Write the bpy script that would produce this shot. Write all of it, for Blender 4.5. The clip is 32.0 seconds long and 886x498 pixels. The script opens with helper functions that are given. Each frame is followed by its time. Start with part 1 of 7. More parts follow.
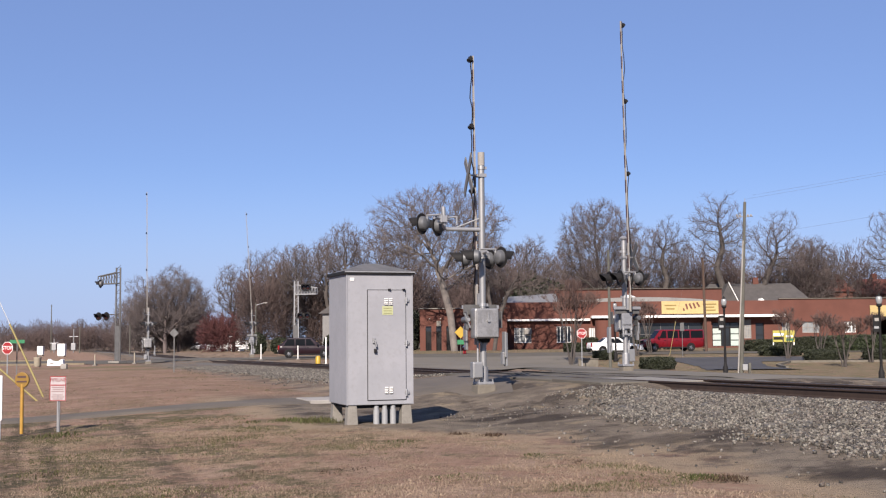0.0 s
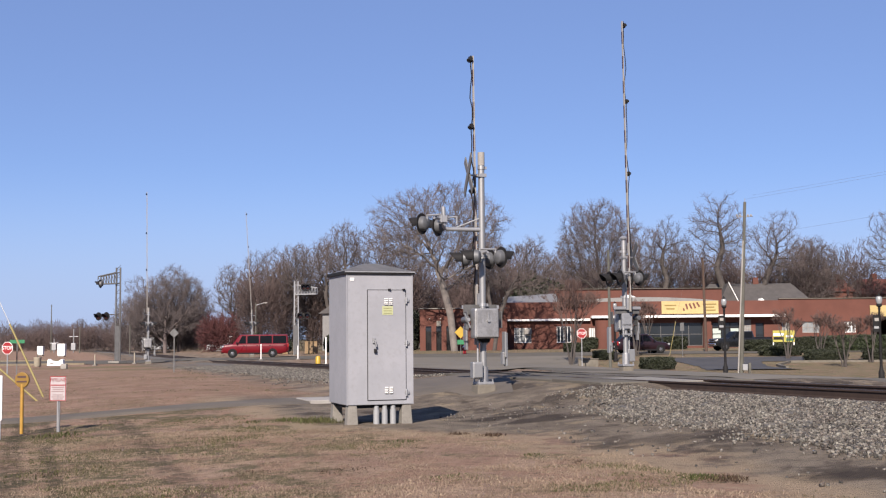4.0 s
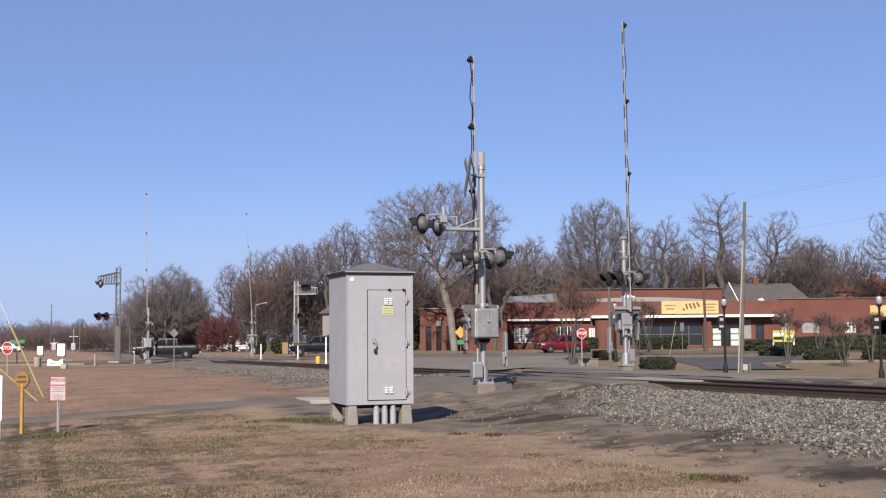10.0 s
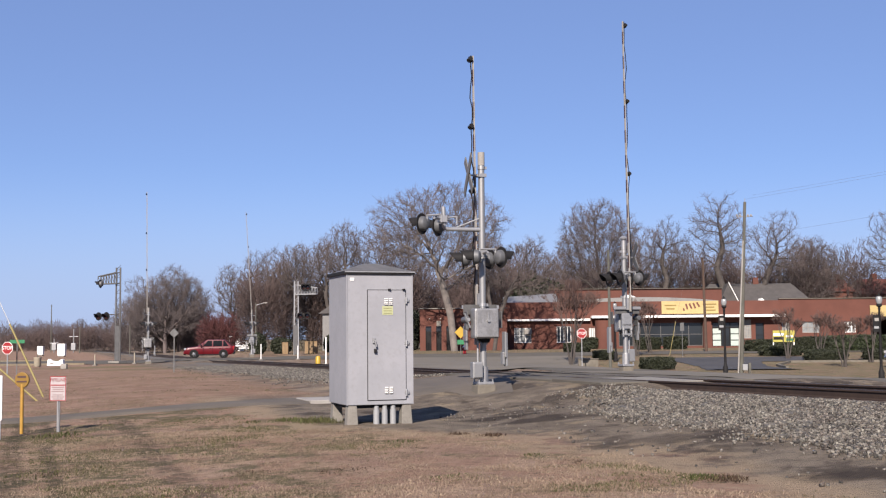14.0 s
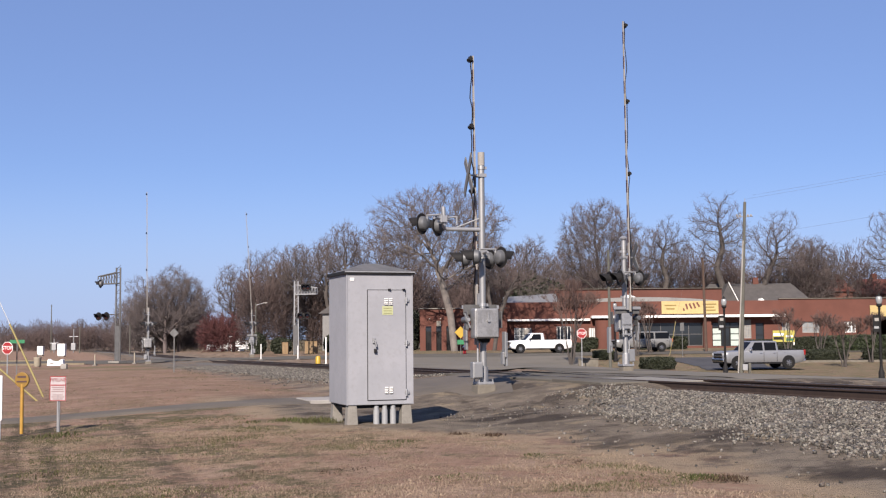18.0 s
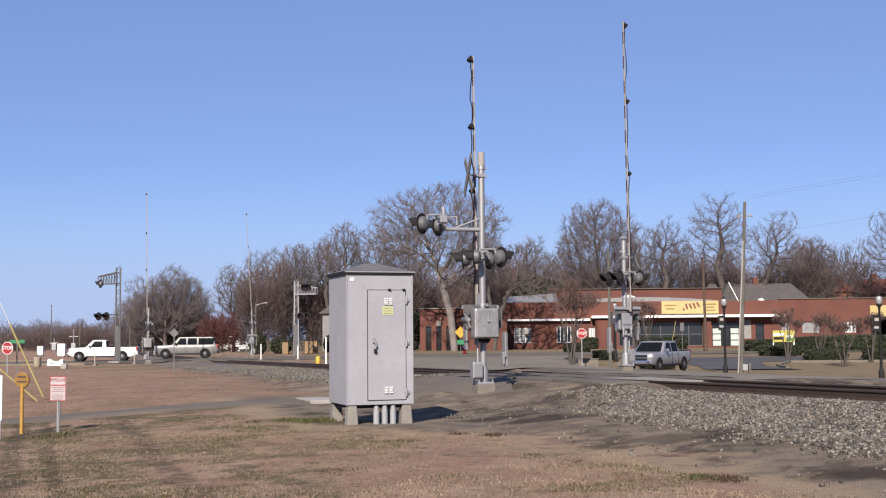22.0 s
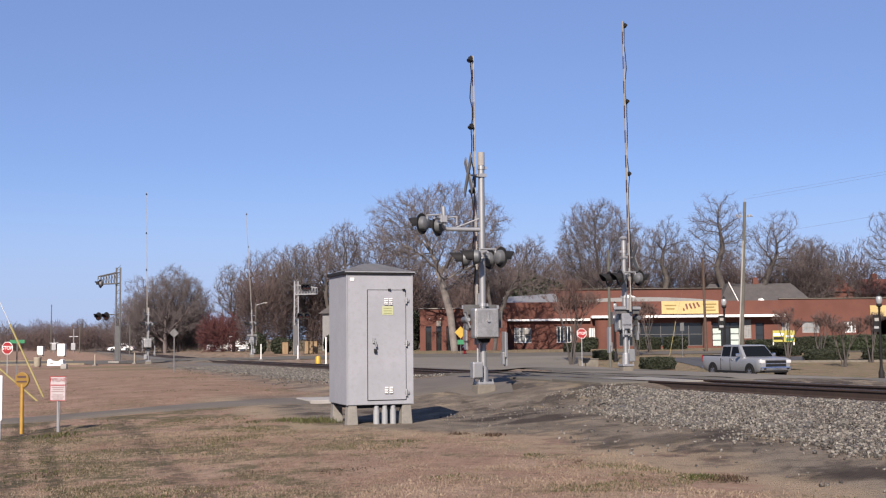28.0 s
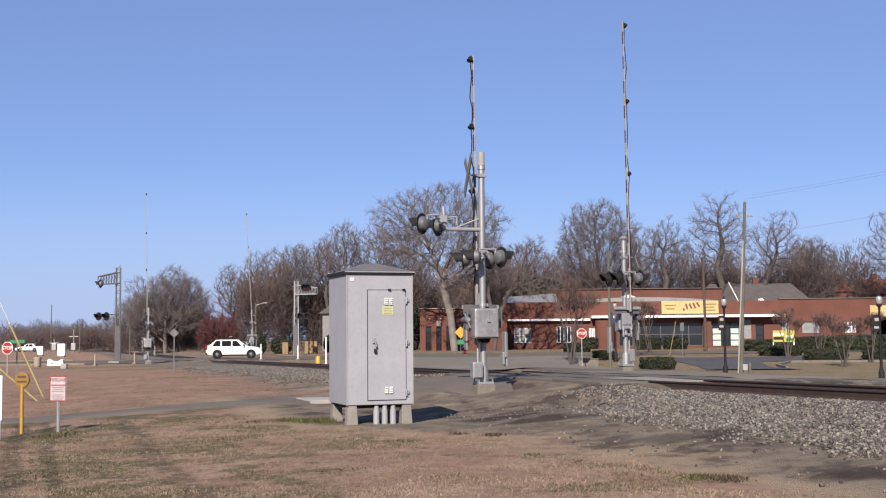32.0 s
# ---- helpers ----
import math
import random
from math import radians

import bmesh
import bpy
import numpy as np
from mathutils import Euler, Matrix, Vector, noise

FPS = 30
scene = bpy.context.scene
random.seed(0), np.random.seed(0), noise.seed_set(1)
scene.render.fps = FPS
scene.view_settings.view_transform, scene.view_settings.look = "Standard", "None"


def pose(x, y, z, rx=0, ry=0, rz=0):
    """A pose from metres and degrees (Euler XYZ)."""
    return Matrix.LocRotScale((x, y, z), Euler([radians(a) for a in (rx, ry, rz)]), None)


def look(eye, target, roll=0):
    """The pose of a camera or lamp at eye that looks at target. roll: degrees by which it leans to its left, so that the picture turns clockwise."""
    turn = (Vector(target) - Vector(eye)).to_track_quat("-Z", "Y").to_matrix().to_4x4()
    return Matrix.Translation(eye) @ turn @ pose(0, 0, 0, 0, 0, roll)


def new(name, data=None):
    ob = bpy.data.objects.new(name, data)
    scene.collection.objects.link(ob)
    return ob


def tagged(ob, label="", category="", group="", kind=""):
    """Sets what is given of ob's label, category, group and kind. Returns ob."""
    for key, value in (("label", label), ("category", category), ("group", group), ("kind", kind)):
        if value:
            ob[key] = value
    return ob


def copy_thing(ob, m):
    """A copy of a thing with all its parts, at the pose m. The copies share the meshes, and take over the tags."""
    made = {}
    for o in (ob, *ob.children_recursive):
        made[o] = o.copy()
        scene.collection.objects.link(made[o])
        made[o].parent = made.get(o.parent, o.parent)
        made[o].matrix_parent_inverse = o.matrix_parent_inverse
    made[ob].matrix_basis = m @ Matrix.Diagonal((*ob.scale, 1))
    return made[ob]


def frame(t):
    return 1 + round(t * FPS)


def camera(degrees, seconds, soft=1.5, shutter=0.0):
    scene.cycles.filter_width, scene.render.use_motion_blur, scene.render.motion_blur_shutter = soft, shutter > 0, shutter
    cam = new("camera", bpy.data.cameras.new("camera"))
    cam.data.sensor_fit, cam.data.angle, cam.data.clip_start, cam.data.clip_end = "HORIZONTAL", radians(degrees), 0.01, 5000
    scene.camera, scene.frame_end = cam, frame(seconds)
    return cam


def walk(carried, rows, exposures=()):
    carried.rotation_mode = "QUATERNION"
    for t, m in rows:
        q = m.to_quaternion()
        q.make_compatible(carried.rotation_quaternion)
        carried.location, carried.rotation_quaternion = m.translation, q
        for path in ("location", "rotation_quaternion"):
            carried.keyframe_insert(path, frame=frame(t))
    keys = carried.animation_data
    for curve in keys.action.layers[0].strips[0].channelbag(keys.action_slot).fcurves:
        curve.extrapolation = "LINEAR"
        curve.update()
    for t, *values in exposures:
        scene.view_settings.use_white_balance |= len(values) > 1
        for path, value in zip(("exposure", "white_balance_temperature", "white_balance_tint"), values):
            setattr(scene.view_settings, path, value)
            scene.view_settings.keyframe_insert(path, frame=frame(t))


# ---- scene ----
cam = camera(40.94, 32.0, soft=1.2)
EYE = (0.0, 0.0, 1.75)
VIEW = look(EYE, (0.0, 100.0, 1.75 + 7.43), -0.5)
walk(cam, [(0.0, VIEW), (32.0, VIEW)], exposures=[(0.0, 1.02, 6500, 13), (32.0, 1.02, 6500, 13)])

# ---- world and sun ----
SUN_ELEV, SUN_AZ = 33.5, 191.7  # degrees; azimuth clockwise from +y
world = bpy.data.worlds.new("clear_sky")
scene.world = world
world.use_nodes = True
wn = world.node_tree.nodes
wl = world.node_tree.links
sky = wn.new("ShaderNodeTexSky")
sky.sky_type = "NISHITA"
sky.sun_disc = False
sky.sun_elevation = radians(SUN_ELEV)
sky.sun_rotation = radians(SUN_AZ)
sky.altitude = 3500
sky.air_density = 1.0
sky.dust_density = 0.0
sky.ozone_density = 4.0
haze = wn.new("ShaderNodeMix")
haze.data_type = "RGBA"
haze.inputs["Factor"].default_value = 0.44
haze.inputs["B"].default_value = (2.35, 3.4, 6.9, 1)  # even blue of the clear winter air
wl.new(sky.outputs[0], haze.inputs["A"])
low = wn.new("ShaderNodeMix")  # pale violet haze over the horizon
low.data_type = "RGBA"
low.inputs["B"].default_value = (3.6, 4.5, 6.7, 1)
up_axis = wn.new("ShaderNodeSeparateXYZ")
wl.new(wn.new("ShaderNodeTexCoord").outputs["Generated"], up_axis.inputs[0])
rise = wn.new("ShaderNodeMapRange")
rise.interpolation_type = "SMOOTHSTEP"
for key, value in (("From Min", 0.0), ("From Max", 0.15), ("To Min", 0.9), ("To Max", 0.0)):
    rise.inputs[key].default_value = value
wl.new(up_axis.outputs["Z"], rise.inputs["Value"])
wl.new(rise.outputs["Result"], low.inputs["Factor"])
wl.new(haze.outputs["Result"], low.inputs["A"])
wl.new(low.outputs["Result"], wn["Background"].inputs[0])
wn["Background"].inputs[1].default_value = 0.0585
sun_data = bpy.data.lights.new("sun", "SUN")
sun_data.energy = 5.0
sun_data.angle = radians(0.5)
sun_data.color = (1.0, 0.905, 0.80)
sun = new("sun", sun_data)
_e, _a = radians(SUN_ELEV), radians(SUN_AZ)
sun.matrix_world = look((math.sin(_a) * math.cos(_e) * 60, math.cos(_a) * math.cos(_e) * 60, math.sin(_e) * 60), (0, 0, 0))

# ---- the plan: track coordinates u (along) and v (across, + is the far side) ----
T0 = np.array([3.37, 33.6])
TD = np.array([-0.32226, 0.94665])
TN = np.array([0.94665, 0.32226])
U2 = 75.9  # second crossing along the track


def xy(u, v):
    return T0[0] + u * TD[0] + v * TN[0], T0[1] + u * TD[1] + v * TN[1]


def uv(x, y):
    a, b = x - T0[0], y - T0[1]
    return a * TD[0] + b * TD[1], a * TN[0] + b * TN[1]


def ss(x, a, b):
    t = np.clip((np.asarray(x, float) - a) / (b - a), 0, 1)
    return t * t * (3 - 2 * t)


def rail_z(u):
    """Height of the rail head along the track."""
    u = np.asarray(u, float)
    return 0.66 - 0.0095 * np.clip(u, -60, 64) - 0.0034 * np.clip(u - 64, 0, 400)


def ground_z(x, y):
    """Height of the ground, roads included."""
    x, y = np.asarray(x, float), np.asarray(y, float)
    u, v = uv(x, y)
    top = rail_z(u)
    base = 0.25 * ss(y, 98, 130) - (0.62 * ss(v, 14, 25) + 0.18 * ss(v, 17, 21) * (1 - ss(y, 66, 74))) * (1 - ss(y, 84, 108)) - 0.5 * ss(y, 150, 260) - 0.25 * ss(-x, 4, 34) * ss(y, 45, 100)
    near = ss(v, -15.5, -9.0) * 0.24 + ss(v, -6.8, -4.6) * 0.16
    far = (1 - ss(v, 6, 15)) * 0.36
    bank = np.where(v < 0, near, far)
    bank = bank * (1 - ss(u, 12, 62))
    z = np.minimum(bank + base, np.where(np.abs(v) < 5.6, top - 0.22, 99.0))
    for c, w, ramp in ((-0.6, 5.6, 3.0), (U2, 8.0, 4.0)):
        wu = 1 - ss(np.abs(u - c), w, w + ramp)
        wv = np.where(v < 0, 1 - ss(-v, 1.4, 6.0), 1 - ss(v, 2.6, 12.0))
        z = z + wu * wv * np.maximum(top - 0.03 - z, 0)
    z = z - 0.17 * np.exp(-((x - 0.4) ** 2 + (y - 25.3) ** 2) / 4.5)
    z = z - 0.13 * np.exp(-((x - 0.95) ** 2 + (y - 28.55) ** 2) / 0.55)
    return z


def gz(x, y):
    return float(ground_z(x, y))


# ---- materials ----
def mat(name, c1, c2=None, scale=4.0, rough=0.7, metal=0.0, bump=0.0, fine=None, c3=None, spec=0.5, per_object=0.0, island=0.0, alpha_mix=0.35):
    """Procedural surface: two colours mixed by coarse noise, a third by fine noise, with fine relief."""
    m = bpy.data.materials.new(name)
    m.use_nodes = True
    nt = m.node_tree
    n, l = nt.nodes, nt.links
    b = n["Principled BSDF"]
    b.inputs["Roughness"].default_value = rough
    b.inputs["Metallic"].default_value = metal
    b.inputs["Specular IOR Level"].default_value = spec
    c2 = c2 or tuple(k * 0.8 for k in c1)
    c3 = c3 or tuple(k * 0.7 for k in c1)
    fine = fine or scale * 9
    co = n.new("ShaderNodeTexCoord")
    na = n.new("ShaderNodeTexNoise")
    na.inputs["Scale"].default_value = scale
    na.inputs["Detail"].default_value = 5
    na.inputs["Roughness"].default_value = 0.62
    nb = n.new("ShaderNodeTexNoise")
    nb.inputs["Scale"].default_value = fine
    nb.inputs["Detail"].default_value = 3
    l.new(co.outputs["Object"], na.inputs["Vector"])
    l.new(co.outputs["Object"], nb.inputs["Vector"])
    ra = n.new("ShaderNodeMapRange")
    ra.inputs["From Min"].default_value, ra.inputs["From Max"].default_value = 0.36, 0.64
    l.new(na.outputs["Fac"], ra.inputs["Value"])
    rb = n.new("ShaderNodeMapRange")
    rb.inputs["From Min"].default_value, rb.inputs["From Max"].default_value = 0.5, 0.75
    rb.inputs["To Max"].default_value = alpha_mix * 2
    l.new(nb.outputs["Fac"], rb.inputs["Value"])
    m1 = n.new("ShaderNodeMix")
    m1.data_type = "RGBA"
    m1.inputs["A"].default_value, m1.inputs["B"].default_value = (*c1, 1), (*c2, 1)
    l.new(ra.outputs[0], m1.inputs["Factor"])
    m2 = n.new("ShaderNodeMix")
    m2.data_type = "RGBA"
    m2.inputs["B"].default_value = (*c3, 1)
    l.new(rb.outputs[0], m2.inputs["Factor"])
    l.new(m1.outputs["Result"], m2.inputs["A"])
    out = m2.outputs["Result"]
    if per_object or island:
        src = n.new("ShaderNodeObjectInfo").outputs["Random"] if per_object else n.new("ShaderNodeNewGeometry").outputs["Random Per Island"]
        rr = n.new("ShaderNodeMapRange")
        k = per_object or island
        rr.inputs["To Min"].default_value, rr.inputs["To Max"].default_value = 1 - k, 1 + k
        l.new(src, rr.inputs["Value"])
        mul = n.new("ShaderNodeVectorMath")
        mul.operation = "SCALE"
        l.new(out, mul.inputs[0])
        l.new(rr.outputs[0], mul.inputs["Scale"])
        out = mul.outputs[0]
    l.new(out, b.inputs["Base Color"])
    if bump:
        bp = n.new("ShaderNodeBump")
        bp.inputs["Strength"].default_value = 0.6
        bp.inputs["Distance"].default_value = bump
        l.new(nb.outputs["Fac"], bp.inputs["Height"])
        l.new(bp.outputs[0], b.inputs["Normal"])
    if rough > 0.2:
        rv = n.new("ShaderNodeMapRange")
        rv.inputs["To Min"].default_value, rv.inputs["To Max"].default_value = max(rough - 0.12, 0.05), min(rough + 0.12, 1)
        l.new(na.outputs["Fac"], rv.inputs["Value"])
        l.new(rv.outputs[0], b.inputs["Roughness"])
    return m


def plain(name, c, rough=0.5, metal=0.0, coat=0.0, glow=None):
    m = bpy.data.materials.new(name)
    m.use_nodes = True
    b = m.node_tree.nodes["Principled BSDF"]
    b.inputs["Base Color"].default_value = (*c, 1)
    b.inputs["Roughness"].default_value = rough
    b.inputs["Metallic"].default_value = metal
    b.inputs["Coat Weight"].default_value = coat
    if glow:
        b.inputs["Emission Color"].default_value = (*glow[0], 1)
        b.inputs["Emission Strength"].default_value = glow[1]
    return m


def ground_material():
    """Dormant lawn with green patches, bare dirt along the track and round the case."""
    m = bpy.data.materials.new("lawn_and_dirt")
    m.use_nodes = True
    n, l = m.node_tree.nodes, m.node_tree.links
    b = n["Principled BSDF"]
    b.inputs["Roughness"].default_value = 0.95
    b.inputs["Specular IOR Level"].default_value = 0.15
    geo = n.new("ShaderNodeNewGeometry")

    def noise_of(scale, detail=5, stretch=None, rough=0.6):
        t = n.new("ShaderNodeTexNoise")
        t.inputs["Scale"].default_value = scale
        t.inputs["Detail"].default_value = detail
        t.inputs["Roughness"].default_value = rough
        src = geo.outputs["Position"]
        if stretch:
            mp = n.new("ShaderNodeMapping")
            mp.inputs["Scale"].default_value = stretch
            mp.inputs["Rotation"].default_value = (0, 0, radians(-6))
            l.new(src, mp.inputs["Vector"])
            src = mp.outputs[0]
        l.new(src, t.inputs["Vector"])
        return t.outputs["Fac"]

    def ramp(src, a, c, lo=0.0, hi=1.0):
        r = n.new("ShaderNodeMapRange")
        r.interpolation_type = "SMOOTHSTEP"
        for k, val in (("From Min", a), ("From Max", c), ("To Min", lo), ("To Max", hi)):
            r.inputs[k].default_value = val
        l.new(src, r.inputs["Value"])
        return r.outputs[0]

    def math_(op, a, c):
        k = n.new("ShaderNodeMath")
        k.operation = op
        for i, val in enumerate((a, c)):
            if isinstance(val, (int, float)):
                k.inputs[i].default_value = val
            else:
                l.new(val, k.inputs[i])
        return k.outputs[0]

    def mix(f, a, c):
        k = n.new("ShaderNodeMix")
        k.data_type = "RGBA"
        if isinstance(f, (int, float)):
            k.inputs["Factor"].default_value = f
        else:
            l.new(f, k.inputs["Factor"])
        for key, val in (("A", a), ("B", c)):
            if isinstance(val, tuple):
                k.inputs[key].default_value = (*val, 1)
            else:
                l.new(val, k.inputs[key])
        return k.outputs["Result"]

    def along(vec, off):
        d = n.new("ShaderNodeVectorMath")
        d.operation = "DOT_PRODUCT"
        d.inputs[1].default_value = (*vec, 0)
        l.new(geo.outputs["Position"], d.inputs[0])
        return math_("ADD", d.outputs["Value"], off)

    v = along(TN, -float(T0 @ TN))
    u = along(TD, -float(T0 @ TD))
    big = noise_of(0.30, 5)
    mid = noise_of(1.3, 7, None, 0.68)
    tuft = noise_of(5.5, 6, None, 0.72)
    fine = noise_of(16, 6, None, 0.72)
    blades = noise_of(45, 4, None, 0.7)
    west = ramp(along((1.0, 0.0), 0.0), -5.5, 2.0, 0.045, -0.035)
    straw = mix(ramp(mid, 0.42, 0.58), (0.234, 0.146, 0.105), (0.276, 0.194, 0.139))
    straw = mix(math_("MULTIPLY", ramp(big, 0.46, 0.60), 0.6), straw, (0.183, 0.114, 0.0867))
    green = mix(ramp(fine, 0.4, 0.65), (0.0357, 0.0459, 0.0145), (0.0892, 0.0816, 0.0374))
    patch = math_("MULTIPLY", ramp(math_("ADD", noise_of(0.75, 6, (0.8, 1.0, 1), 0.68), west), 0.50, 0.575), ramp(tuft, 0.34, 0.50))
    lawn = mix(math_("MULTIPLY", patch, 0.85), straw, green)
    lawn = mix(math_("MULTIPLY", math_("MULTIPLY", ramp(v, 17.0, 20.0), 0.85), ramp(mid, 0.30, 0.58)), lawn, (0.108, 0.100, 0.050))
    lawn = mix(math_("MULTIPLY", ramp(noise_of(2.2, 7, None, 0.7), 0.53, 0.63), 0.42), lawn, (0.0859, 0.0581, 0.0379))
    lawn = mix(math_("MULTIPLY", ramp(tuft, 0.52, 0.64), 0.6), lawn, (0.0682, 0.0462, 0.0308))
    lawn = mix(math_("MULTIPLY", ramp(fine, 0.52, 0.68), 0.5), lawn, (0.0711, 0.0492, 0.0331))
    litter = math_("MULTIPLY", ramp(noise_of(1.9, 6, None, 0.72), 0.61, 0.67), ramp(fine, 0.40, 0.55))
    lawn = mix(math_("MULTIPLY", litter, 0.85), lawn, (0.0326, 0.0178, 0.013))
    lawn = mix(math_("MULTIPLY", ramp(blades, 0.53, 0.66), 0.65), lawn, (0.248, 0.184, 0.133))

    def spot(x, y, rx, ry):
        """A patch with ragged edges round a place."""
        dx, dy = math_("DIVIDE", along((1.0, 0.0), -x), rx), math_("DIVIDE", along((0.0, 1.0), -y), ry)
        d = math_("SQRT", math_("ADD", math_("MULTIPLY", dx, dx), math_("MULTIPLY", dy, dy)), 0.0)
        return ramp(math_("ADD", d, math_("MULTIPLY", math_("SUBTRACT", mid, 0.5), 2.2)), 1.25, 0.55)

    field = math_("MULTIPLY", math_("MULTIPLY", ramp(u, -3.0, 2.0), ramp(v, 9.0, 5.0)), 0.72)
    lawn = mix(field, lawn, mix(ramp(mid, 0.40, 0.62), (0.199, 0.122, 0.0876), (0.25, 0.164, 0.119)))
    lawn = mix(math_("MULTIPLY", math_("MAXIMUM", spot(-23.5, 84.0, 6.0, 6.0), spot(-18.0, 70.0, 3.0, 4.0)), 0.6), lawn, (0.0892, 0.0892, 0.0382))

    def rut(at, wide):
        """Worn wheel track along the lawn, broken up."""
        d = math_("ABSOLUTE", math_("ADD", v, math_("SUBTRACT", math_("MULTIPLY", noise_of(0.35, 3), 0.5), at + 0.25)), 0.0)
        return math_("MULTIPLY", ramp(d, wide, wide * 0.3), ramp(tuft, 0.34, 0.54))

    wheel = math_("MAXIMUM", math_("MAXIMUM", rut(-14.35, 0.22), rut(-13.85, 0.16)), math_("MULTIPLY", rut(-12.4, 0.26), 0.8))
    wheel = math_("MULTIPLY", wheel, math_("MULTIPLY", ramp(u, -2.5, -6.0), 0.75))
    lawn = mix(wheel, lawn, (0.0445, 0.0367, 0.0213))
    dirt = mix(ramp(mid, 0.40, 0.62), (0.109, 0.0884, 0.0687), (0.177, 0.146, 0.113))
    dirt = mix(math_("MULTIPLY", ramp(noise_of(4.5, 6, None, 0.7), 0.50, 0.66), 0.5), dirt, (0.0711, 0.0592, 0.0415))
    dirt = mix(math_("MULTIPLY", ramp(fine, 0.50, 0.66), 0.5), dirt, (0.0592, 0.0474, 0.0355))
    dirt = mix(math_("MULTIPLY", ramp(blades, 0.56, 0.70), 0.55), dirt, (0.201, 0.172, 0.133))
    dirt = mix(math_("MULTIPLY", ramp(noise_of(0.62, 6, (1.0, 0.8, 1), 0.62), 0.54, 0.60), 0.75), dirt, (0.0355, 0.0272, 0.0213))
    dirt = mix(math_("MULTIPLY", ramp(noise_of(0.55, 6, (1.3, 1.0, 1.0), 0.66), 0.44, 0.36), 0.8), dirt, (0.219, 0.175, 0.118))
    # four dark ragged patches at set places in the dirt
    dark_spots = math_("MAXIMUM", math_("MAXIMUM", spot(1.8, 20.9, 1.0, 0.55), spot(0.95, 22.0, 0.8, 0.45)), math_("MAXIMUM", spot(4.1, 12.5, 0.9, 0.4), math_("MULTIPLY", spot(2.9, 16.8, 1.1, 0.7), 0.6)))
    dirt = mix(math_("MULTIPLY", dark_spots, 0.85), dirt, (0.0306, 0.0229, 0.0179))
    wob = math_("MULTIPLY", math_("SUBTRACT", noise_of(0.5, 5), 0.5), 3.0)
    vw = math_("ADD", v, wob)
    case_side = math_("MULTIPLY", ramp(u, -13.6, -10.8), 2.6)
    shore = math_("ADD", vw, case_side)
    band = math_("MULTIPLY", ramp(shore, -7.3, -6.4), math_("SUBTRACT", 1, ramp(v, 7, 9)))
    near_u = math_("SUBTRACT", 1, ramp(math_("ADD", u, wob), -1.0, 3.0))
    edge = math_("MULTIPLY", ramp(vw, -7.6, -6.0), math_("SUBTRACT", 1, ramp(vw, 4, 9)))
    dirtmask = math_("MAXIMUM", math_("MULTIPLY", band, near_u), math_("MULTIPLY", edge, 0.85))
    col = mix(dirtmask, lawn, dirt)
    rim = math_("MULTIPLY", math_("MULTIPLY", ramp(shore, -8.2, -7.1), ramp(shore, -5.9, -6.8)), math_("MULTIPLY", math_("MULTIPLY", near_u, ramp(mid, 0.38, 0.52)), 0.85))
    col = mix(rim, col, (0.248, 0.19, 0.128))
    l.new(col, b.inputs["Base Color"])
    bp = n.new("ShaderNodeBump")
    bp.inputs["Strength"].default_value = 0.8
    bp.inputs["Distance"].default_value = 0.10
    l.new(fine, bp.inputs["Height"])
    l.new(bp.outputs[0], b.inputs["Normal"])
    return m


M_GROUND = ground_material()
M_ASPHALT = mat("asphalt", (0.078, 0.0709, 0.0598), (0.105, 0.096, 0.0809), 0.35, 0.88, bump=0.01, fine=30, c3=(0.066, 0.0603, 0.0541), spec=0.12)
M_ASPHALT_OLD = mat("old_asphalt", (0.113, 0.103, 0.0845), (0.142, 0.128, 0.109), 0.3, 0.9, bump=0.01, fine=26, c3=(0.123, 0.113, 0.0986), spec=0.12)
M_ASPHALT_NEW = mat("dark_asphalt", (0.0422, 0.0411, 0.0428), (0.0563, 0.0552, 0.0563), 0.5, 0.85, bump=0.008, fine=30, spec=0.3)
M_LANE = mat("sandy_worn_asphalt", (0.0766, 0.067, 0.0567), (0.103, 0.0884, 0.073), 0.8, 0.92, bump=0.01, fine=18, c3=(0.112, 0.0935, 0.0751), spec=0.2)
M_CONCRETE = mat("concrete", (0.185, 0.173, 0.152), (0.143, 0.133, 0.116), 3.0, 0.9, bump=0.006, fine=40, c3=(0.102, 0.0926, 0.0787))
M_PALE = mat("pale_concrete", (0.246, 0.232, 0.213), (0.2, 0.185, 0.167), 2.0, 0.9, bump=0.006, fine=40)
M_STONE = mat("ballast_stone", (0.106, 0.099, 0.083), (0.05, 0.038, 0.032), 7.0, 0.9, bump=0.004, fine=60, c3=(0.2, 0.195, 0.172), island=0.75)
M_BED = mat("ballast_bed", (0.0696, 0.0627, 0.0545), (0.0989, 0.0908, 0.0785), 3.0, 0.95, bump=0.05, fine=22, c3=(0.0366, 0.0323, 0.0282))
M_RAIL = mat("rusty_rail", (0.0293, 0.0176, 0.0133), (0.0426, 0.0267, 0.0192), 6.0, 0.75, 0.3, fine=50)
M_RAILTOP = mat("polished_rail_head", (0.162, 0.151, 0.141), (0.121, 0.111, 0.1), 6.0, 0.35, 0.9, fine=50)
M_TIE = mat("creosoted_tie", (0.0378, 0.0252, 0.0191), (0.0604, 0.0428, 0.0312), 3.0, 0.9, bump=0.006, fine=40, per_object=0.25)
M_GALV = mat("galvanised_steel", (0.323, 0.325, 0.331), (0.259, 0.262, 0.268), 5.0, 0.55, 0.7, fine=70, c3=(0.208, 0.208, 0.21))
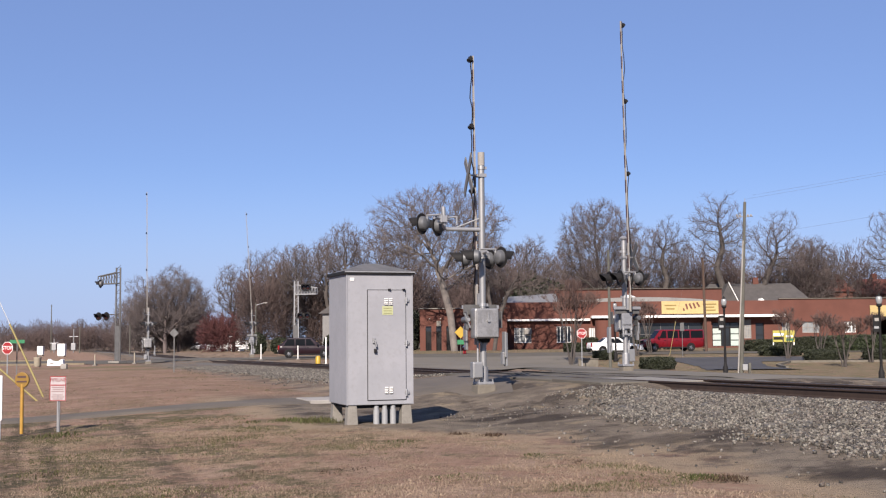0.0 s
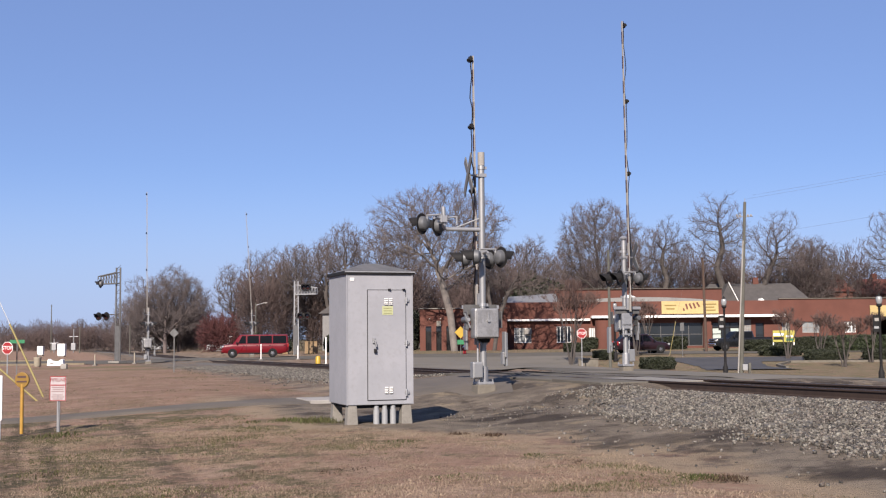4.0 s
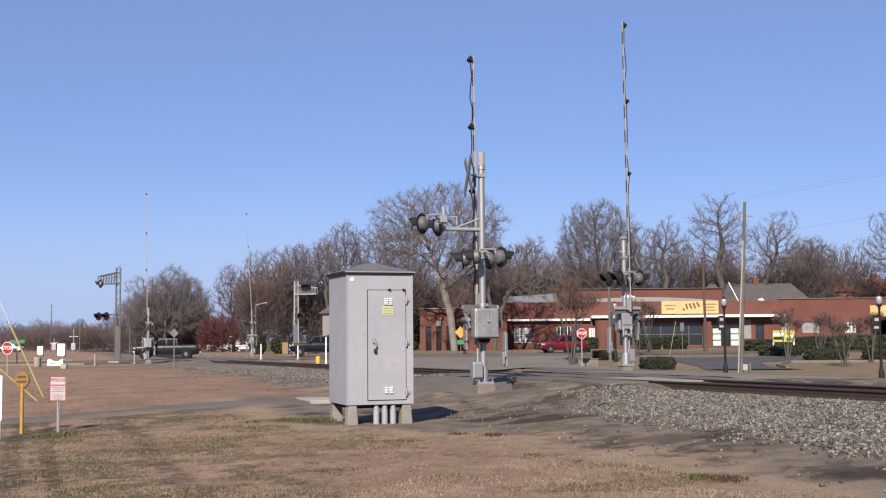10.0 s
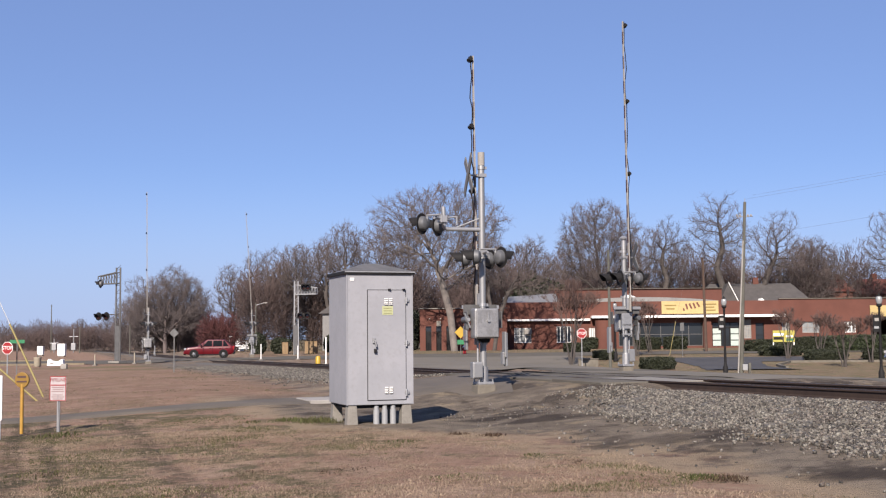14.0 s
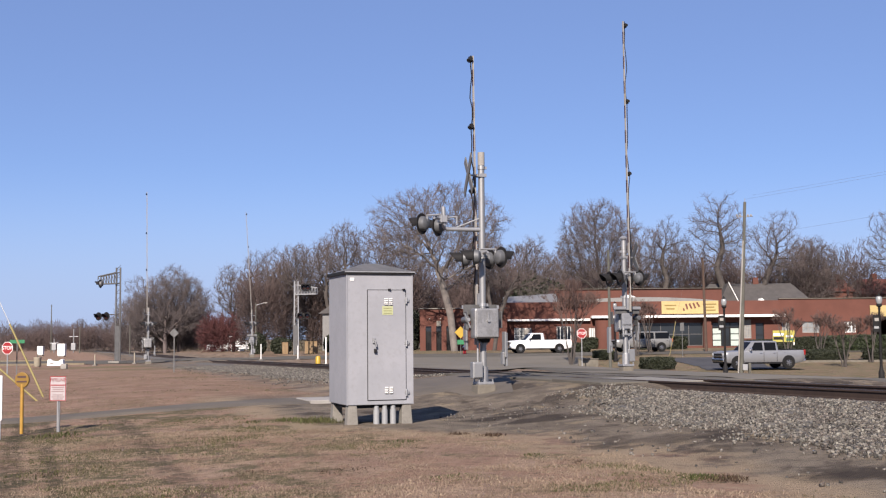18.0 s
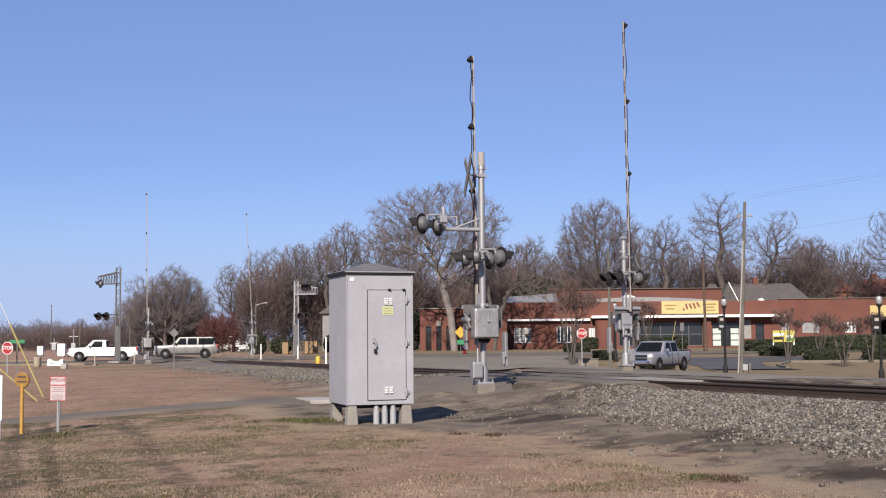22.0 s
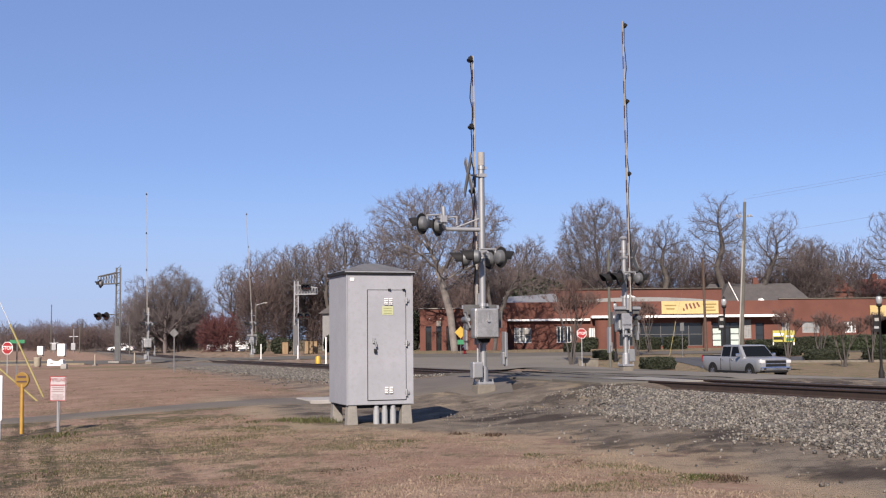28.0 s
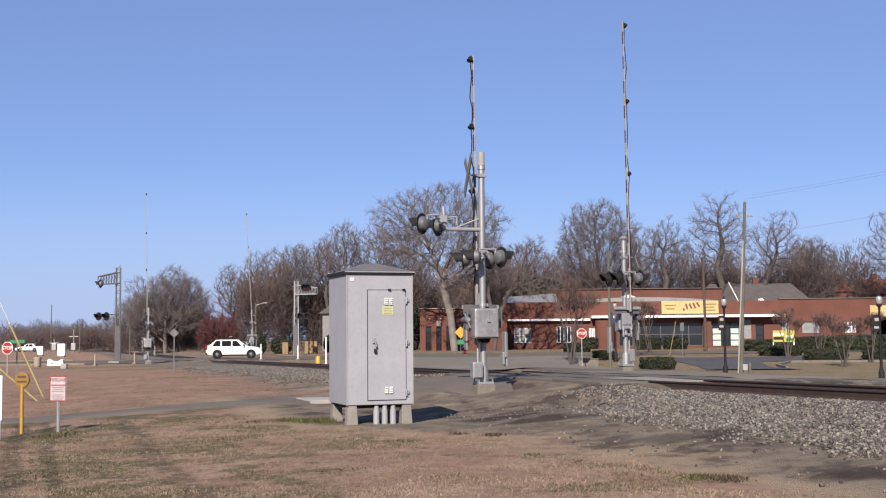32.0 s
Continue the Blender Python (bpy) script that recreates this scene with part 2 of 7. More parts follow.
M_ALU = mat("aluminium_paint", (0.269, 0.27, 0.271), (0.228, 0.23, 0.23), 1.2, 0.5, 0.6, fine=14, c3=(0.196, 0.197, 0.203), alpha_mix=0.25)
M_ALUDARK = mat("weathered_grey_roof", (0.107, 0.105, 0.104), (0.085, 0.0838, 0.0838), 3.0, 0.7, 0.2, fine=30)
M_SHEET = mat("grey_sheet_metal_paint", (0.24, 0.242, 0.259), (0.209, 0.213, 0.229), 1.2, 0.62, 0.0, fine=14, c3=(0.192, 0.192, 0.199), alpha_mix=0.25, spec=0.12)
M_STEEL = mat("dull_grey_steel", (0.109, 0.107, 0.105), (0.0758, 0.0744, 0.073), 3.0, 0.6, 0.4, fine=20)
M_BLACK = mat("black_paint", (0.012, 0.012, 0.013), (0.018, 0.017, 0.017), 8.0, 0.65, spec=0.1)
M_RUBBER = mat("rubber", (0.009, 0.009, 0.0095), (0.014, 0.0135, 0.013), 8.0, 0.85, spec=0.15)
M_WHITE = mat("white_paint", (0.72, 0.72, 0.702), (0.63, 0.621, 0.594), 3.0, 0.6)
M_RED = mat("red_sheeting", (0.235, 0.0083, 0.0106), (0.197, 0.0068, 0.00901), 3.0, 0.5)
M_DARKRED = mat("red_stripe", (0.0499, 0.0213, 0.0213), (0.0355, 0.016, 0.016), 6.0, 0.6)
M_DARKRED2 = mat("dark_red_lettering", (0.17, 0.0102, 0.0153), (0.136, 0.0085, 0.0119), 4.0, 0.6)
M_GUARD = mat("faded_yellow_plastic", (0.218, 0.176, 0.0569), (0.18, 0.142, 0.0426), 3.0, 0.6)
M_YELLOW = mat("yellow_sheeting", (0.347, 0.222, 0.0133), (0.293, 0.178, 0.00893), 4.0, 0.5)
M_ORANGE = mat("yellow_plastic_post", (0.312, 0.181, 0.0302), (0.252, 0.131, 0.0151), 4.0, 0.55)
M_GREEN = mat("green_sheeting", (0.00944, 0.142, 0.0522), (0.0085, 0.113, 0.0426), 4.0, 0.5)
M_PVC = mat("grey_conduit", (0.237, 0.242, 0.246), (0.2, 0.204, 0.209), 5.0, 0.5)
M_WOOD = mat("weathered_pole_wood", (0.0836, 0.0823, 0.068), (0.0607, 0.0584, 0.0479), 2.0, 0.9, bump=0.01, fine=18, c3=(0.0491, 0.0403, 0.0314))
M_WOODRED = mat("brown_pole_wood", (0.066, 0.041, 0.029), (0.05, 0.031, 0.022), 2.0, 0.9, bump=0.01, fine=18)
M_BRICK = mat("red_brick", (0.0966, 0.0328, 0.0217), (0.0779, 0.0269, 0.0179), 0.35, 0.9, bump=0.004, fine=3.5, c3=(0.0751, 0.0274, 0.0194))
M_GLASS = plain("dark_glass", (0.018, 0.021, 0.024), 0.10, 0.0, 0.1)
M_DARK = mat("dark_interior", (0.02, 0.018, 0.016), (0.03, 0.027, 0.024), 2.0, 0.9)
M_LENS = plain("red_lens", (0.028, 0.004, 0.004), 0.15, 0.0, 0.5)
M_CHROME = plain("chrome", (0.75, 0.75, 0.76), 0.18, 1.0)
M_BARK = mat("grey_bark", (0.062, 0.0527, 0.047), (0.0422, 0.035, 0.0312), 1.5, 0.95, bump=0.01, fine=14, c3=(0.0405, 0.0328, 0.0281))
M_BARKPALE = mat("pale_bark", (0.156, 0.137, 0.123), (0.1, 0.0864, 0.0778), 1.2, 0.95, bump=0.01, fine=10, c3=(0.11, 0.0907, 0.0756))
M_TWIG = mat("twigs", (0.107, 0.0854, 0.0806), (0.0764, 0.0604, 0.0565), 0.25, 0.95, fine=2.0, c3=(0.146, 0.113, 0.106))
M_TWIGRED = mat("reddish_twigs", (0.081, 0.0249, 0.0242), (0.062, 0.0206, 0.021), 0.3, 0.95, fine=2.0)
M_TWIGMAUVE = mat("mauve_grey_twigs", (0.1, 0.0833, 0.0816), (0.0731, 0.0595, 0.0587), 0.25, 0.95, fine=2.0, c3=(0.119, 0.0986, 0.0935))
# distance haze is put into this twig colour, paler and bluer than M_BRUSH
M_BRUSHFAR = mat("haze_tinted_far_brush", (0.0904, 0.0782, 0.0877), (0.0714, 0.0618, 0.0704), 0.12, 0.95, fine=1.5)
M_BRUSH = mat("brown_brush", (0.085, 0.0586, 0.0539), (0.0599, 0.0413, 0.038), 0.12, 0.95, fine=1.5, c3=(0.0944, 0.0643, 0.0574))
M_LEAF = mat("evergreen_leaves", (0.0115, 0.0153, 0.00443), (0.0163, 0.0205, 0.00592), 1.5, 0.7, fine=20, island=0.28)
M_LEAFBRIGHT = mat("yellow_green_leaves", (0.0214, 0.0326, 0.00829), (0.0166, 0.025, 0.00711), 1.5, 0.7, fine=20, island=0.4)
M_BLADE = mat("dry_grass_blades", (0.208, 0.159, 0.117), (0.129, 0.0969, 0.0704), 0.7, 0.95, fine=9, c3=(0.125, 0.1, 0.0721), island=0.4, spec=0.1)
M_CREAM = mat("cream_paint", (0.294, 0.261, 0.2), (0.246, 0.213, 0.162), 2.0, 0.8)
M_TAN = mat("tan_cabinet_paint", (0.18, 0.118, 0.0569), (0.151, 0.0944, 0.0426), 2.0, 0.7)
M_BACK = mat("bare_sign_back", (0.107, 0.107, 0.107), (0.078, 0.078, 0.078), 4.0, 0.6, 0.4)
M_WEED = mat("green_weeds", (0.0425, 0.0476, 0.0179), (0.068, 0.0629, 0.0306), 1.0, 0.9, fine=6, c3=(0.0323, 0.0382, 0.0145), island=0.35, spec=0.1)
M_DEADWEED = mat("brown_dead_weeds", (0.0563, 0.0367, 0.0248), (0.0326, 0.0213, 0.0154), 2.0, 0.95, fine=9, island=0.4, spec=0.1)
M_ROOF = mat("grey_shingles", (0.0586, 0.0533, 0.0507), (0.044, 0.0399, 0.0387), 1.0, 0.95, fine=9)


# ---- mesh helpers ----
class Geo:
    """Collects vertices and faces of one part."""

    def __init__(self):
        self.v, self.f = [], []

    def add(self, verts, faces):
        k = len(self.v)
        self.v += [tuple(p) for p in verts]
        self.f += [tuple(i + k for i in f) for f in faces]
        return self

    def box(self, c, s, m=None):
        x, y, z = (k / 2 for k in s)
        pts = [Vector((sx * x, sy * y, sz * z)) for sz in (-1, 1) for sy in (-1, 1) for sx in (-1, 1)]
        if m is not None:
            pts = [m @ p for p in pts]
        pts = [p + Vector(c) for p in pts]
        return self.add(pts, [(0, 2, 3, 1), (4, 5, 7, 6), (0, 1, 5, 4), (2, 6, 7, 3), (0, 4, 6, 2), (1, 3, 7, 5)])

    def frustum(self, c, s0, s1, h):
        """A box with its foot at c, s0 wide below and s1 above."""
        pts = []
        for (a, b), z in ((s0, 0), (s1, h)):
            pts += [(c[0] + i * a / 2, c[1] + j * b / 2, c[2] + z) for j in (-1, 1) for i in (-1, 1)]
        return self.add(pts, [(0, 2, 3, 1), (4, 5, 7, 6), (0, 1, 5, 4), (2, 6, 7, 3), (0, 4, 6, 2), (1, 3, 7, 5)])

    def tube(self, pts, rad, n=10, caps=True):
        pts = [Vector(p) for p in pts]
        rad = rad if isinstance(rad, (list, tuple)) else [rad] * len(pts)
        rings, k = [], len(self.v)
        up = Vector((0, 0, 1)) if abs((pts[1] - pts[0]).normalized().z) < 0.9 else Vector((0, 1, 0))
        for i, p in enumerate(pts):
            d = (pts[min(i + 1, len(pts) - 1)] - pts[max(i - 1, 0)]).normalized()
            a = d.cross(up).normalized()
            b = a.cross(d)
            for j in range(n):
                t = 2 * math.pi * j / n
                self.v.append(tuple(p + (a * math.cos(t) + b * math.sin(t)) * rad[i]))
        for i in range(len(pts) - 1):
            for j in range(n):
                self.f.append((k + i * n + j, k + i * n + (j + 1) % n, k + (i + 1) * n + (j + 1) % n, k + (i + 1) * n + j))
        if caps:
            self.f.append(tuple(k + j for j in reversed(range(n))))
            self.f.append(tuple(k + (len(pts) - 1) * n + j for j in range(n)))
        return self

    def lathe(self, prof, m=None, n=20):
        """Profile of (radius, z) turned round z, then placed by m."""
        k = len(self.v)
        for r, z in prof:
            for j in range(n):
                t = 2 * math.pi * j / n
                p = Vector((r * math.cos(t), r * math.sin(t), z))
                self.v.append(tuple(m @ p if m is not None else p))
        for i in range(len(prof) - 1):
            for j in range(n):
                self.f.append((k + i * n + j, k + i * n + (j + 1) % n, k + (i + 1) * n + (j + 1) % n, k + (i + 1) * n + j))
        self.f.append(tuple(k + j for j in reversed(range(n))))
        self.f.append(tuple(k + (len(prof) - 1) * n + j for j in range(n)))
        return self

    def prism(self, poly, t, m=None):
        """Polygon in local x, z, thickness t along y, placed by m."""
        n = len(poly)
        pts = [Vector((x, -t / 2, z)) for x, z in poly] + [Vector((x, t / 2, z)) for x, z in poly]
        if m is not None:
            pts = [m @ p for p in pts]
        return self.add(pts, [tuple(range(n)), tuple(reversed(range(n, 2 * n)))] + [(j, n + j, n + (j + 1) % n, (j + 1) % n) for j in range(n)])


def mesh_of(name, geo, material, smooth=False, bevel=0.0, seg=2):
    me = bpy.data.meshes.new(name)
    me.from_pydata(geo.v, [], geo.f)
    bm = bmesh.new()
    bm.from_mesh(me)
    bmesh.ops.recalc_face_normals(bm, faces=bm.faces)
    if bevel:
        es = [e for e in bm.edges if len(e.link_faces) == 2 and e.calc_face_angle(0) > 0.5]
        bmesh.ops.bevel(bm, geom=es, offset=bevel, segments=seg, profile=0.6, affect="EDGES", clamp_overlap=True)
    if smooth:
        for f in bm.faces:
            f.smooth = True
        for e in bm.edges:
            if len(e.link_faces) == 2 and e.calc_face_angle(0) > 0.7:
                e.smooth = False
    bm.to_mesh(me)
    bm.free()
    me.materials.append(material)
    return me


def part(name, geo, material, parent=None, label="", smooth=False, bevel=0.0, m=None):
    ob = new(name, mesh_of(name, geo, material, smooth, bevel))
    if parent is not None:
        ob.parent = parent
    if m is not None:
        ob.matrix_basis = m
    if label:
        tagged(ob, label)
    return ob


def thing(name, label, category, m=None, group="", kind=""):
    ob = new(name)
    ob.empty_display_size = 0.2
    if m is not None:
        ob.matrix_basis = m
    return tagged(ob, label, category, group, kind)


def mesh_np(name, verts, faces, material, smooth=False):
    """A mesh from arrays of vertices and equal-sized faces."""
    me = bpy.data.meshes.new(name)
    verts, faces = np.asarray(verts, np.float32), np.asarray(faces, np.int32)
    k = faces.shape[1]
    me.vertices.add(len(verts))
    me.vertices.foreach_set("co", verts.ravel())
    me.loops.add(faces.size)
    me.loops.foreach_set("vertex_index", faces.ravel())
    me.polygons.add(len(faces))
    me.polygons.foreach_set("loop_start", np.arange(0, faces.size, k, dtype=np.int32))
    me.polygons.foreach_set("loop_total", np.full(len(faces), k, np.int32))
    if smooth:
        me.polygons.foreach_set("use_smooth", np.ones(len(faces), bool))
    me.update(calc_edges=True)
    me.validate()
    me.materials.append(material)
    return me


def sheet(name, us, ws, at, material, smooth=True):
    """A grid mesh: at(u array, w array) gives x, y, z arrays."""
    a, b = np.meshgrid(us, ws, indexing="ij")
    x, y, z = at(a, b)
    v = np.stack([x, y, z], -1).reshape(-1, 3)
    n, m = len(us), len(ws)
    i, j = np.meshgrid(np.arange(n - 1), np.arange(m - 1), indexing="ij")
    k = (i * m + j).ravel()
    f = np.stack([k, k + m, k + m + 1, k + 1], -1)
    me = mesh_np(name, v, f, material, smooth)
    if me.polygons[0].normal.z < 0:
        me.flip_normals()
    return me


rng = np.random.default_rng(7)
LATTICE = np.random.default_rng(19).uniform(0, 1, (256, 256))


def patchy(x, y, size):
    """Smooth random field between 0 and 1 with features of that size in metres."""
    x, y = np.asarray(x), np.asarray(y)
    a, b = (0.8 * x + 0.6 * y) / size + 97.3, (0.8 * y - 0.6 * x) / size + 141.7
    i, j = np.floor(a).astype(int), np.floor(b).astype(int)
    s, t = a - i, b - j
    s, t = s * s * (3 - 2 * s), t * t * (3 - 2 * t)
    i, j, i1, j1 = i % 256, j % 256, (i + 1) % 256, (j + 1) % 256
    return (LATTICE[i, j] * (1 - s) + LATTICE[i1, j] * s) * (1 - t) + (LATTICE[i, j1] * (1 - s) + LATTICE[i1, j1] * s) * t


def wave(x, y):
    return np.sin(x * 1.7 + 0.6 * y) * np.sin(y * 1.1 - 0.4 * x) + 0.5 * np.sin(x * 3.9 - y * 2.3)


# ---- ground ----
def ground_at(x, y):
    u, v = uv(x, y)
    z = ground_z(x, y)
    fade = 1 - ss(np.hypot(x, y), 22, 38)
    return x, y, z + 0.007 * wave(x, y) * fade - 0.02


def steps(*runs):
    out = []
    for a, b, d in runs:
        out += list(np.arange(a, b, d))
    return np.array(out + [runs[-1][1]])


xs = steps((-2400, -400, 200), (-400, -80, 16), (-80, -16, 2), (-16, 16, 0.33), (16, 80, 2), (80, 400, 16), (400, 2400, 200))
ys = steps((-300, -20, 20), (-20, 6, 1.5), (6, 46, 0.33), (46, 62, 0.6), (62, 150, 1.3), (150, 400, 10), (400, 2900, 125))
ground = new("ground", sheet("ground", xs, ys, ground_at, M_GROUND))
tagged(ground, "dormant brown lawn with green patches and bare dirt", "ground", kind="structure")


def road_strip(name, label, pts, widths, material, lift=0.03, n=60, cross=10):
    """A road surface along a line of (x, y) points that lies on the ground."""
    p = np.array(pts, float)
    d = np.concatenate([[0], np.cumsum(np.hypot(*np.diff(p, axis=0).T))])
    s = np.linspace(0, d[-1], n)
    cx, cy = np.interp(s, d, p[:, 0]), np.interp(s, d, p[:, 1])
    for _ in range(6):
        cx[1:-1] = (cx[:-2] + 2 * cx[1:-1] + cx[2:]) / 4
        cy[1:-1] = (cy[:-2] + 2 * cy[1:-1] + cy[2:]) / 4
    w = np.interp(s, d, np.array(widths, float))
    tx, ty = np.gradient(cx), np.gradient(cy)
    k = np.hypot(tx, ty)
    nx, ny = -ty / k, tx / k

    def at(a, b):
        i = a.astype(int)
        jag = 0.06 * np.sin(i * 1.9) + 0.05 * np.sin(i * 0.7 + 1)
        o = b * (w[i] / 2 + jag * (np.abs(b) > 0.99))
        x, y = cx[i] + nx[i] * o, cy[i] + ny[i] * o
        return x, y, ground_z(x, y) + lift - 0.05 * (np.abs(b) > 0.99)

    ob = new(name, sheet(name, np.arange(n), np.linspace(-1, 1, cross), at, material))
    return tagged(ob, label, "road", kind="structure")


SA = np.array([0.9903, 0.139])  # along the far street
SP = np.array([-26.0, 105.0])
SN = np.array([-0.139, 0.9903])


def street(q, o=0.0):
    return SP[0] + q * SA[0] + o * SN[0], SP[1] + q * SA[1] + o * SN[1]


road_strip("road_lane", "narrow grey asphalt lane through brown grass", [(-34, 16.5), (-20, 22.2), (-9.7, 25.9), (-5.1, 28.0), (-2.2, 29.8), (0.2, 31.8)], [1.25, 1.25, 1.35, 1.6, 2.8, 5.5], M_LANE, 0.03, 90)
road_strip("road_crossing", "grey asphalt road over the level crossing", [xy(0.6, -6.2), xy(0.2, -4), xy(-0.6, -1.9)], [2.6, 5.4, 10.2], M_LANE, 0.036, 24, 14)
road_strip("road_crossing_far", "grey asphalt road beyond the level crossing", [xy(-0.6, 1.9), xy(-0.4, 6), xy(0, 16), xy(2, 30)], [10.5, 9.5, 9, 9], M_ASPHALT_OLD, 0.036, 50, 14)
road_strip("road_frontage", "worn grey asphalt road beside the track", [xy(-90, 12.4), xy(-40, 12.4), xy(4, 12.4), xy(30, 14.5)], [14.0, 14.0, 14.0, 16.0], M_ASPHALT, 0.042, 120, 14)
road_strip("road_lot", "wide worn asphalt forecourt before the brick shops", [(3.0, 52), (2.0, 70), (1.0, 104)], [13, 17, 22], M_ASPHALT_OLD, 0.046, 60, 14)
road_strip("road_driveway", "dark asphalt driveway mouth between grass verges", [(20.9, 80.0), (21.3, 88), (21.8, 94.6)], [6.4, 5.0, 6.5], M_ASPHALT_NEW, 0.06, 30, 12)
road_strip("road_parking", "dark asphalt parking lane behind the verge", [(16.8, 97.4), (24, 97.4), (30.6, 97.2)], [5.0, 6.4, 6.2], M_ASPHALT_NEW, 0.055, 30, 12)
road_strip("road_street", "two-lane asphalt street crossing the track", [street(q) for q in (-160, -60, 0, 34, 42, 60, 260)], [12.5, 12.5, 12.5, 12.3, 9.2, 8.8, 8.8], M_ASPHALT, 0.07, 160, 12)


# ---- dry grass standing out of the lawn ----
def grass(name, x0, x1, y0, y1, count, lo, hi, seed, green=False):
    r = np.random.default_rng(seed)
    x, y = r.uniform(x0, x1, count), y0 + (y1 - y0) * r.uniform(0, 1, count) ** 1.3
    clump = 0.4 * patchy(x * 0.5, y, 1.7) + 0.3 * patchy(x * 0.7, y, 0.45) + 0.3 * patchy(x, y, 0.11)
    if green:
        clump = np.where(0.7 * patchy(x * 0.8 + 9, y + 4, 1.3) + 0.3 * patchy(x, y, 0.3) > 0.735 - 0.15 * ss(-x, 0.5, 5), clump + 0.15, -9)
    u, v = uv(x, y)
    keep = (r.uniform(0.38, 0.66, count) < clump) & ((v < -7.2 - 2.6 * ss(u, -12.5, -9.5) + 1.6 * (patchy(x, y, 1.1) - 0.5)) | (u > 1))
    lane = np.abs(y - np.interp(x, [-34, -20, -9.7, -5.1, -2.2, 0.2], [16.5, 22.2, 25.9, 28.0, 29.8, 31.8])) > 2.0
    keep &= lane & (v < -6.8)
    wheel = (np.abs(v + 14.35) < 0.2) | (np.abs(v + 13.85) < 0.14) | (np.abs(v + 12.4) < 0.22)
    keep &= ~wheel | (u > -4) | (r.uniform(0, 1, count) < 0.25 + 0.5 * (patchy(x, y, 0.8) > 0.6))
    x, y, clump = x[keep], y[keep], clump[keep]
    n = len(x)
    h = r.uniform(lo, hi, n) * (0.4 + 1.1 * np.clip(clump, 0, 1))
    a = r.uniform(0, 6.28, n)
    w = h * r.uniform(0.08, 0.18, n) + 0.003
    tilt = h * r.uniform(0.2, 1.1, n)
    b = r.uniform(0, 6.28, n)
    z = ground_at(x, y)[2] - 0.004
    p = np.stack([np.stack([x - np.cos(a) * w, y - np.sin(a) * w, z], -1), np.stack([x + np.cos(a) * w, y + np.sin(a) * w, z], -1), np.stack([x + np.cos(b) * tilt, y + np.sin(b) * tilt, z + h], -1)], 1)
    ob = new(name, mesh_np(name, p.reshape(-1, 3), np.arange(3 * n).reshape(-1, 3), M_WEED if green else M_BLADE))
    tagged(ob, "short green weeds in patches on the lawn" if green else "short dry grass blades on the brown lawn", "grass", kind="stuff")


grass("dry_grass", -8, 8, 9.5, 21, 420000, 0.006, 0.026, 3)
grass("dry_grass", -14, 6, 19, 34, 130000, 0.009, 0.03, 4)
grass("dry_grass", -34, 0, 30, 70, 24000, 0.015, 0.04, 5)
grass("green_weeds", -8, 8, 9.5, 24, 170000, 0.008, 0.030, 8, True)
grass("green_weeds", -16, 4, 20, 60, 80000, 0.012, 0.04, 9, True)


def tufts(name, label, spots, material, seed):
    """Taller leafy weeds in loose clumps: (x, y, spread, height, blades)."""
    r = np.random.default_rng(seed)
    pts = []
    for x, y, spread, height, count in spots:
        count = int(count * 1.3)
        px, py = r.normal(x, spread * 1.25, count), r.normal(y, spread * 1.6, count)
        h = 0.62 * height * r.uniform(0.2, 1.0, count) * np.exp(-((px - x) ** 2 + (py - y) ** 2) / (4 * spread ** 2))
        a, b = r.uniform(0, 6.28, count), r.uniform(0, 6.28, count)
        w, lean = h * 0.10 + 0.006, h * r.uniform(0.2, 0.9, count)
        z = ground_at(px, py)[2]
        pts.append(np.stack([np.stack([px - np.cos(a) * w, py - np.sin(a) * w, z], -1), np.stack([px + np.cos(a) * w, py + np.sin(a) * w, z], -1), np.stack([px + np.cos(b) * lean, py + np.sin(b) * lean, z + h], -1)], 1))
    p = np.concatenate(pts).reshape(-1, 3)
    tagged(new(name, mesh_np(name, p, np.arange(len(p)).reshape(-1, 3), material)), label, "weeds", kind="stuff")


tufts("weed_tufts", "low green weeds in clumps beside the case", ((-2.3, 22.0, 0.28, 0.22, 500), (-2.9, 22.4, 0.22, 0.16, 320), (-3.6, 22.2, 0.18, 0.10, 200), (-0.62, 17.6, 0.16, 0.10, 160), (2.75, 12.9, 0.16, 0.10, 320), (-3.35, 18.9, 0.3, 0.10, 360), (-7.0, 21.6, 0.35, 0.15, 420), (-5.0, 15.6, 0.45, 0.09, 600), (-5.6, 17.4, 0.4, 0.09, 460), (-3.4, 20.6, 0.4, 0.09, 380), (1.15, 15.4, 0.12, 0.08, 110), (0.1, 13.1, 0.2, 0.07, 160)), M_WEED, 31)
tufts("dead_weeds", "dark brown dead weeds in clumps on the lawn", ((0.75, 18.6, 0.12, 0.14, 130), (0.2, 18.9, 0.10, 0.12, 90), (3.0, 12.7, 0.14, 0.12, 200), (-1.2, 14.2, 0.25, 0.06, 240), (-2.3, 14.4, 0.2, 0.05, 160), (-4.0, 13.6, 0.08, 0.06, 70), (1.6, 14.6, 0.14, 0.07, 120)), M_DEADWEED, 32)


# ---- track ----
def ballast_z(u, v):
    h = rail_z(u) - 0.17
    a = np.abs(v)
    foot = ground_z(*xy(u, v))
    return np.maximum(foot - 0.03, np.where(a < 1.75, h, h - (a - 1.75) * np.where(v < 0, 0.115, 0.16)))


def toe(u):
    return 5.0 - 2.4 * ss(u, -14, -5) + 3.1 * ss(u, 1, 8)


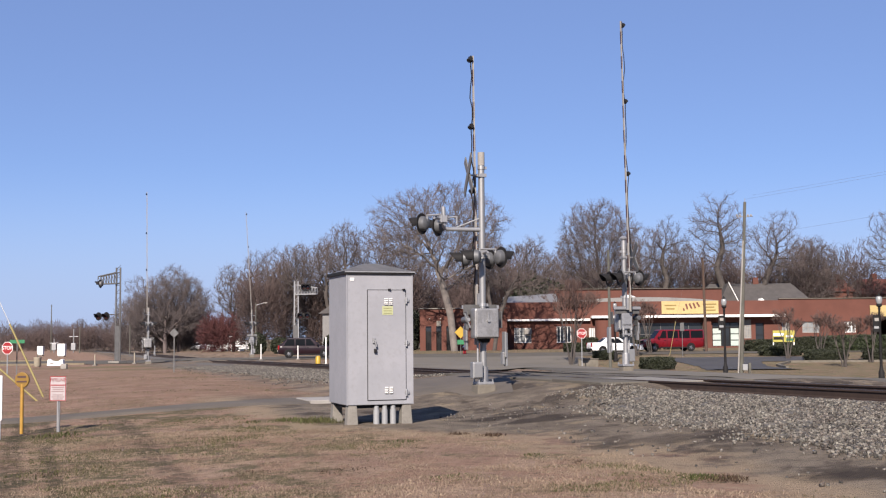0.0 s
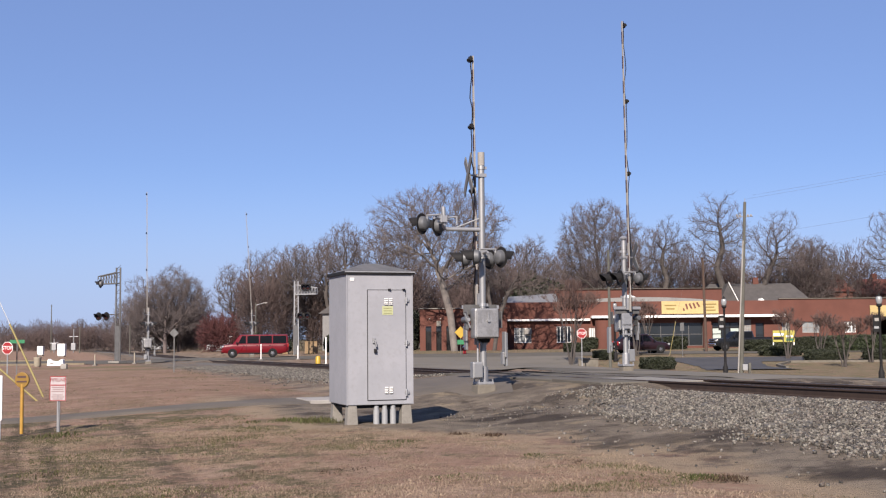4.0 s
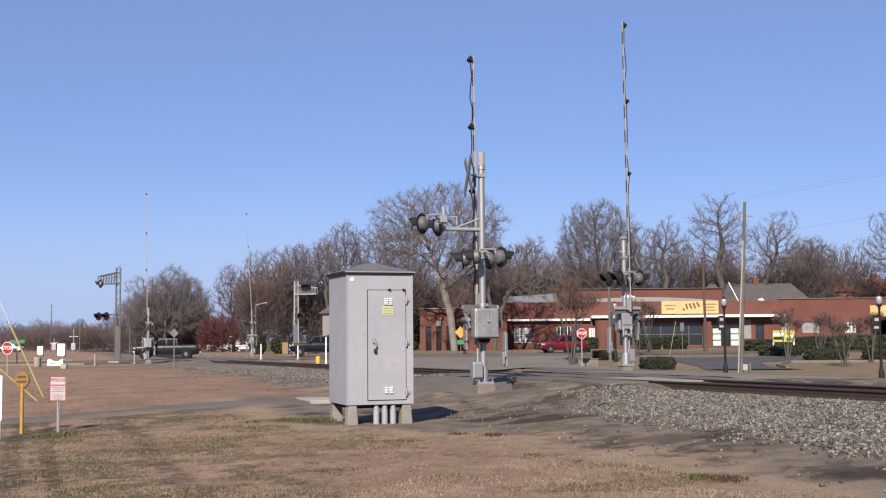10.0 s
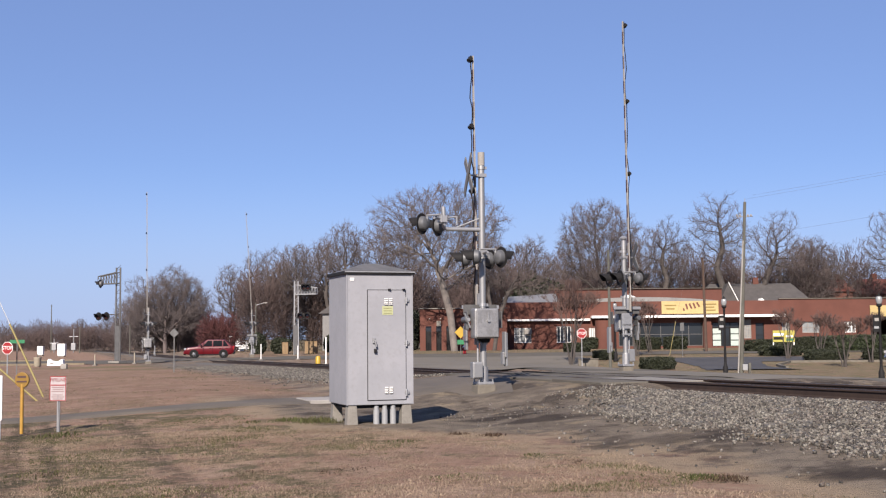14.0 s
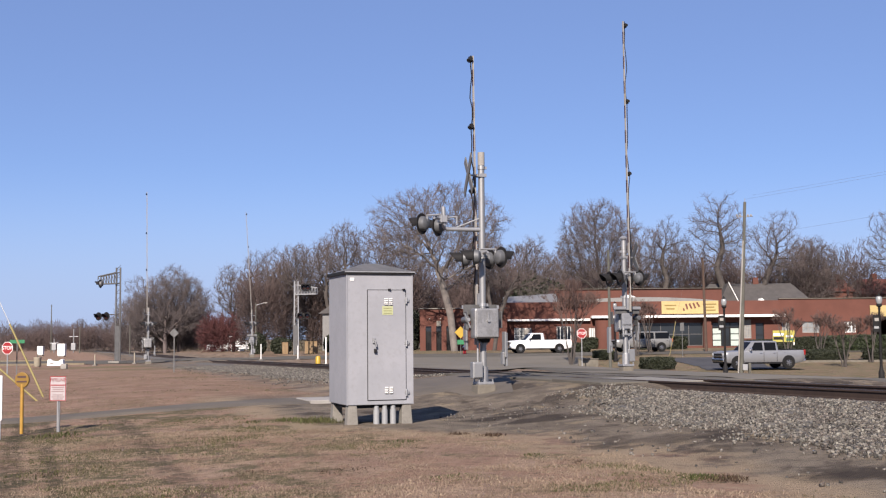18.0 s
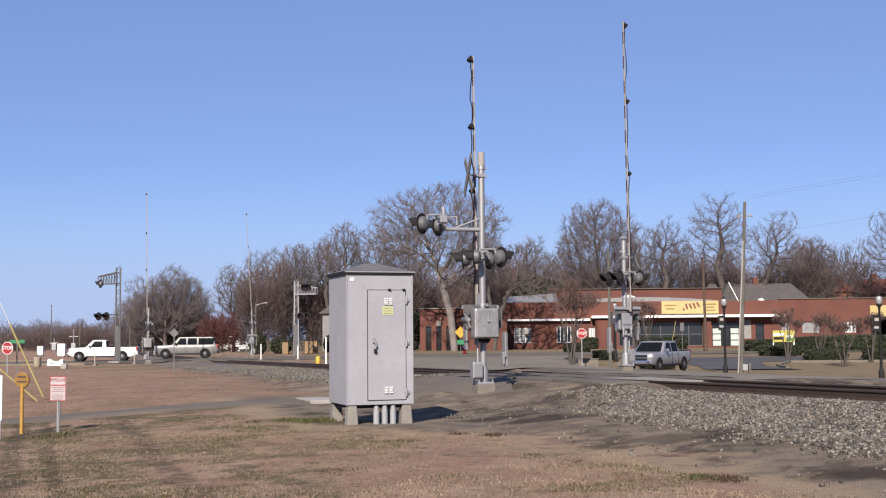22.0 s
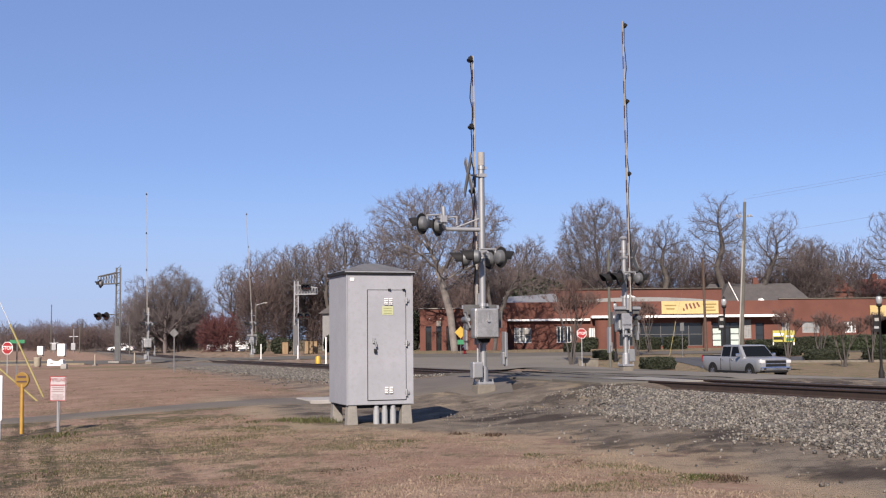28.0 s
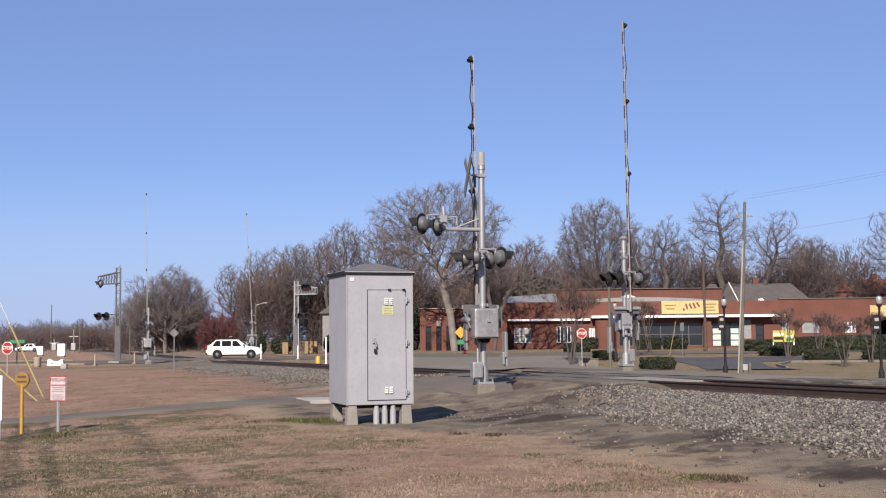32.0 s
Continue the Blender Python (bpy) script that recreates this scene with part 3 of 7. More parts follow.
def bed(name, u0, u1, n):
    def at(a, b):
        x, y = xy(a, b)
        lump = 0.025 * wave(x * 2.3, y * 2.1) * (np.abs(b) > 1.4)
        deep = 0.16 * ss(np.abs(b) - toe(a), -0.5, 0.5)
        return x, y, np.maximum(ballast_z(a, b) + lump, ground_z(x, y) - 0.06) - deep

    ob = new(name, sheet(name, np.linspace(u0, u1, n), np.concatenate([np.linspace(-6.6, -2, 22), np.linspace(-1.7, 1.7, 8), np.linspace(2, 4.2, 9)]), at, M_BED))
    tagged(ob, "grey crushed stone ballast under the rails", "ballast", kind="structure")


bed("ballast_bed", -60, -6.0, 150)
bed("ballast_bed", 4.6, U2 - 8.0, 160)
bed("ballast_bed", U2 + 8.0, 330, 120)


def stones(name, u0, u1, v0, v1, count, lo, hi):
    """Loose crushed stones over a stretch of the ballast shoulder."""
    u, v = rng.uniform(u0, u1, count), v0 + (v1 - v0) * rng.uniform(0, 1, count)
    keep = rng.uniform(0, 1, count) < 1 - 0.99 * ss(np.abs(v) - toe(u) + 1.5 * (patchy(u, v, 0.9) - 0.5), -1.3, 0.7) ** 0.6
    keep &= rng.uniform(0, 1, count) < ss(u, u0 - 0.01, u0 + 1.5) * (1 - ss(u, u1 - 1.5, u1 + 0.01)) + 0.05
    u, v = u[keep], v[keep]
    x, y = xy(u, v)
    z = np.maximum(ballast_z(u, v), ground_z(x, y) - 0.02)
    n = len(u)
    s = rng.uniform(lo, hi, n)[:, None] * rng.uniform(0.6, 1.25, (n, 3))
    c = np.array([(i, j, k) for k in (-1, 1) for j in (-1, 1) for i in (-1, 1)], float) * 0.5
    p = c[None] * (1 + rng.uniform(-0.45, 0.25, (n, 8, 3))) * s[:, None]
    t = rng.uniform(0, 6.28, n)
    ct, st = np.cos(t)[:, None], np.sin(t)[:, None]
    p = np.stack([p[..., 0] * ct - p[..., 1] * st, p[..., 0] * st + p[..., 1] * ct, p[..., 2] + p[..., 0] * rng.uniform(-0.5, 0.5, n)[:, None]], -1)
    p += np.stack([x, y, z + s[:, 2] * rng.uniform(0.1, 0.5, n)], -1)[:, None]
    q = np.array([(0, 2, 3, 1), (4, 5, 7, 6), (0, 1, 5, 4), (2, 6, 7, 3), (0, 4, 6, 2), (1, 3, 7, 5)])
    f = (np.arange(n)[:, None, None] * 8 + q[None]).reshape(-1, 4)
    ob = new(name, mesh_np(name, p.reshape(-1, 3), f, M_STONE))
    tagged(ob, "loose grey and reddish crushed ballast stones", "ballast", kind="stuff")


stones("ballast_stones", -24, -6.2, -6.9, -1.35, 64000, 0.016, 0.046)
stones("ballast_stones", 4.0, 48.0, -6.9, -1.35, 42000, 0.024, 0.058)
stones("ballast_stones", -24, -7.0, -0.6, 0.6, 5000, 0.03, 0.06)


def rail(u0, u1, v, n):
    prof = [(-0.07, -0.17), (0.07, -0.17), (0.07, -0.155), (0.012, -0.135), (0.012, -0.04), (0.036, -0.03), (0.036, -0.006), (0.026, 0.0), (-0.026, 0.0), (-0.036, -0.006), (-0.036, -0.03), (-0.012, -0.04), (-0.012, -0.135), (-0.07, -0.155)]
    us = np.linspace(u0, u1, n)
    pts, k = [], len(prof)
    for a in us:
        x, y = xy(a, 0)
        z = float(rail_z(a))
        pts += [(x + TN[0] * (v + q), y + TN[1] * (v + q), z + h) for q, h in prof]
    g = Geo()
    g.v = pts
    g.f = [(i * k + j, i * k + (j + 1) % k, (i + 1) * k + (j + 1) % k, (i + 1) * k + j) for i in range(n - 1) for j in range(k)]
    return g


track = thing("railway_track", "single railway track of rusty rails on wooden ties", "railway track")
for v in (-0.7175, 0.7175):
    r = part("rail", rail(-60, 330, v, 160), M_RAIL, track, "rusty steel rail with worn head")
    g = Geo()
    us = np.linspace(-60, 330, 160)
    for a in us:
        x, y = xy(a, v)
        z = float(rail_z(a)) + 0.003
        g.v += [(x - TN[0] * 0.022, y - TN[1] * 0.022, z), (x + TN[0] * 0.022, y + TN[1] * 0.022, z)]
    g.f = [(2 * i, 2 * i + 1, 2 * i + 3, 2 * i + 2) for i in range(159)]
    part("rail_head", g, M_RAILTOP, r)
tie_mesh = mesh_of("tie", Geo().box((0, 0, -0.09), (2.6, 0.23, 0.18)), M_TIE, bevel=0.015)
ANG = math.degrees(math.atan2(TN[1], TN[0]))
for i in range(230):
    a = -40 + i * 0.5
    if -5.6 < a < 4.4 or U2 - 8 < a < U2 + 8 or a > 75:
        continue
    o = new("tie", tie_mesh)
    o.parent = track
    x, y = xy(a, rng.uniform(-0.04, 0.04))
    o.matrix_basis = pose(x, y, float(rail_z(a)) - 0.165 + rng.uniform(-0.01, 0.01), 0, 0, ANG + rng.uniform(-1.5, 1.5))

# crossing surfaces: concrete panels between and beside the rails
for c, lo, hi in ((1, -6.4, 4.6), (2, U2 - 8.0, U2 + 8.0)):
    cr = thing("crossing_surface", "pale worn concrete level crossing panels with rubber strips", "crossing panels")
    for v0, v1 in ((-2.0, -0.80), (-0.64, 0.64), (0.80, 2.0)):
        k = 4
        for j in range(k):
            a0, a1 = lo + (hi - lo) * j / k + 0.01, lo + (hi - lo) * (j + 1) / k - 0.01
            am, vm = (a0 + a1) / 2, (v0 + v1) / 2
            x, y = xy(am, vm)
            part("panel", Geo().box((0, 0, -0.12), (v1 - v0, a1 - a0, 0.24)), M_CONCRETE if c == 1 and j == 0 and -0.7 < v0 < 0 else M_ASPHALT, cr, bevel=0.012, m=pose(x, y, float(rail_z(am)) - 0.008, 0, 0, ANG))
    for v in (-0.79, -0.65, 0.65, 0.79):
        x, y = xy((lo + hi) / 2, v)
        part("rubber_strip", Geo().box((0, 0, -0.06), (0.02, hi - lo, 0.12)), M_RUBBER, cr, m=pose(x, y, float(rail_z((lo + hi) / 2)) - 0.012, 0, 0, ANG))

# ---- level crossing signals ----
M_LAMPGREY = mat("dull_cast_aluminium", (0.106, 0.109, 0.115), (0.0723, 0.0739, 0.0782), 6.0, 0.55, 0.3)
M_CASE = mat("mottled_grey_casting", (0.344, 0.339, 0.333), (0.222, 0.219, 0.217), 3.5, 0.5, 0.7, fine=30, c3=(0.167, 0.163, 0.161))
M_FOOT = mat("stained_concrete", (0.128, 0.113, 0.0901), (0.0944, 0.0831, 0.0663), 3.0, 0.9, bump=0.006, fine=30)
M_BOARD = mat("weathered_white_board", (0.124, 0.122, 0.12), (0.0909, 0.0892, 0.0875), 5.0, 0.7)

def lamp_unit(parent, x, y, z, face, yaw=0.0, k=1.0):
    """A round flashing lamp: backplate, hood, housing and lens; face +1 looks along local x, -1 the other way."""
    m = pose(x, y, z, 0, 0, yaw) @ Matrix.Rotation(radians(90 * face), 4, "Y") @ Matrix.Scale(k, 4)
    lamp = part("flasher_lamp", Geo().lathe([(0.02, -0.16), (0.10, -0.155), (0.16, -0.11), (0.18, -0.02), (0.18, 0.0)], m), M_LAMPGREY, parent, "grey lamp housing with black backplate", smooth=True)
    part("backplate", Geo().lathe([(0.165, 0.0), (0.252, 0.0), (0.256, 0.008), (0.252, 0.016), (0.165, 0.016)], m, 28), M_BLACK, lamp, "black round backplate")
    part("lens", Geo().lathe([(0.155, 0.004), (0.15, 0.022), (0.09, 0.04), (0.01, 0.046)], m), M_LENS, lamp, "unlit dark red lens")
    g, n = Geo(), 14
    for r in (0.165, 0.158):
        for j in range(n + 1):
            t = math.pi * (-0.12 + 1.24 * j / n)
            for d, q in ((0.014, 1.0), (0.36, 0.92)):
                p = m @ Vector((-math.sin(t) * r * face * (1 if q == 1.0 else 0.98), math.cos(t) * r, d * (1.0 if q == 1.0 else 0.55 + 0.45 * max(0, math.sin(t)))))
                g.v.append(tuple(p))
    k = 2 * (n + 1)
    for j in range(n):
        a = 2 * j
        g.f += [(a, a + 1, a + 3, a + 2), (k + a, k + a + 2, k + a + 3, k + a + 1), (a + 1, k + a + 1, k + a + 3, a + 3)]
    part("hood", g, M_BLACK, lamp, "black lamp hood")
    return lamp


def lamp_pair(parent, x, z, faces, span=0.76, y=0.0, yaws=(0, 0), turn=0.0):
    def at(dx, dy, dz):
        v = Matrix.Rotation(radians(turn), 3, "Z") @ Vector((dx, dy, 0))
        return (x + v.x, y + v.y, z + dz)

    h = span / 2
    bar = part("crossarm", Geo().tube([at(0, -h, 0.12), at(0, h, 0.12)], 0.03).box((x, y, z + 0.12), (0.2, 0.2, 0.16)), M_GALV, parent, smooth=False)
    for sy in (-1, 1):
        part("lamp_bracket", Geo().tube([at(-0.22, sy * h, 0.19), at(0.22, sy * h, 0.19)], 0.022).tube([at(-0.2, sy * h, 0.2), at(-0.2, sy * h, 0)], 0.02).tube([at(0.2, sy * h, 0.2), at(0.2, sy * h, 0)], 0.02), M_GALV, bar)
        for f in faces:
            lamp_unit(parent, *at(f * 0.34, sy * h, 0), f, yaws[0] if f < 0 else yaws[1])


def crossbuck(parent, x, z):
    m = pose(x, 0, z, 0, 0, -8)
    for a in (45, -45):
        part("board_back", Geo().box((0.017, 0, 0), (0.006, 1.20, 0.19), (Matrix.Rotation(radians(a), 3, "X"))), M_BACK, parent, "bare grey metal sign back", m=m @ pose(0.012 if a > 0 else -0.012, 0, 0))
        part("crossbuck_board", Geo().box((0, 0, 0), (0.02, 1.22, 0.2), (Matrix.Rotation(radians(a), 3, "X"))), M_BOARD, parent, "weathered white crossbuck board", bevel=0.003, m=m @ pose(0.012 if a > 0 else -0.012, 0, 0))
    part("crossbuck_bracket", Geo().tube([(0, 0, z), (x, 0, z)], 0.025).box((0.0, 0, z), (0.2, 0.2, 0.08)), M_GALV, parent)


def gate_arm(parent, length, base, lean, thin=1.0):
    """Raised gate arm: tapered tube, red bands, three lights and their cable; its foot is the pivot."""
    arm = part("gate_arm", Geo().frustum((0, 0, 0), (0.055 * thin, 0.13 * thin), (0.04 * thin, 0.085 * thin), length), M_PALE, parent, "white gate arm with red bands, raised upright" if thin > 0.6 else "pale thin gate arm, raised upright", m=base @ pose(0, 0, 0, lean[0], lean[1]))
    step = 0.813
    for i in range(int(length / step) if thin > 0.6 else 0):
        z = length - 0.55 - i * step
        if z < 0.5:
            break
        k = thin * (1 - 0.3 * z / length)
        g = Geo()
        for sx in (-1, 1):
            g.box((sx * 0.029 * k, 0, z), (0.006, 0.13 * k, 0.406))
        part("stripe", g, M_DARKRED, arm, "faded dark red band")
    for i, q in enumerate((0.985, 0.72, 0.47)):
        z = length * q
        part("arm_light", Geo().box((-0.07, 0, z), (0.06, 0.12, 0.14)).tube([(-0.08, -0.1, z), (-0.08, 0.1, z)], 0.05, 10), M_BLACK, arm, "small dark gate arm light")
    g = Geo().tube([(0.02 * math.sin(k * 2.1) - 0.06, 0.05 * math.sin(k * 1.3), length * k / 24) for k in range(25)], 0.014, 5)
    part("cable", g, M_RUBBER if thin > 0.6 else M_PALE, arm)
    return arm


def crossing_signal(label, m, mast, lamps, arm_len, upper=None, lean=(0, 0), thin=1.0, yaws=(0, 0), foot=0.0, case_mat=None):
    """Flashing-light signal with gate. Local x: the way that traffic drives, y: towards the road."""
    s = thing("crossing_signal", label, "crossing signal", m, "level crossing signals")
    part("foundation", Geo().frustum((0, 0, -0.55 - foot), (0.52 - foot * 0.3, 0.52 - foot * 0.3), (0.45 - foot * 0.3, 0.45 - foot * 0.3), 0.55 + foot * 0.99), M_FOOT, s, "weathered concrete foundation", bevel=0.03)
    base = part("mast_base", Geo().box((0, 0, 0.03), (0.40, 0.40, 0.06)).box((0, 0, 0.2), (0.24, 0.05, 0.34)).box((0, 0, 0.2), (0.05, 0.24, 0.34)).tube([(0, 0, 0), (0, 0, 0.42)], 0.115, 14), M_GALV, s, smooth=False, bevel=0.008)
    for i in (-1, 1):
        for j in (-1, 1):
            part("bolt", Geo().tube([(i * 0.17, j * 0.17, 0.0), (i * 0.17, j * 0.17, 0.13)], 0.02, 6), M_GALV, base)
    part("mast", Geo().tube([(0, 0, 0.05), (0, 0, mast)], 0.077, 16), M_ALU, s, "aluminium-painted steel mast", smooth=True)
    part("mast_cap", Geo().tube([(0, 0, mast - 0.3), (0, 0, mast + 0.02)], [0.085, 0.085], 16), M_GALV if case_mat else M_PALE, s, smooth=True)
    for z in (mast * 0.34, mast * 0.55, mast - 0.36):
        part("clamp", Geo().tube([(0, 0, z - 0.04), (0, 0, z + 0.04)], 0.092, 14).box((0.1, 0, z), (0.07, 0.05, 0.07)), M_GALV, s)
    jb = part("junction_box", Geo().box((-0.22, -0.12, 0.34), (0.26, 0.22, 0.4)), M_ALU, s, "light grey cast junction box", bevel=0.03)
    part("lid", Geo().box((-0.22, -0.245, 0.34), (0.22, 0.025, 0.34)), M_ALU, jb, bevel=0.01)
    part("conduit", Geo().tube([(-0.17, -0.08, 0.5), (-0.17, -0.08, 1.2)], 0.028, 8), M_GALV, s)
    wide = 0.46 if case_mat else 0.62
    mech = part("gate_mechanism", Geo().box((-0.07, -0.30, 1.46), (wide, 0.34, 0.72)), case_mat or M_CASE, s, "weathered grey gate mechanism case", bevel=0.05)
    part("mechanism_door", Geo().box((-0.07, -0.49, 1.46), (wide - 0.06, 0.04, 0.66)), case_mat or M_CASE, mech, bevel=0.018)
    part("latch", Geo().box((-0.05, -0.525, 1.60), (0.025, 0.03, 0.2)).tube([(-0.05, -0.50, 1.52), (-0.05, -0.55, 1.52)], 0.035, 10), M_GALV, mech)
    # black sheet that stands in for the shade below the mechanism case
    part("mechanism_shadow_plate", Geo().prism([(-0.22, 1.1), (0.12, 1.1), (0.08, 1.0), (-0.1, 1.0)], 0.08, pose(0.02, -0.12, 0)), M_BLACK, mech)
    part("saddle", Geo().box((0, -0.07, 1.7), (0.5, 0.2, 0.06)).box((0, -0.07, 1.2), (0.4, 0.2, 0.06)).box((0.0, 0.1, 1.45), (0.36, 0.1, 0.5)), M_GALV, s, bevel=0.008)
    for sx in (-1, 1):
        # counterweight arms, hanging beside the case with their plates
        part("support_arm", Geo().box((sx * 0.44, -0.05, 1.55), (0.035, 0.16, 0.4)), M_STEEL, s, bevel=0.006)
        if sx > 0:
            part("counterweight", Geo().box((0.49, -0.16, 0.95), (0.05, 0.2, 0.62)).box((0.53, -0.14, 0.83), (0.05, 0.16, 0.80)).box((0.45, -0.15, 0.62), (0.06, 0.14, 0.30)), M_ALU, s, "grey steel counterweight plates", bevel=0.012)
        else:
            part("counterweight", Geo().box((-0.47, -0.05, 1.22), (0.05, 0.2, 0.36)).box((-0.44, -0.02, 0.98), (0.05, 0.14, 0.30)), M_CASE, s, "short steel counterweight plate", bevel=0.012)
            part("crank_guard", Geo().box((-0.46, -0.1, 1.48), (0.07, 0.16, 0.34)).tube([(-0.47, -0.24, 1.55), (-0.47, 0.08, 1.55)], 0.075, 12), M_LAMPGREY, s, "dark grey crank guard", bevel=0.012)
            part("crank_pin", Geo().tube([(-0.47, -0.30, 1.55), (-0.47, -0.22, 1.55)], 0.04, 10).tube([(-0.56, -0.26, 1.70), (-0.42, -0.26, 1.36)], 0.02, 6), M_GALV, s)
    part("cross_plate", Geo().box((-0.03, 0.11, 1.80), (0.86, 0.03, 0.24)), M_STEEL, s, "wide grey cross plate", bevel=0.008)
    for q in (-0.15, 0.13):
        part("tie_rod", Geo().tube([(q, 0.12, 0.95), (q, 0.12, 1.70)], 0.032, 8).tube([(q, 0.12, 1.15), (q, 0.12, 1.24)], 0.05, 8), M_ALU, s, smooth=True)
    part("rod_clamp", Geo().box((0, 0.1, 1.32), (0.38, 0.10, 0.07)).box((0, 0.1, 1.02), (0.30, 0.12, 0.06)), M_ALU, s, bevel=0.008)
    part("arm_fork", Geo().box((0, 0.16, 1.86), (0.95, 0.07, 0.09)).box((0, 0.2, 2.0), (0.1, 0.12, 0.4)), M_GALV, s, bevel=0.01)
    arm = gate_arm(s, arm_len, pose(-0.04, 0.3, 1.75), lean, thin)
    lamp_pair(s, 0.0, lamps, (-1, 1), yaws=yaws)
    if upper:
        z, reach = upper
        part("upper_bracket", Geo().tube([(0, 0, z - 0.12), (-reach, 0, z - 0.12), (-reach - 0.07, 0, z - 0.06), (-reach - 0.09, 0, z + 0.42)], 0.055, 10).tube([(0, 0, z + 0.18), (-reach * 0.8, 0, z - 0.1)], 0.018, 6), M_GALV, s, smooth=True)
        lamp_pair(s, -reach - 0.12, z + 0.0, (-1,), 0.72, yaws=(-50, 0), turn=-50)
    crossbuck(s, -0.34, mast - 0.55)
    return s, arm


NEAR_GATE = pose(0.95, 28.8, 0.61, 0, 0, ANG)
near_signal, near_arm = crossing_signal("grey level crossing signal with raised striped gate", NEAR_GATE, 5.62, 3.05, 6.35, (3.86, 0.9), (0.2, -0.4), thin=0.72, yaws=(-26, 14))
FAR_GATE = pose(5.86, 38.4, 0.77, 0, 0, ANG + 180)
far_signal, far_arm = crossing_signal("silver level crossing signal with long raised gate", FAR_GATE, 4.06, 2.82, 9.47, None, (0.1, 0.4), yaws=(14, 0), foot=0.3, thin=0.66, case_mat=M_ALU)
bell = part("bell", Geo().lathe([(0.02, 0.0), (0.13, 0.01), (0.14, 0.05), (0.06, 0.12), (0.02, 0.13)], pose(0, 0, 4.08)), M_GALV, far_signal, smooth=True)
SIG_A = pose(-23.84, 96.0, 0.02, 0, 0, ANG)
SIG_B = pose(-18.55, 115.0, 0.25, 0, 0, ANG + 180)
sig_a, arm_a = crossing_signal("grey crossing signal with tall thin raised gate arm", SIG_A, 4.3, 2.95, 12.0, None, (0.3, -0.6), thin=0.5)
o = copy_thing(sig_a, SIG_B)
o["label"] = "distant crossing signal with tall thin raised gate arm"
for c in o.children:
    if c.name.startswith("gate_arm"):
        c.matrix_basis = c.matrix_basis @ pose(0, 0, 0, 0, 4.0)


# ---- cantilever signals at the second crossing ----
def cantilever(label, m, height, reach, side, steel):
    """Lattice tower with a truss arm that carries lamps; side: which way along local x the arm goes."""
    c = thing("cantilever_signal", label, "crossing signal", m, "cantilever signals")
    part("foundation", Geo().box((0, 0, -0.2), (1.1, 1.1, 0.4)), M_CONCRETE, c, bevel=0.03)
    for i in (-1, 1):
        part("tower_leg", Geo().tube([(i * 0.24, 0, 0), (i * 0.2, 0, height)], 0.07, 8), steel, c, smooth=True)
    for k in range(9):
        z = 2.4 + (height - 2.6) * k / 8
        part("tower_rung", Geo().tube([(-0.22, 0, z), (0.22, 0, z)], 0.025, 6).tube([(-0.22, 0, z), (0.22, 0, z + 0.4)], 0.02, 6), steel, c)
    part("tower_panel", Geo().box((0, -0.09, 1.5), (0.42, 0.03, 2.9)), M_BACK, c, "dull grey climb guard panel")
    z1 = height - 0.4
    for z in (z1, z1 - 0.95):
        part("truss_chord", Geo().tube([(0, 0.2, z), (side * reach, 0.2, z - (0.32 if z == z1 else 0.0))], 0.05, 8).tube([(0, -0.2, z), (side * reach, -0.2, z - (0.32 if z == z1 else 0.0))], 0.05, 8), steel, c)
    n = 7
    for k in range(n + 1):
        x = side * reach * k / n
        part("truss_post", Geo().tube([(x, -0.2, z1 - 0.95), (x, -0.2, z1 - 0.32 * k / n)], 0.03, 6).tube([(x, 0.2, z1 - 0.95), (x, 0.2, z1 - 0.32 * k / n)], 0.03, 6), steel, c)
        if k < n:
            x2 = side * reach * (k + 1) / n
            part("truss_diagonal", Geo().tube([(x, -0.2, z1 - 0.95), (x2, -0.2, z1 - 0.32 * (k + 1) / n)], 0.028, 6), steel, c)
    part("walkway", Geo().box((side * reach / 2, 0, z1 - 0.98), (reach, 0.5, 0.03)), steel, c)
    return c


ca = cantilever("grey lattice cantilever signal over the street", pose(-27.4, 100, 0.0, 0, 0, -22), 7.85, 1.95, -1, M_STEEL)
for x, z in ((-1.6, 6.5), (-0.95, 3.75), (-1.75, 3.75)):
    lamp_unit(ca, x, -0.30, z, -1, 12 if z > 5 else 84, 1.4)
part("lamp_arm", Geo().tube([(0, -0.1, 3.9), (-1.8, -0.1, 3.9)], 0.05).tube([(-1.6, -0.1, 6.3), (-1.6, -0.1, 6.9)], 0.05), M_STEEL, ca)
cb = cantilever("grey cantilever signal with lamps over the street", pose(-14.75, 119, 0.1, 0, 0, -18), 7.4, 2.2, 1, M_GALV)
for x, z in ((1.0, 6.75), (1.4, 6.75), (0.6, 3.9), (1.35, 3.9)):
    lamp_unit(cb, x, -0.3, z, 1, -75, 1.4)
part("lamp_arm", Geo().tube([(0, -0.1, 4.05), (1.6, -0.1, 4.05)], 0.05), M_STEEL, cb)


# ---- signal equipment case ----
CASE = pose(-1.715, 21.0, 0.0, 0, 0, 19.5)
zc = 0.565
case = thing("equipment_case", "tall grey metal signal equipment case on concrete piers", "equipment cabinet", CASE)
W, D, H = 1.225, 1.27, 2.345
gzc = gz(-1.2, 21.6)
part("body", Geo().box((W / 2, D / 2, zc + H / 2), (W, D, H)), M_SHEET, case, "light grey painted sheet metal body", bevel=0.012)
part("roof_band", Geo().box((W / 2, D / 2, zc + H + 0.0), (W + 0.07, D + 0.07, 0.06)), M_BLACK, case, bevel=0.006)
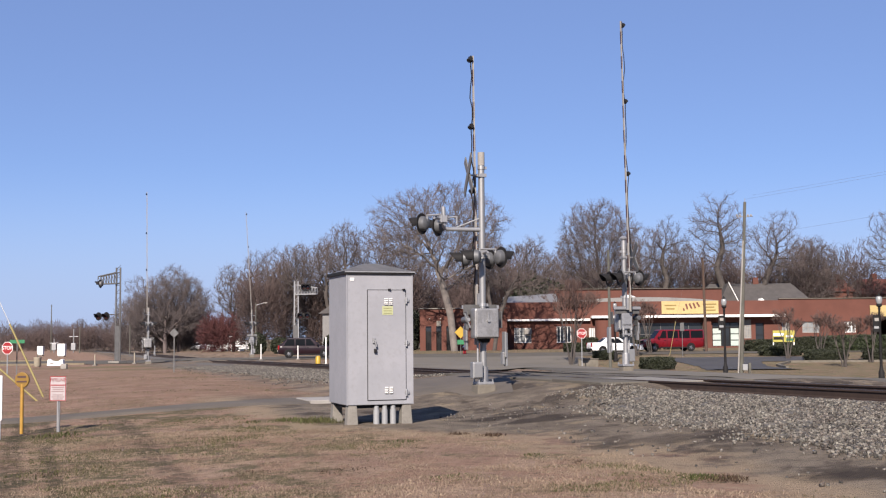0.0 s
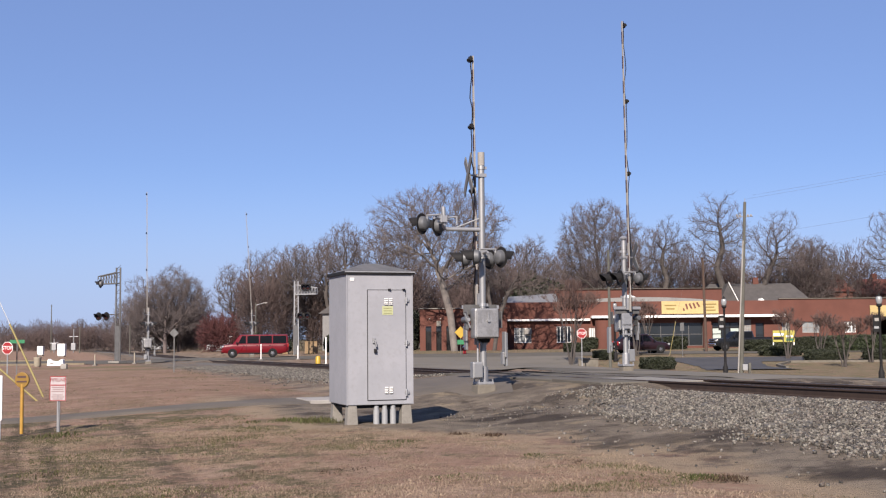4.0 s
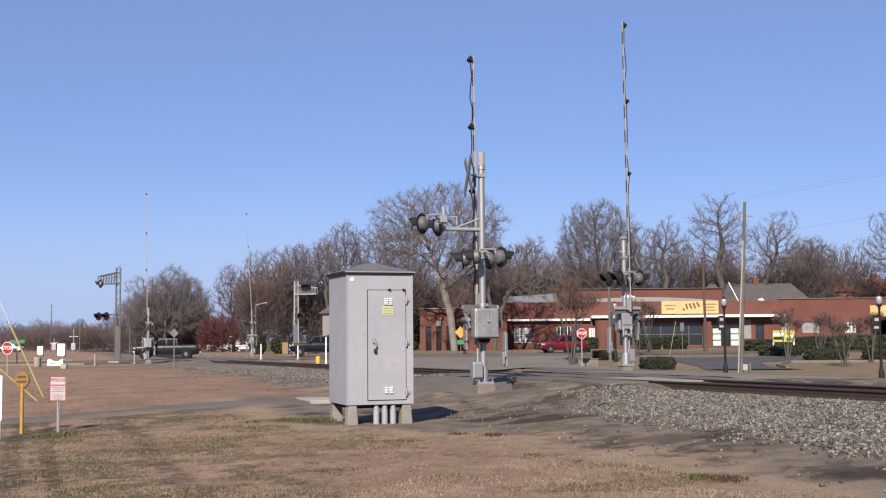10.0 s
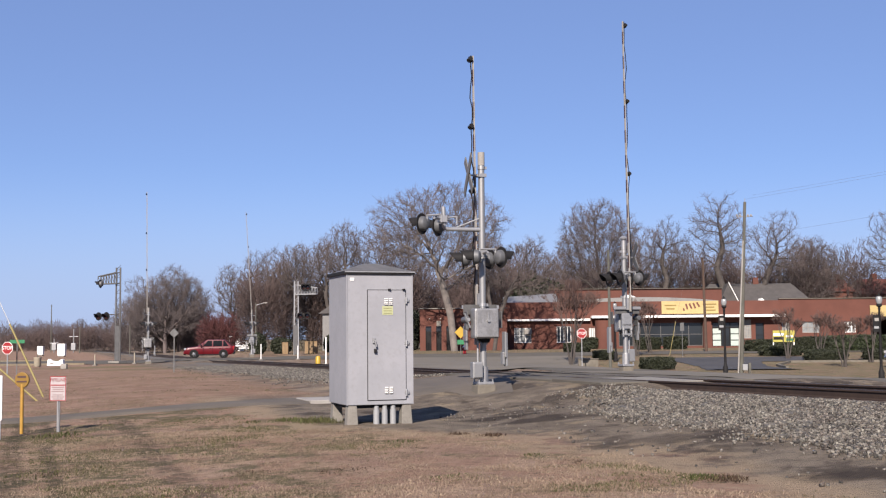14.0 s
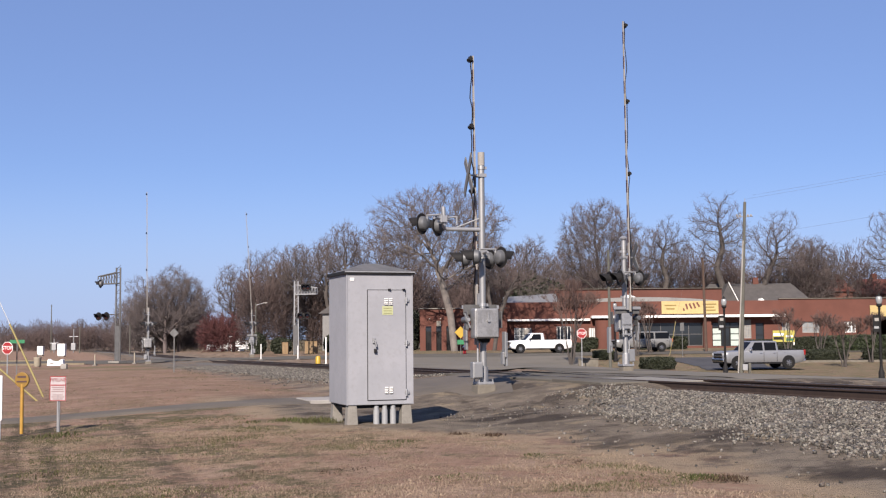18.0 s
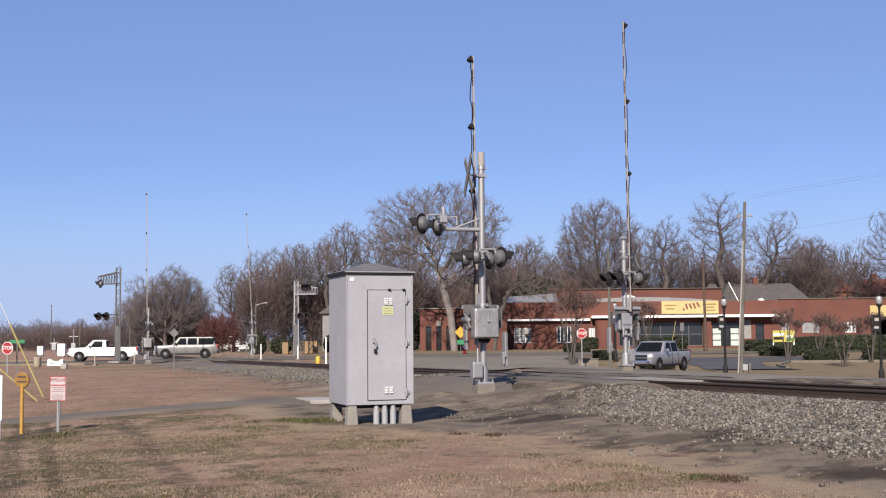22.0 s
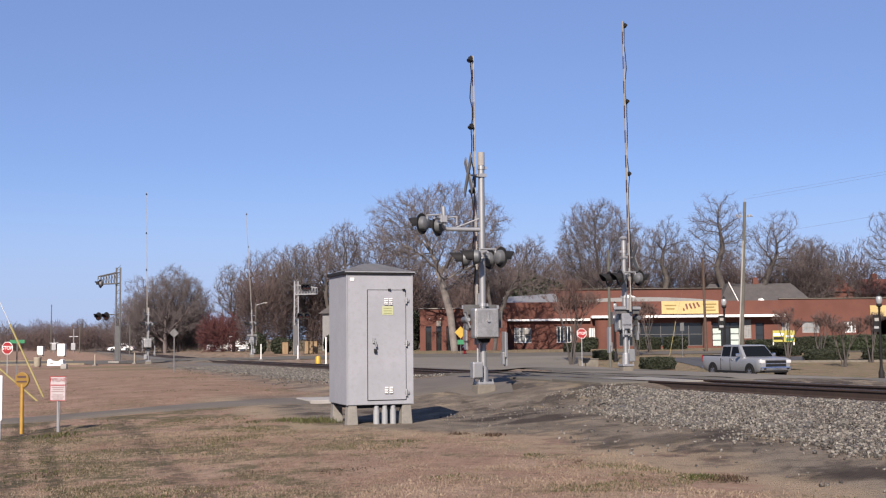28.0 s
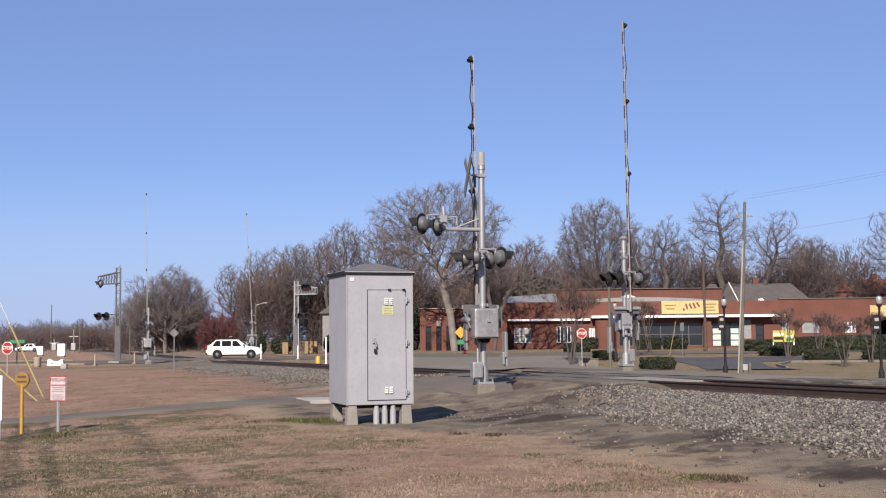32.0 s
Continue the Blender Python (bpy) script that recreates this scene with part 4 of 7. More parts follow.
part("roof", Geo().frustum((W / 2, D / 2, zc + H + 0.026), (W + 0.06, D + 0.06), (0.24, 0.2), 0.17), M_ALUDARK, case, "low dark grey pyramid roof", bevel=0.012)
part("drip_edge", Geo().box((W / 2, -0.044, zc + H + 0.014), (W + 0.08, 0.012, 0.022)), M_GALV, case, "bright worn roof edge")
x0, x1, z0, z1 = 0.39, 1.088, zc + 0.085, zc + 2.03
door = part("door", Geo().box(((x0 + x1) / 2, -0.012, (z0 + z1) / 2), (x1 - x0, 0.02, z1 - z0)), M_SHEET, case, "flush grey metal door", bevel=0.004)
for a, b in (((x0 - 0.008, z0), (x0 - 0.008, z1)), ((x1 + 0.008, z0), (x1 + 0.008, z1))):
    part("door_seam", Geo().box((a[0], -0.003, (a[1] + b[1]) / 2), (0.009, 0.008, b[1] - a[1] + 0.02)), M_BLACK, case)
for z in (z0 - 0.008, z1 + 0.008):
    part("door_seam", Geo().box(((x0 + x1) / 2, -0.003, z), (x1 - x0 + 0.02, 0.008, 0.009)), M_BLACK, case)
for z in (z0 + 0.12, z0 + 1.0, z1 - 0.18):
    part("hinge", Geo().tube([(x1 + 0.01, -0.035, z - 0.06), (x1 + 0.01, -0.035, z + 0.06)], 0.016, 8).box((x1 + 0.02, -0.02, z), (0.09, 0.02, 0.05)), M_GALV, case, bevel=0.003)
part("door_handle", Geo().box((x0 + 0.10, -0.035, z0 + 1.05), (0.05, 0.03, 0.10)).box((x0 + 0.125, -0.07, z0 + 1.0), (0.025, 0.045, 0.13), Matrix.Rotation(radians(-12), 3, "Y")), M_GALV, door, "bright metal lever handle", bevel=0.008)
part("padlock", Geo().box((x0 + 0.12, -0.06, z0 + 0.87), (0.05, 0.03, 0.07)), M_BLACK, door, bevel=0.008)
for z in (z0 + 0.17, z1 - 0.2):
    for i in (0, 1):
        v = part("louvre", Geo().box((x0 + 0.33 + i * 0.085, -0.026, z), (0.066, 0.012, 0.125)), M_SHEET, door, bevel=0.004)
        for k in range(4):
            part("slat", Geo().box((x0 + 0.33 + i * 0.085, -0.04, z - 0.046 + k * 0.031), (0.062, 0.024, 0.009), Matrix.Rotation(radians(28), 3, "X")), M_WHITE, v)
part("notice", Geo().box((x0 + 0.36, -0.0245, z1 - 0.36), (0.2, 0.005, 0.155)), plain("pale_yellow_label", (0.30, 0.315, 0.17), 0.6), door, "small faded yellow notice with grey lines")
for k in range(3):
    part("notice_line", Geo().box((x0 + 0.36, -0.0285, z1 - 0.32 - k * 0.045), (0.15, 0.004, 0.012)), plain("grey_print", (0.20, 0.19, 0.09), 0.7), door)
for x in (x0 + 0.37, x0 + 0.64):
    part("door_hook", Geo().tube([(x, -0.03, z1 + 0.01), (x + 0.04, -0.06, z1 + 0.015)], 0.018, 6), M_BLACK, case)
part("tag", Geo().box((0.10, -0.008, zc + H - 0.12), (0.07, 0.01, 0.05)), M_WHITE, case)
for sx in (0.005, W - 0.005):
    part("corner_trim", Geo().box((sx, -0.006, zc + H / 2), (0.02, 0.012, H)), M_SHEET, case)
part("base_frame", Geo().box((W / 2, D / 2, zc - 0.03), (W - 0.16, D - 0.16, 0.06)), M_BLACK, case)
for x in (0.11, W - 0.11):
    for y in (0.11, D - 0.11):
        part("pier", Geo().frustum((x, y, gzc - 0.25), (0.23, 0.23), (0.16, 0.17), zc - 0.002 - gzc + 0.25), M_CONCRETE, case, "stained concrete pier", bevel=0.012)
for i in range(3):
    x = 0.56 + i * 0.155
    part("conduit", Geo().tube([(x, 0.07, gzc - 0.2), (x, 0.07, zc - 0.09)], 0.055, 14).tube([(x, 0.07, zc - 0.1), (x, 0.07, zc - 0.02)], 0.045, 12), M_PVC, case, "grey plastic conduit", smooth=True)


# ---- small signs beside the lane ----
def textmesh(name, text, size, m, material, parent, label=""):
    cu = bpy.data.curves.new(name, "FONT")
    cu.body, cu.size, cu.align_x, cu.align_y, cu.extrude = text, size, "CENTER", "CENTER", 0.002
    tmp = bpy.data.objects.new(name, cu)
    scene.collection.objects.link(tmp)
    dg = bpy.context.evaluated_depsgraph_get()
    me = bpy.data.meshes.new_from_object(tmp.evaluated_get(dg))
    bpy.data.objects.remove(tmp)
    me.materials.clear()
    me.materials.append(material)
    ob = new(name, me)
    ob.parent = parent
    ob.matrix_basis = m
    return tagged(ob, label) if label else ob


FACE = pose(0, 0, 0, 90)  # text laid in x-y stands up and faces -y
x, y = -7.28, 22.5
pz = gz(x, y)
ps = thing("pipeline_sign", "white and red pipeline warning sign on a steel post", "warning sign", pose(x, y, pz - 0.07, 0, 0, -12))
part("post", Geo().box((0, 0.03, 0.33), (0.055, 0.03, 0.86)).box((0, 0.01, 0.33), (0.02, 0.03, 0.86)), M_GALV, ps, "galvanised channel post", bevel=0.004)
part("panel", Geo().box((0, 0, 0.87), (0.34, 0.008, 0.46)), mat("faded_white_panel", (0.33, 0.295, 0.295), (0.28, 0.25, 0.25), 3.0, 0.6), ps, bevel=0.003)
for s_ in ((0, 1.095, 0.33, 0.012), (0, 0.645, 0.33, 0.012)):
    part("border", Geo().box((s_[0], -0.006, s_[1]), (s_[2], 0.004, s_[3])), M_RED, ps)
for sx in (-0.16, 0.16):
    part("border", Geo().box((sx, -0.006, 0.87), (0.012, 0.004, 0.44)), M_RED, ps)
part("red_band", Geo().box((0, -0.006, 0.935), (0.30, 0.004, 0.018)), M_RED, ps)
textmesh("lettering", "PIPELINE", 0.084, pose(0, -0.007, 1.03) @ FACE, M_DARKRED2, ps, "red PIPELINE lettering")
for k in range(6):
    z = 0.895 - k * 0.038 - (0.03 if k > 2 else 0)
    part("print_line", Geo().box((0, -0.006, z), (0.26 - 0.05 * (k % 2), 0.004, 0.014)), plain("grey_red_print", (0.19, 0.12, 0.12), 0.7), ps)

x, y = -7.99, 22.6
M_PADDLE = mat("ochre_plastic", (0.186, 0.104, 0.00884), (0.151, 0.0791, 0.00709), 4.0, 0.55)
mk = thing("pipeline_marker", "orange marker post with a round paddle head", "marker post", pose(x, y, gz(x, y) - 0.11, 0, 0, -8))
part("post", Geo().tube([(0, 0, -0.1), (0, 0, 1.02)], 0.034, 12), M_ORANGE, mk, smooth=True)
part("paddle", Geo().prism([(0.15 * math.cos(t) * 0.95, 1.1 + 0.15 * math.sin(t)) for t in np.linspace(0, 2 * math.pi, 18)[:-1]], 0.05), M_PADDLE, mk, "ochre round paddle head", bevel=0.008)
part("red_cap_band", Geo().box((0, -0.029, 1.16), (0.17, 0.006, 0.035)), M_DARKRED, mk)
part("print_band", Geo().box((0, -0.029, 1.07), (0.2, 0.006, 0.028)), M_DARKRED, mk)

x, y = -7.97, 21.4
wp = thing("white_marker_post", "white flat plastic marker post", "marker post", pose(x, y, gz(x, y) + 0.0, 0, 0, 0))
part("post", Geo().box((0, 0, 0.72), (0.1, 0.035, 0.8)), M_WHITE, wp, bevel=0.015)
part("foot", Geo().box((0, 0, 0.2), (0.05, 0.03, 0.5)), M_WHITE, wp)


def octagon(r):
    return [(r * math.cos(radians(22.5 + 45 * k)), r * math.sin(radians(22.5 + 45 * k))) for k in range(8)]


def stop_sign(x, y, h, turn, size=0.38):
    s = thing("stop_sign", "red octagonal stop sign on a steel post", "stop sign", pose(x, y, gz(x, y), 0, 0, turn), "stop signs")
    part("post", Geo().box((0, 0.03, h / 2), (0.06, 0.04, h + 0.3)), M_GALV, s)
    part("border", Geo().prism(octagon(size), 0.01, pose(0, 0, h)), M_WHITE, s, "white rim")
    part("face", Geo().prism(octagon(size * 0.93), 0.01, pose(0, -0.004, h)), M_RED, s, "red face")
    textmesh("lettering", "STOP", size * 0.78, pose(0, -0.011, h) @ FACE, M_WHITE, s, "white STOP lettering")
    return s


stop_sign(10.06, 86.8, 2.5, 6)
stop_sign(-22.55, 61.5, 1.42, -15, 0.34)

# guy wires with yellow guards
gw = thing("guy_wires", "steel guy wires with yellow plastic guards", "guy wire")
ax, ay = -11.75, 35.0
part("guard", Geo().tube([(ax, ay, 0.1), (ax - 1.1, ay + 0.2, 2.25)], 0.03, 8), M_GUARD, gw, "yellow guard")
part("guard", Geo().tube([(ax - 0.05, ay - 0.3, -0.02), (ax - 1.75, ay - 0.4, 1.45)], 0.03, 8), M_GUARD, gw, "yellow guard")
part("wire", Geo().tube([(ax - 1.1, ay + 0.2, 2.25), (ax - 4.2, ay + 0.8, 8.4)], 0.012, 6), M_GALV, gw)
part("wire", Geo().tube([(ax - 1.75, ay - 0.4, 1.45), (ax - 6.5, ay - 0.7, 5.6)], 0.012, 6), M_GALV, gw)


# ---- clutter along the street and the second crossing ----
def post_sign(name, label, cat, x, y, h, w, hh, mt, turn=0.0, diamond=False, group=""):
    s = thing(name, label, cat, pose(x, y, gz(x, y), 0, 0, turn), group)
    part("post", Geo().box((0, 0.03, h / 2 - 0.1), (0.05, 0.04, h + 0.2)), M_BACK, s)
    if diamond:
        part("panel", Geo().prism([(w, h), (0, h + w), (-w, h), (0, h - w)], 0.012), mt, s, bevel=0.004)
    else:
        part("panel", Geo().box((0, 0, h), (w, 0.012, hh)), mt, s, bevel=0.004)
    return s


post_sign("road_sign", "bare grey back of a diamond road sign", "road sign", -13.28, 58.6, 1.9, 0.23, 0, M_BACK, 5, True)
d = post_sign("warning_sign", "yellow diamond warning sign with green plaque", "road sign", 1.56, 110, 2.1, 0.56, 0, M_YELLOW, 0, True)
part("plaque", Geo().box((0, -0.01, 1.2), (0.62, 0.012, 0.42)), M_GREEN, d, "green plaque")
nm = post_sign("street_name_sign", "green street name blade on a post", "street sign", -22.3, 62.2, 1.75, 0.75, 0.18, M_GREEN, 10)
post_sign("road_sign", "grey back of a tall rectangular road sign", "road sign", 20.4, 101.8, 2.55, 0.34, 0.7, M_BACK, 0)
hy = thing("fire_hydrant", "red fire hydrant with white cap", "fire hydrant", pose(1.95, 112, gz(1.95, 112)))
part("barrel", Geo().lathe([(0.22, 0), (0.22, 0.06), (0.15, 0.1), (0.15, 0.6), (0.19, 0.62), (0.19, 0.68)], None, 12), M_RED, hy, smooth=True)
part("cap", Geo().lathe([(0.18, 0.68), (0.14, 0.8), (0.05, 0.86), (0.04, 0.92)], None, 12), M_WHITE, hy, smooth=True)
part("outlet", Geo().tube([(-0.26, 0, 0.48), (0.26, 0, 0.48)], 0.07, 10), M_RED, hy)

DEL = "white delineator posts"
for x, y, h, mt in ((-26.95, 92, 0.8, M_CREAM), (-25.2, 97, 0.85, M_CREAM), (-15.2, 99, 1.25, M_WHITE), (-12.25, 100, 1.1, M_WHITE), (-7.72, 78, 1.75, M_WHITE), (-36.5, 97, 1.2, M_CREAM)):
    o = thing("delineator_post", "slim pale delineator post beside the street", "delineator", pose(x, y, gz(x, y)), DEL)
    part("post", Geo().tube([(0, 0, -0.1), (0, 0, h)], 0.045, 10), mt, o, smooth=True)
    part("cap", Geo().lathe([(0.05, h), (0.045, h + 0.04), (0.02, h + 0.06)], None, 10), mt, o)
    part("foot", Geo().box((0, 0, 0.03), (0.3, 0.3, 0.1)), M_CONCRETE, o, bevel=0.02)
for x, y, w, h, lb in ((-16.5, 124, 0.65, 1.2, "tan utility cabinet beside the tracks"), (-13.8, 124, 1.3, 1.25, "wide tan utility cabinet beside the tracks")):
    o = thing("utility_cabinet", lb, "utility cabinet", pose(x, y, gz(x, y)), "tan cabinets")
    part("body", Geo().box((0, 0, h / 2), (w, 0.7, h)), M_TAN, o, bevel=0.03)
    part("lid", Geo().box((0, 0, h + 0.02), (w + 0.06, 0.76, 0.05)), M_TAN, o, bevel=0.01)
    part("door_seam", Geo().box((0, -0.352, h / 2), (0.015, 0.01, h * 0.9)), M_BLACK, o)
o = thing("bollard", "short yellow steel bollard by the track", "bollard", pose(-8.24, 78, gz(-8.24, 78)))
part("post", Geo().lathe([(0.17, -0.1), (0.17, 0.5), (0.12, 0.58), (0.02, 0.6)], None, 14), M_YELLOW, o, smooth=True)
for x, y, w, h in ((-41.7, 130, 0.8, 1.3), (-47.4, 140, 0.65, 1.0)):
    o = thing("relay_cabinet", "distant white railway relay cabinet", "utility cabinet", pose(x, y, gz(x, y)), "relay cabinets")
    part("body", Geo().box((0, 0, h / 2 + 0.1), (w, 0.6, h)), M_WHITE, o, bevel=0.03)
    part("base", Geo().box((0, 0, 0.03), (w * 0.8, 0.5, 0.2)), M_CONCRETE, o)
    part("door_seam", Geo().box((0, -0.303, h / 2 + 0.1), (0.02, 0.01, h * 0.9)), M_PVC, o)
o = thing("barrier_block", "low white saddle-shaped barrier block", "barrier", pose(-30.6, 94.0, gz(-30.6, 94)))
part("block", Geo().prism([(-0.65, 0), (0.65, 0), (0.6, 0.45), (0.52, 0.55), (0.3, 0.38), (0, 0.33), (-0.3, 0.40), (-0.5, 0.55), (-0.6, 0.48)], 0.5), M_WHITE, o, bevel=0.04)
part("mark", Geo().box((-0.25, -0.262, 0.2), (0.3, 0.02, 0.1)), M_PALE, o)
o = thing("concrete_block", "small pale concrete block on the verge", "block", pose(-25.5, 80, gz(-25.5, 80)))
part("block", Geo().box((0, 0, 0.15), (0.4, 0.3, 0.34)), M_PALE, o, bevel=0.04)
o = thing("planter", "cream round planter beside the street", "planter", pose(-30.7, 90, gz(-30.7, 90)))
part("tub", Geo().lathe([(0.2, 0), (0.26, 0.1), (0.28, 0.62), (0.31, 0.66), (0.31, 0.72), (0.24, 0.72), (0.22, 0.6)], None, 16), M_CREAM, o, smooth=True)
part("shrub_stalk", Geo().tube([(0, 0, 0.55), (0.02, 0.01, 0.95)], 0.04, 6), M_WOOD, o)
M_KERB = mat("worn_kerb", (0.16, 0.128, 0.0845), (0.124, 0.102, 0.0711), 1.0, 0.9, fine=8)
slab = tagged(part("concrete_pad", Geo().box((0, 0, 0), (1.15, 1.5, 0.2)), M_PALE, None, bevel=0.02, m=pose(-2.85, 28.9, gz(-2.85, 28.9) - 0.04, 0, 0, 20)), "pale concrete pad beside the lane", "pad", kind="structure")
# kerbs of the street at the crossing
for q0, q1, side in ((-60, -4.5, -6.45), (-60, -7.5, 6.45)):
    k0, k1 = street(q0, side), street(q1, side)
    g = Geo()
    n = 24
    for i in range(n):
        a, b = (tuple(k0[j] + (k1[j] - k0[j]) * t / n for j in (0, 1)) for t in (i, i + 1))
        cx_, cy_ = (a[0] + b[0]) / 2, (a[1] + b[1]) / 2
        g.box((cx_, cy_, gz(cx_, cy_) + 0.05), (math.dist(a, b) + 0.005, 0.18, 0.18), Matrix.Rotation(math.atan2(SA[1], SA[0]), 3, "Z"))
    tagged(part("kerb", g, M_KERB), "pale yellowish concrete kerb", "kerb", kind="structure")
# far signals of a third crossing
for x, y, h in ((-59.1, 190, 3.7), (-62.2, 190, 2.2)):
    o = thing("crossing_signal", "tiny distant crossing signal along the track", "crossing signal", pose(x, y, gz(x, y)), "level crossing signals")
    part("mast", Geo().tube([(0, 0, -0.2), (0, 0, h)], 0.09, 8), M_ALU, o)
    part("crossarm", Geo().tube([(-0.7, 0, h * 0.68), (0.7, 0, h * 0.68)], 0.06, 8), M_GALV, o)
    part("case", Geo().box((0, 0, 0.9), (0.7, 0.4, 1.1)), M_ALU, o, bevel=0.04)
# thin poles in the distance
for x, y, h, arm in ((-31.3, 168, 6.4, 0), (-23.7, 150, 6.2, 1.0), (-13.2, 140, 7.0, 0), (-52, 170, 3.8, 0), (-48, 182, 4.6, 0), (-66, 200, 8, 0), (-36.5, 66, 8, 0), (-24.4, 64, 8.0, 0), (10.05, 72, 7.2, 0)):
    o = thing("utility_pole", "slim grey wooden pole in the distance" if y > 90 else "grey wooden pole with small fittings", "utility pole", pose(x, y, gz(x, y)), "distant poles")
    part("pole", Geo().tube([(0, 0, -0.3), (0, 0, h)], [0.10, 0.07], 8), M_WOOD, o, smooth=True)
    if arm:
        part("lamp_arm", Geo().tube([(0, 0, h - 0.3), (arm, 0, h)], 0.04, 6), M_GALV, o)
        part("lamp_head", Geo().box((arm + 0.2, 0, h), (0.5, 0.2, 0.12)), M_PALE, o, bevel=0.03)
# yellow guy guard before the store
o = thing("guy_wires", "steel guy wire with a yellow guard", "guy wire")
part("guard", Geo().tube([(19.7, 104, gz(19.7, 104)), (20.4, 104.5, 2.95)], 0.022, 8), M_GUARD, o, "yellow guard")
part("wire", Geo().tube([(20.4, 104.5, 2.95), (22.4, 106, 10.3)], 0.006, 6), M_STEEL, o)
# overhead wires
o = thing("overhead_wires", "thin dark overhead power lines", "power line")
for dz, dx in ((0.0, 0.0), (0.25, 0.5), (-2.2, 0.3)):
    pts = []
    for k in range(17):
        t = k / 16
        pts.append((17.9 + dx + 44 * t, 70 - 22 * t, 9.75 + dz + 8.0 * t - 2.6 * t * (1 - t)))
    part("wire", Geo().tube(pts, 0.0045, 5), M_STEEL, o)
# sign board on posts before the annex
o = thing("notice_board", "yellow notice board on two posts with plain bars", "sign", pose(29.7, 104, gz(29.7, 104)))
part("board", Geo().box((0, 0, 1.6), (1.9, 0.06, 1.0)), plain("lemon_yellow_board", (0.30, 0.265, 0.05), 0.6), o, bevel=0.01)
for x in (-0.9, 0.9):
    part("post", Geo().box((x, 0.06, 0.8), (0.09, 0.06, 1.9)), M_WHITE, o)
for x, z, w, h, mt in ((-0.45, 1.75, 0.9, 0.2, M_WHITE), (-0.45, 1.42, 0.9, 0.24, M_BLACK), (0.5, 1.6, 0.6, 0.16, M_WHITE), (0.5, 1.3, 0.6, 0.2, M_GREEN)):
    part("print_bar", Geo().box((x, -0.035, z), (w, 0.012, h)), mt, o)

# low wall at the forecourt's corner and the kerb of the verge
o = thing("low_wall", "low pale concrete wall at the forecourt corner", "wall", pose(10.85, 89.7, gz(10.85, 89.7)))
part("wall", Geo().box((0, 0, 0.22), (1.5, 0.3, 0.6)), M_FOOT, o, bevel=0.02)
part("coping", Geo().box((0, 0, 0.55), (1.6, 0.4, 0.07)), M_FOOT, o, bevel=0.015)
for line in (((23.9, 83.0), (24.6, 88.0), (26.9, 92.7), (33.0, 92.5), (42.0, 93.2)),):
    g = Geo()
    for a, b in zip(line, line[1:]):
        for i in range(4):
            p, q = (tuple(a[j] + (b[j] - a[j]) * t / 4 for j in (0, 1)) for t in (i, i + 1))
            cx_, cy_ = (p[0] + q[0]) / 2, (p[1] + q[1]) / 2
            g.box((cx_, cy_, gz(cx_, cy_) + 0.05), (math.dist(p, q) + 0.02, 0.2, 0.2), Matrix.Rotation(math.atan2(q[1] - p[1], q[0] - p[0]), 3, "Z"))
    tagged(part("kerb", g, M_FOOT), "pale concrete kerb of the verge", "kerb", kind="structure")

# ---- brick shops ----
def wall_mesh(x0, x1, z0, z1, y0, t, holes):
    """A wall along x with openings (x0, x1, z0, z1) through its thickness."""
    xs_ = sorted({x0, x1, *[h[0] for h in holes], *[h[1] for h in holes]})
    zs_ = sorted({z0, z1, *[h[2] for h in holes], *[h[3] for h in holes]})
    g = Geo()
    for zi in range(len(zs_) - 1):
        run = None
        for xi in range(len(xs_) - 1):
            cx, cz = (xs_[xi] + xs_[xi + 1]) / 2, (zs_[zi] + zs_[zi + 1]) / 2
            hole = any(h[0] < cx < h[1] and h[2] < cz < h[3] for h in holes)
            if not hole:
                run = (run[0], xs_[xi + 1]) if run else (xs_[xi], xs_[xi + 1])
            if run and (hole or xi == len(xs_) - 2):
                g.box(((run[0] + run[1]) / 2, y0 + t / 2, (zs_[zi] + zs_[zi + 1]) / 2), (run[1] - run[0], t, zs_[zi + 1] - zs_[zi]))
                run = None
    return g


def window(parent, x0, x1, z0, z1, y, nx, nz, frame_mat=None, pane_mat=None, label=""):
    """Frame with its bars, and a pane of glass for each light."""
    fm, pm = frame_mat or M_WHITE, pane_mat or M_GLASS
    b = 0.07
    w = Geo()
    for d in (-0.04, 0.04):
        for e in (0.0, b):
            w.v += [(x0 + e, y + d, z0 + e), (x1 - e, y + d, z0 + e), (x1 - e, y + d, z1 - e), (x0 + e, y + d, z1 - e)]
    for i in range(4):
        j = (i + 1) % 4
        w.f += [(i, j, j + 4, i + 4), (j + 8, i + 8, i + 12, j + 12), (j, i, i + 8, j + 8), (i + 4, j + 4, j + 12, i + 12)]
    ob = part("window", w, fm, parent, label)
    for i in range(1, nx):
        part("mullion", Geo().box((x0 + (x1 - x0) * i / nx, y, (z0 + z1) / 2), (b, 0.07, z1 - z0 - 2 * b)), fm, ob)
    for k in range(1, nz):
        part("glazing_bar", Geo().box(((x0 + x1) / 2, y - 0.003, z0 + (z1 - z0) * k / nz), (x1 - x0 - 2 * b, 0.07, b)), fm, ob)
    for i in range(nx):
        for k in range(nz):
            cx, cz = x0 + (x1 - x0) * (i + 0.5) / nx, z0 + (z1 - z0) * (k + 0.5) / nz
            part("pane", Geo().box((cx, y + 0.03, cz), ((x1 - x0) / nx, 0.02, (z1 - z0) / nz)), pm, ob)
    return ob


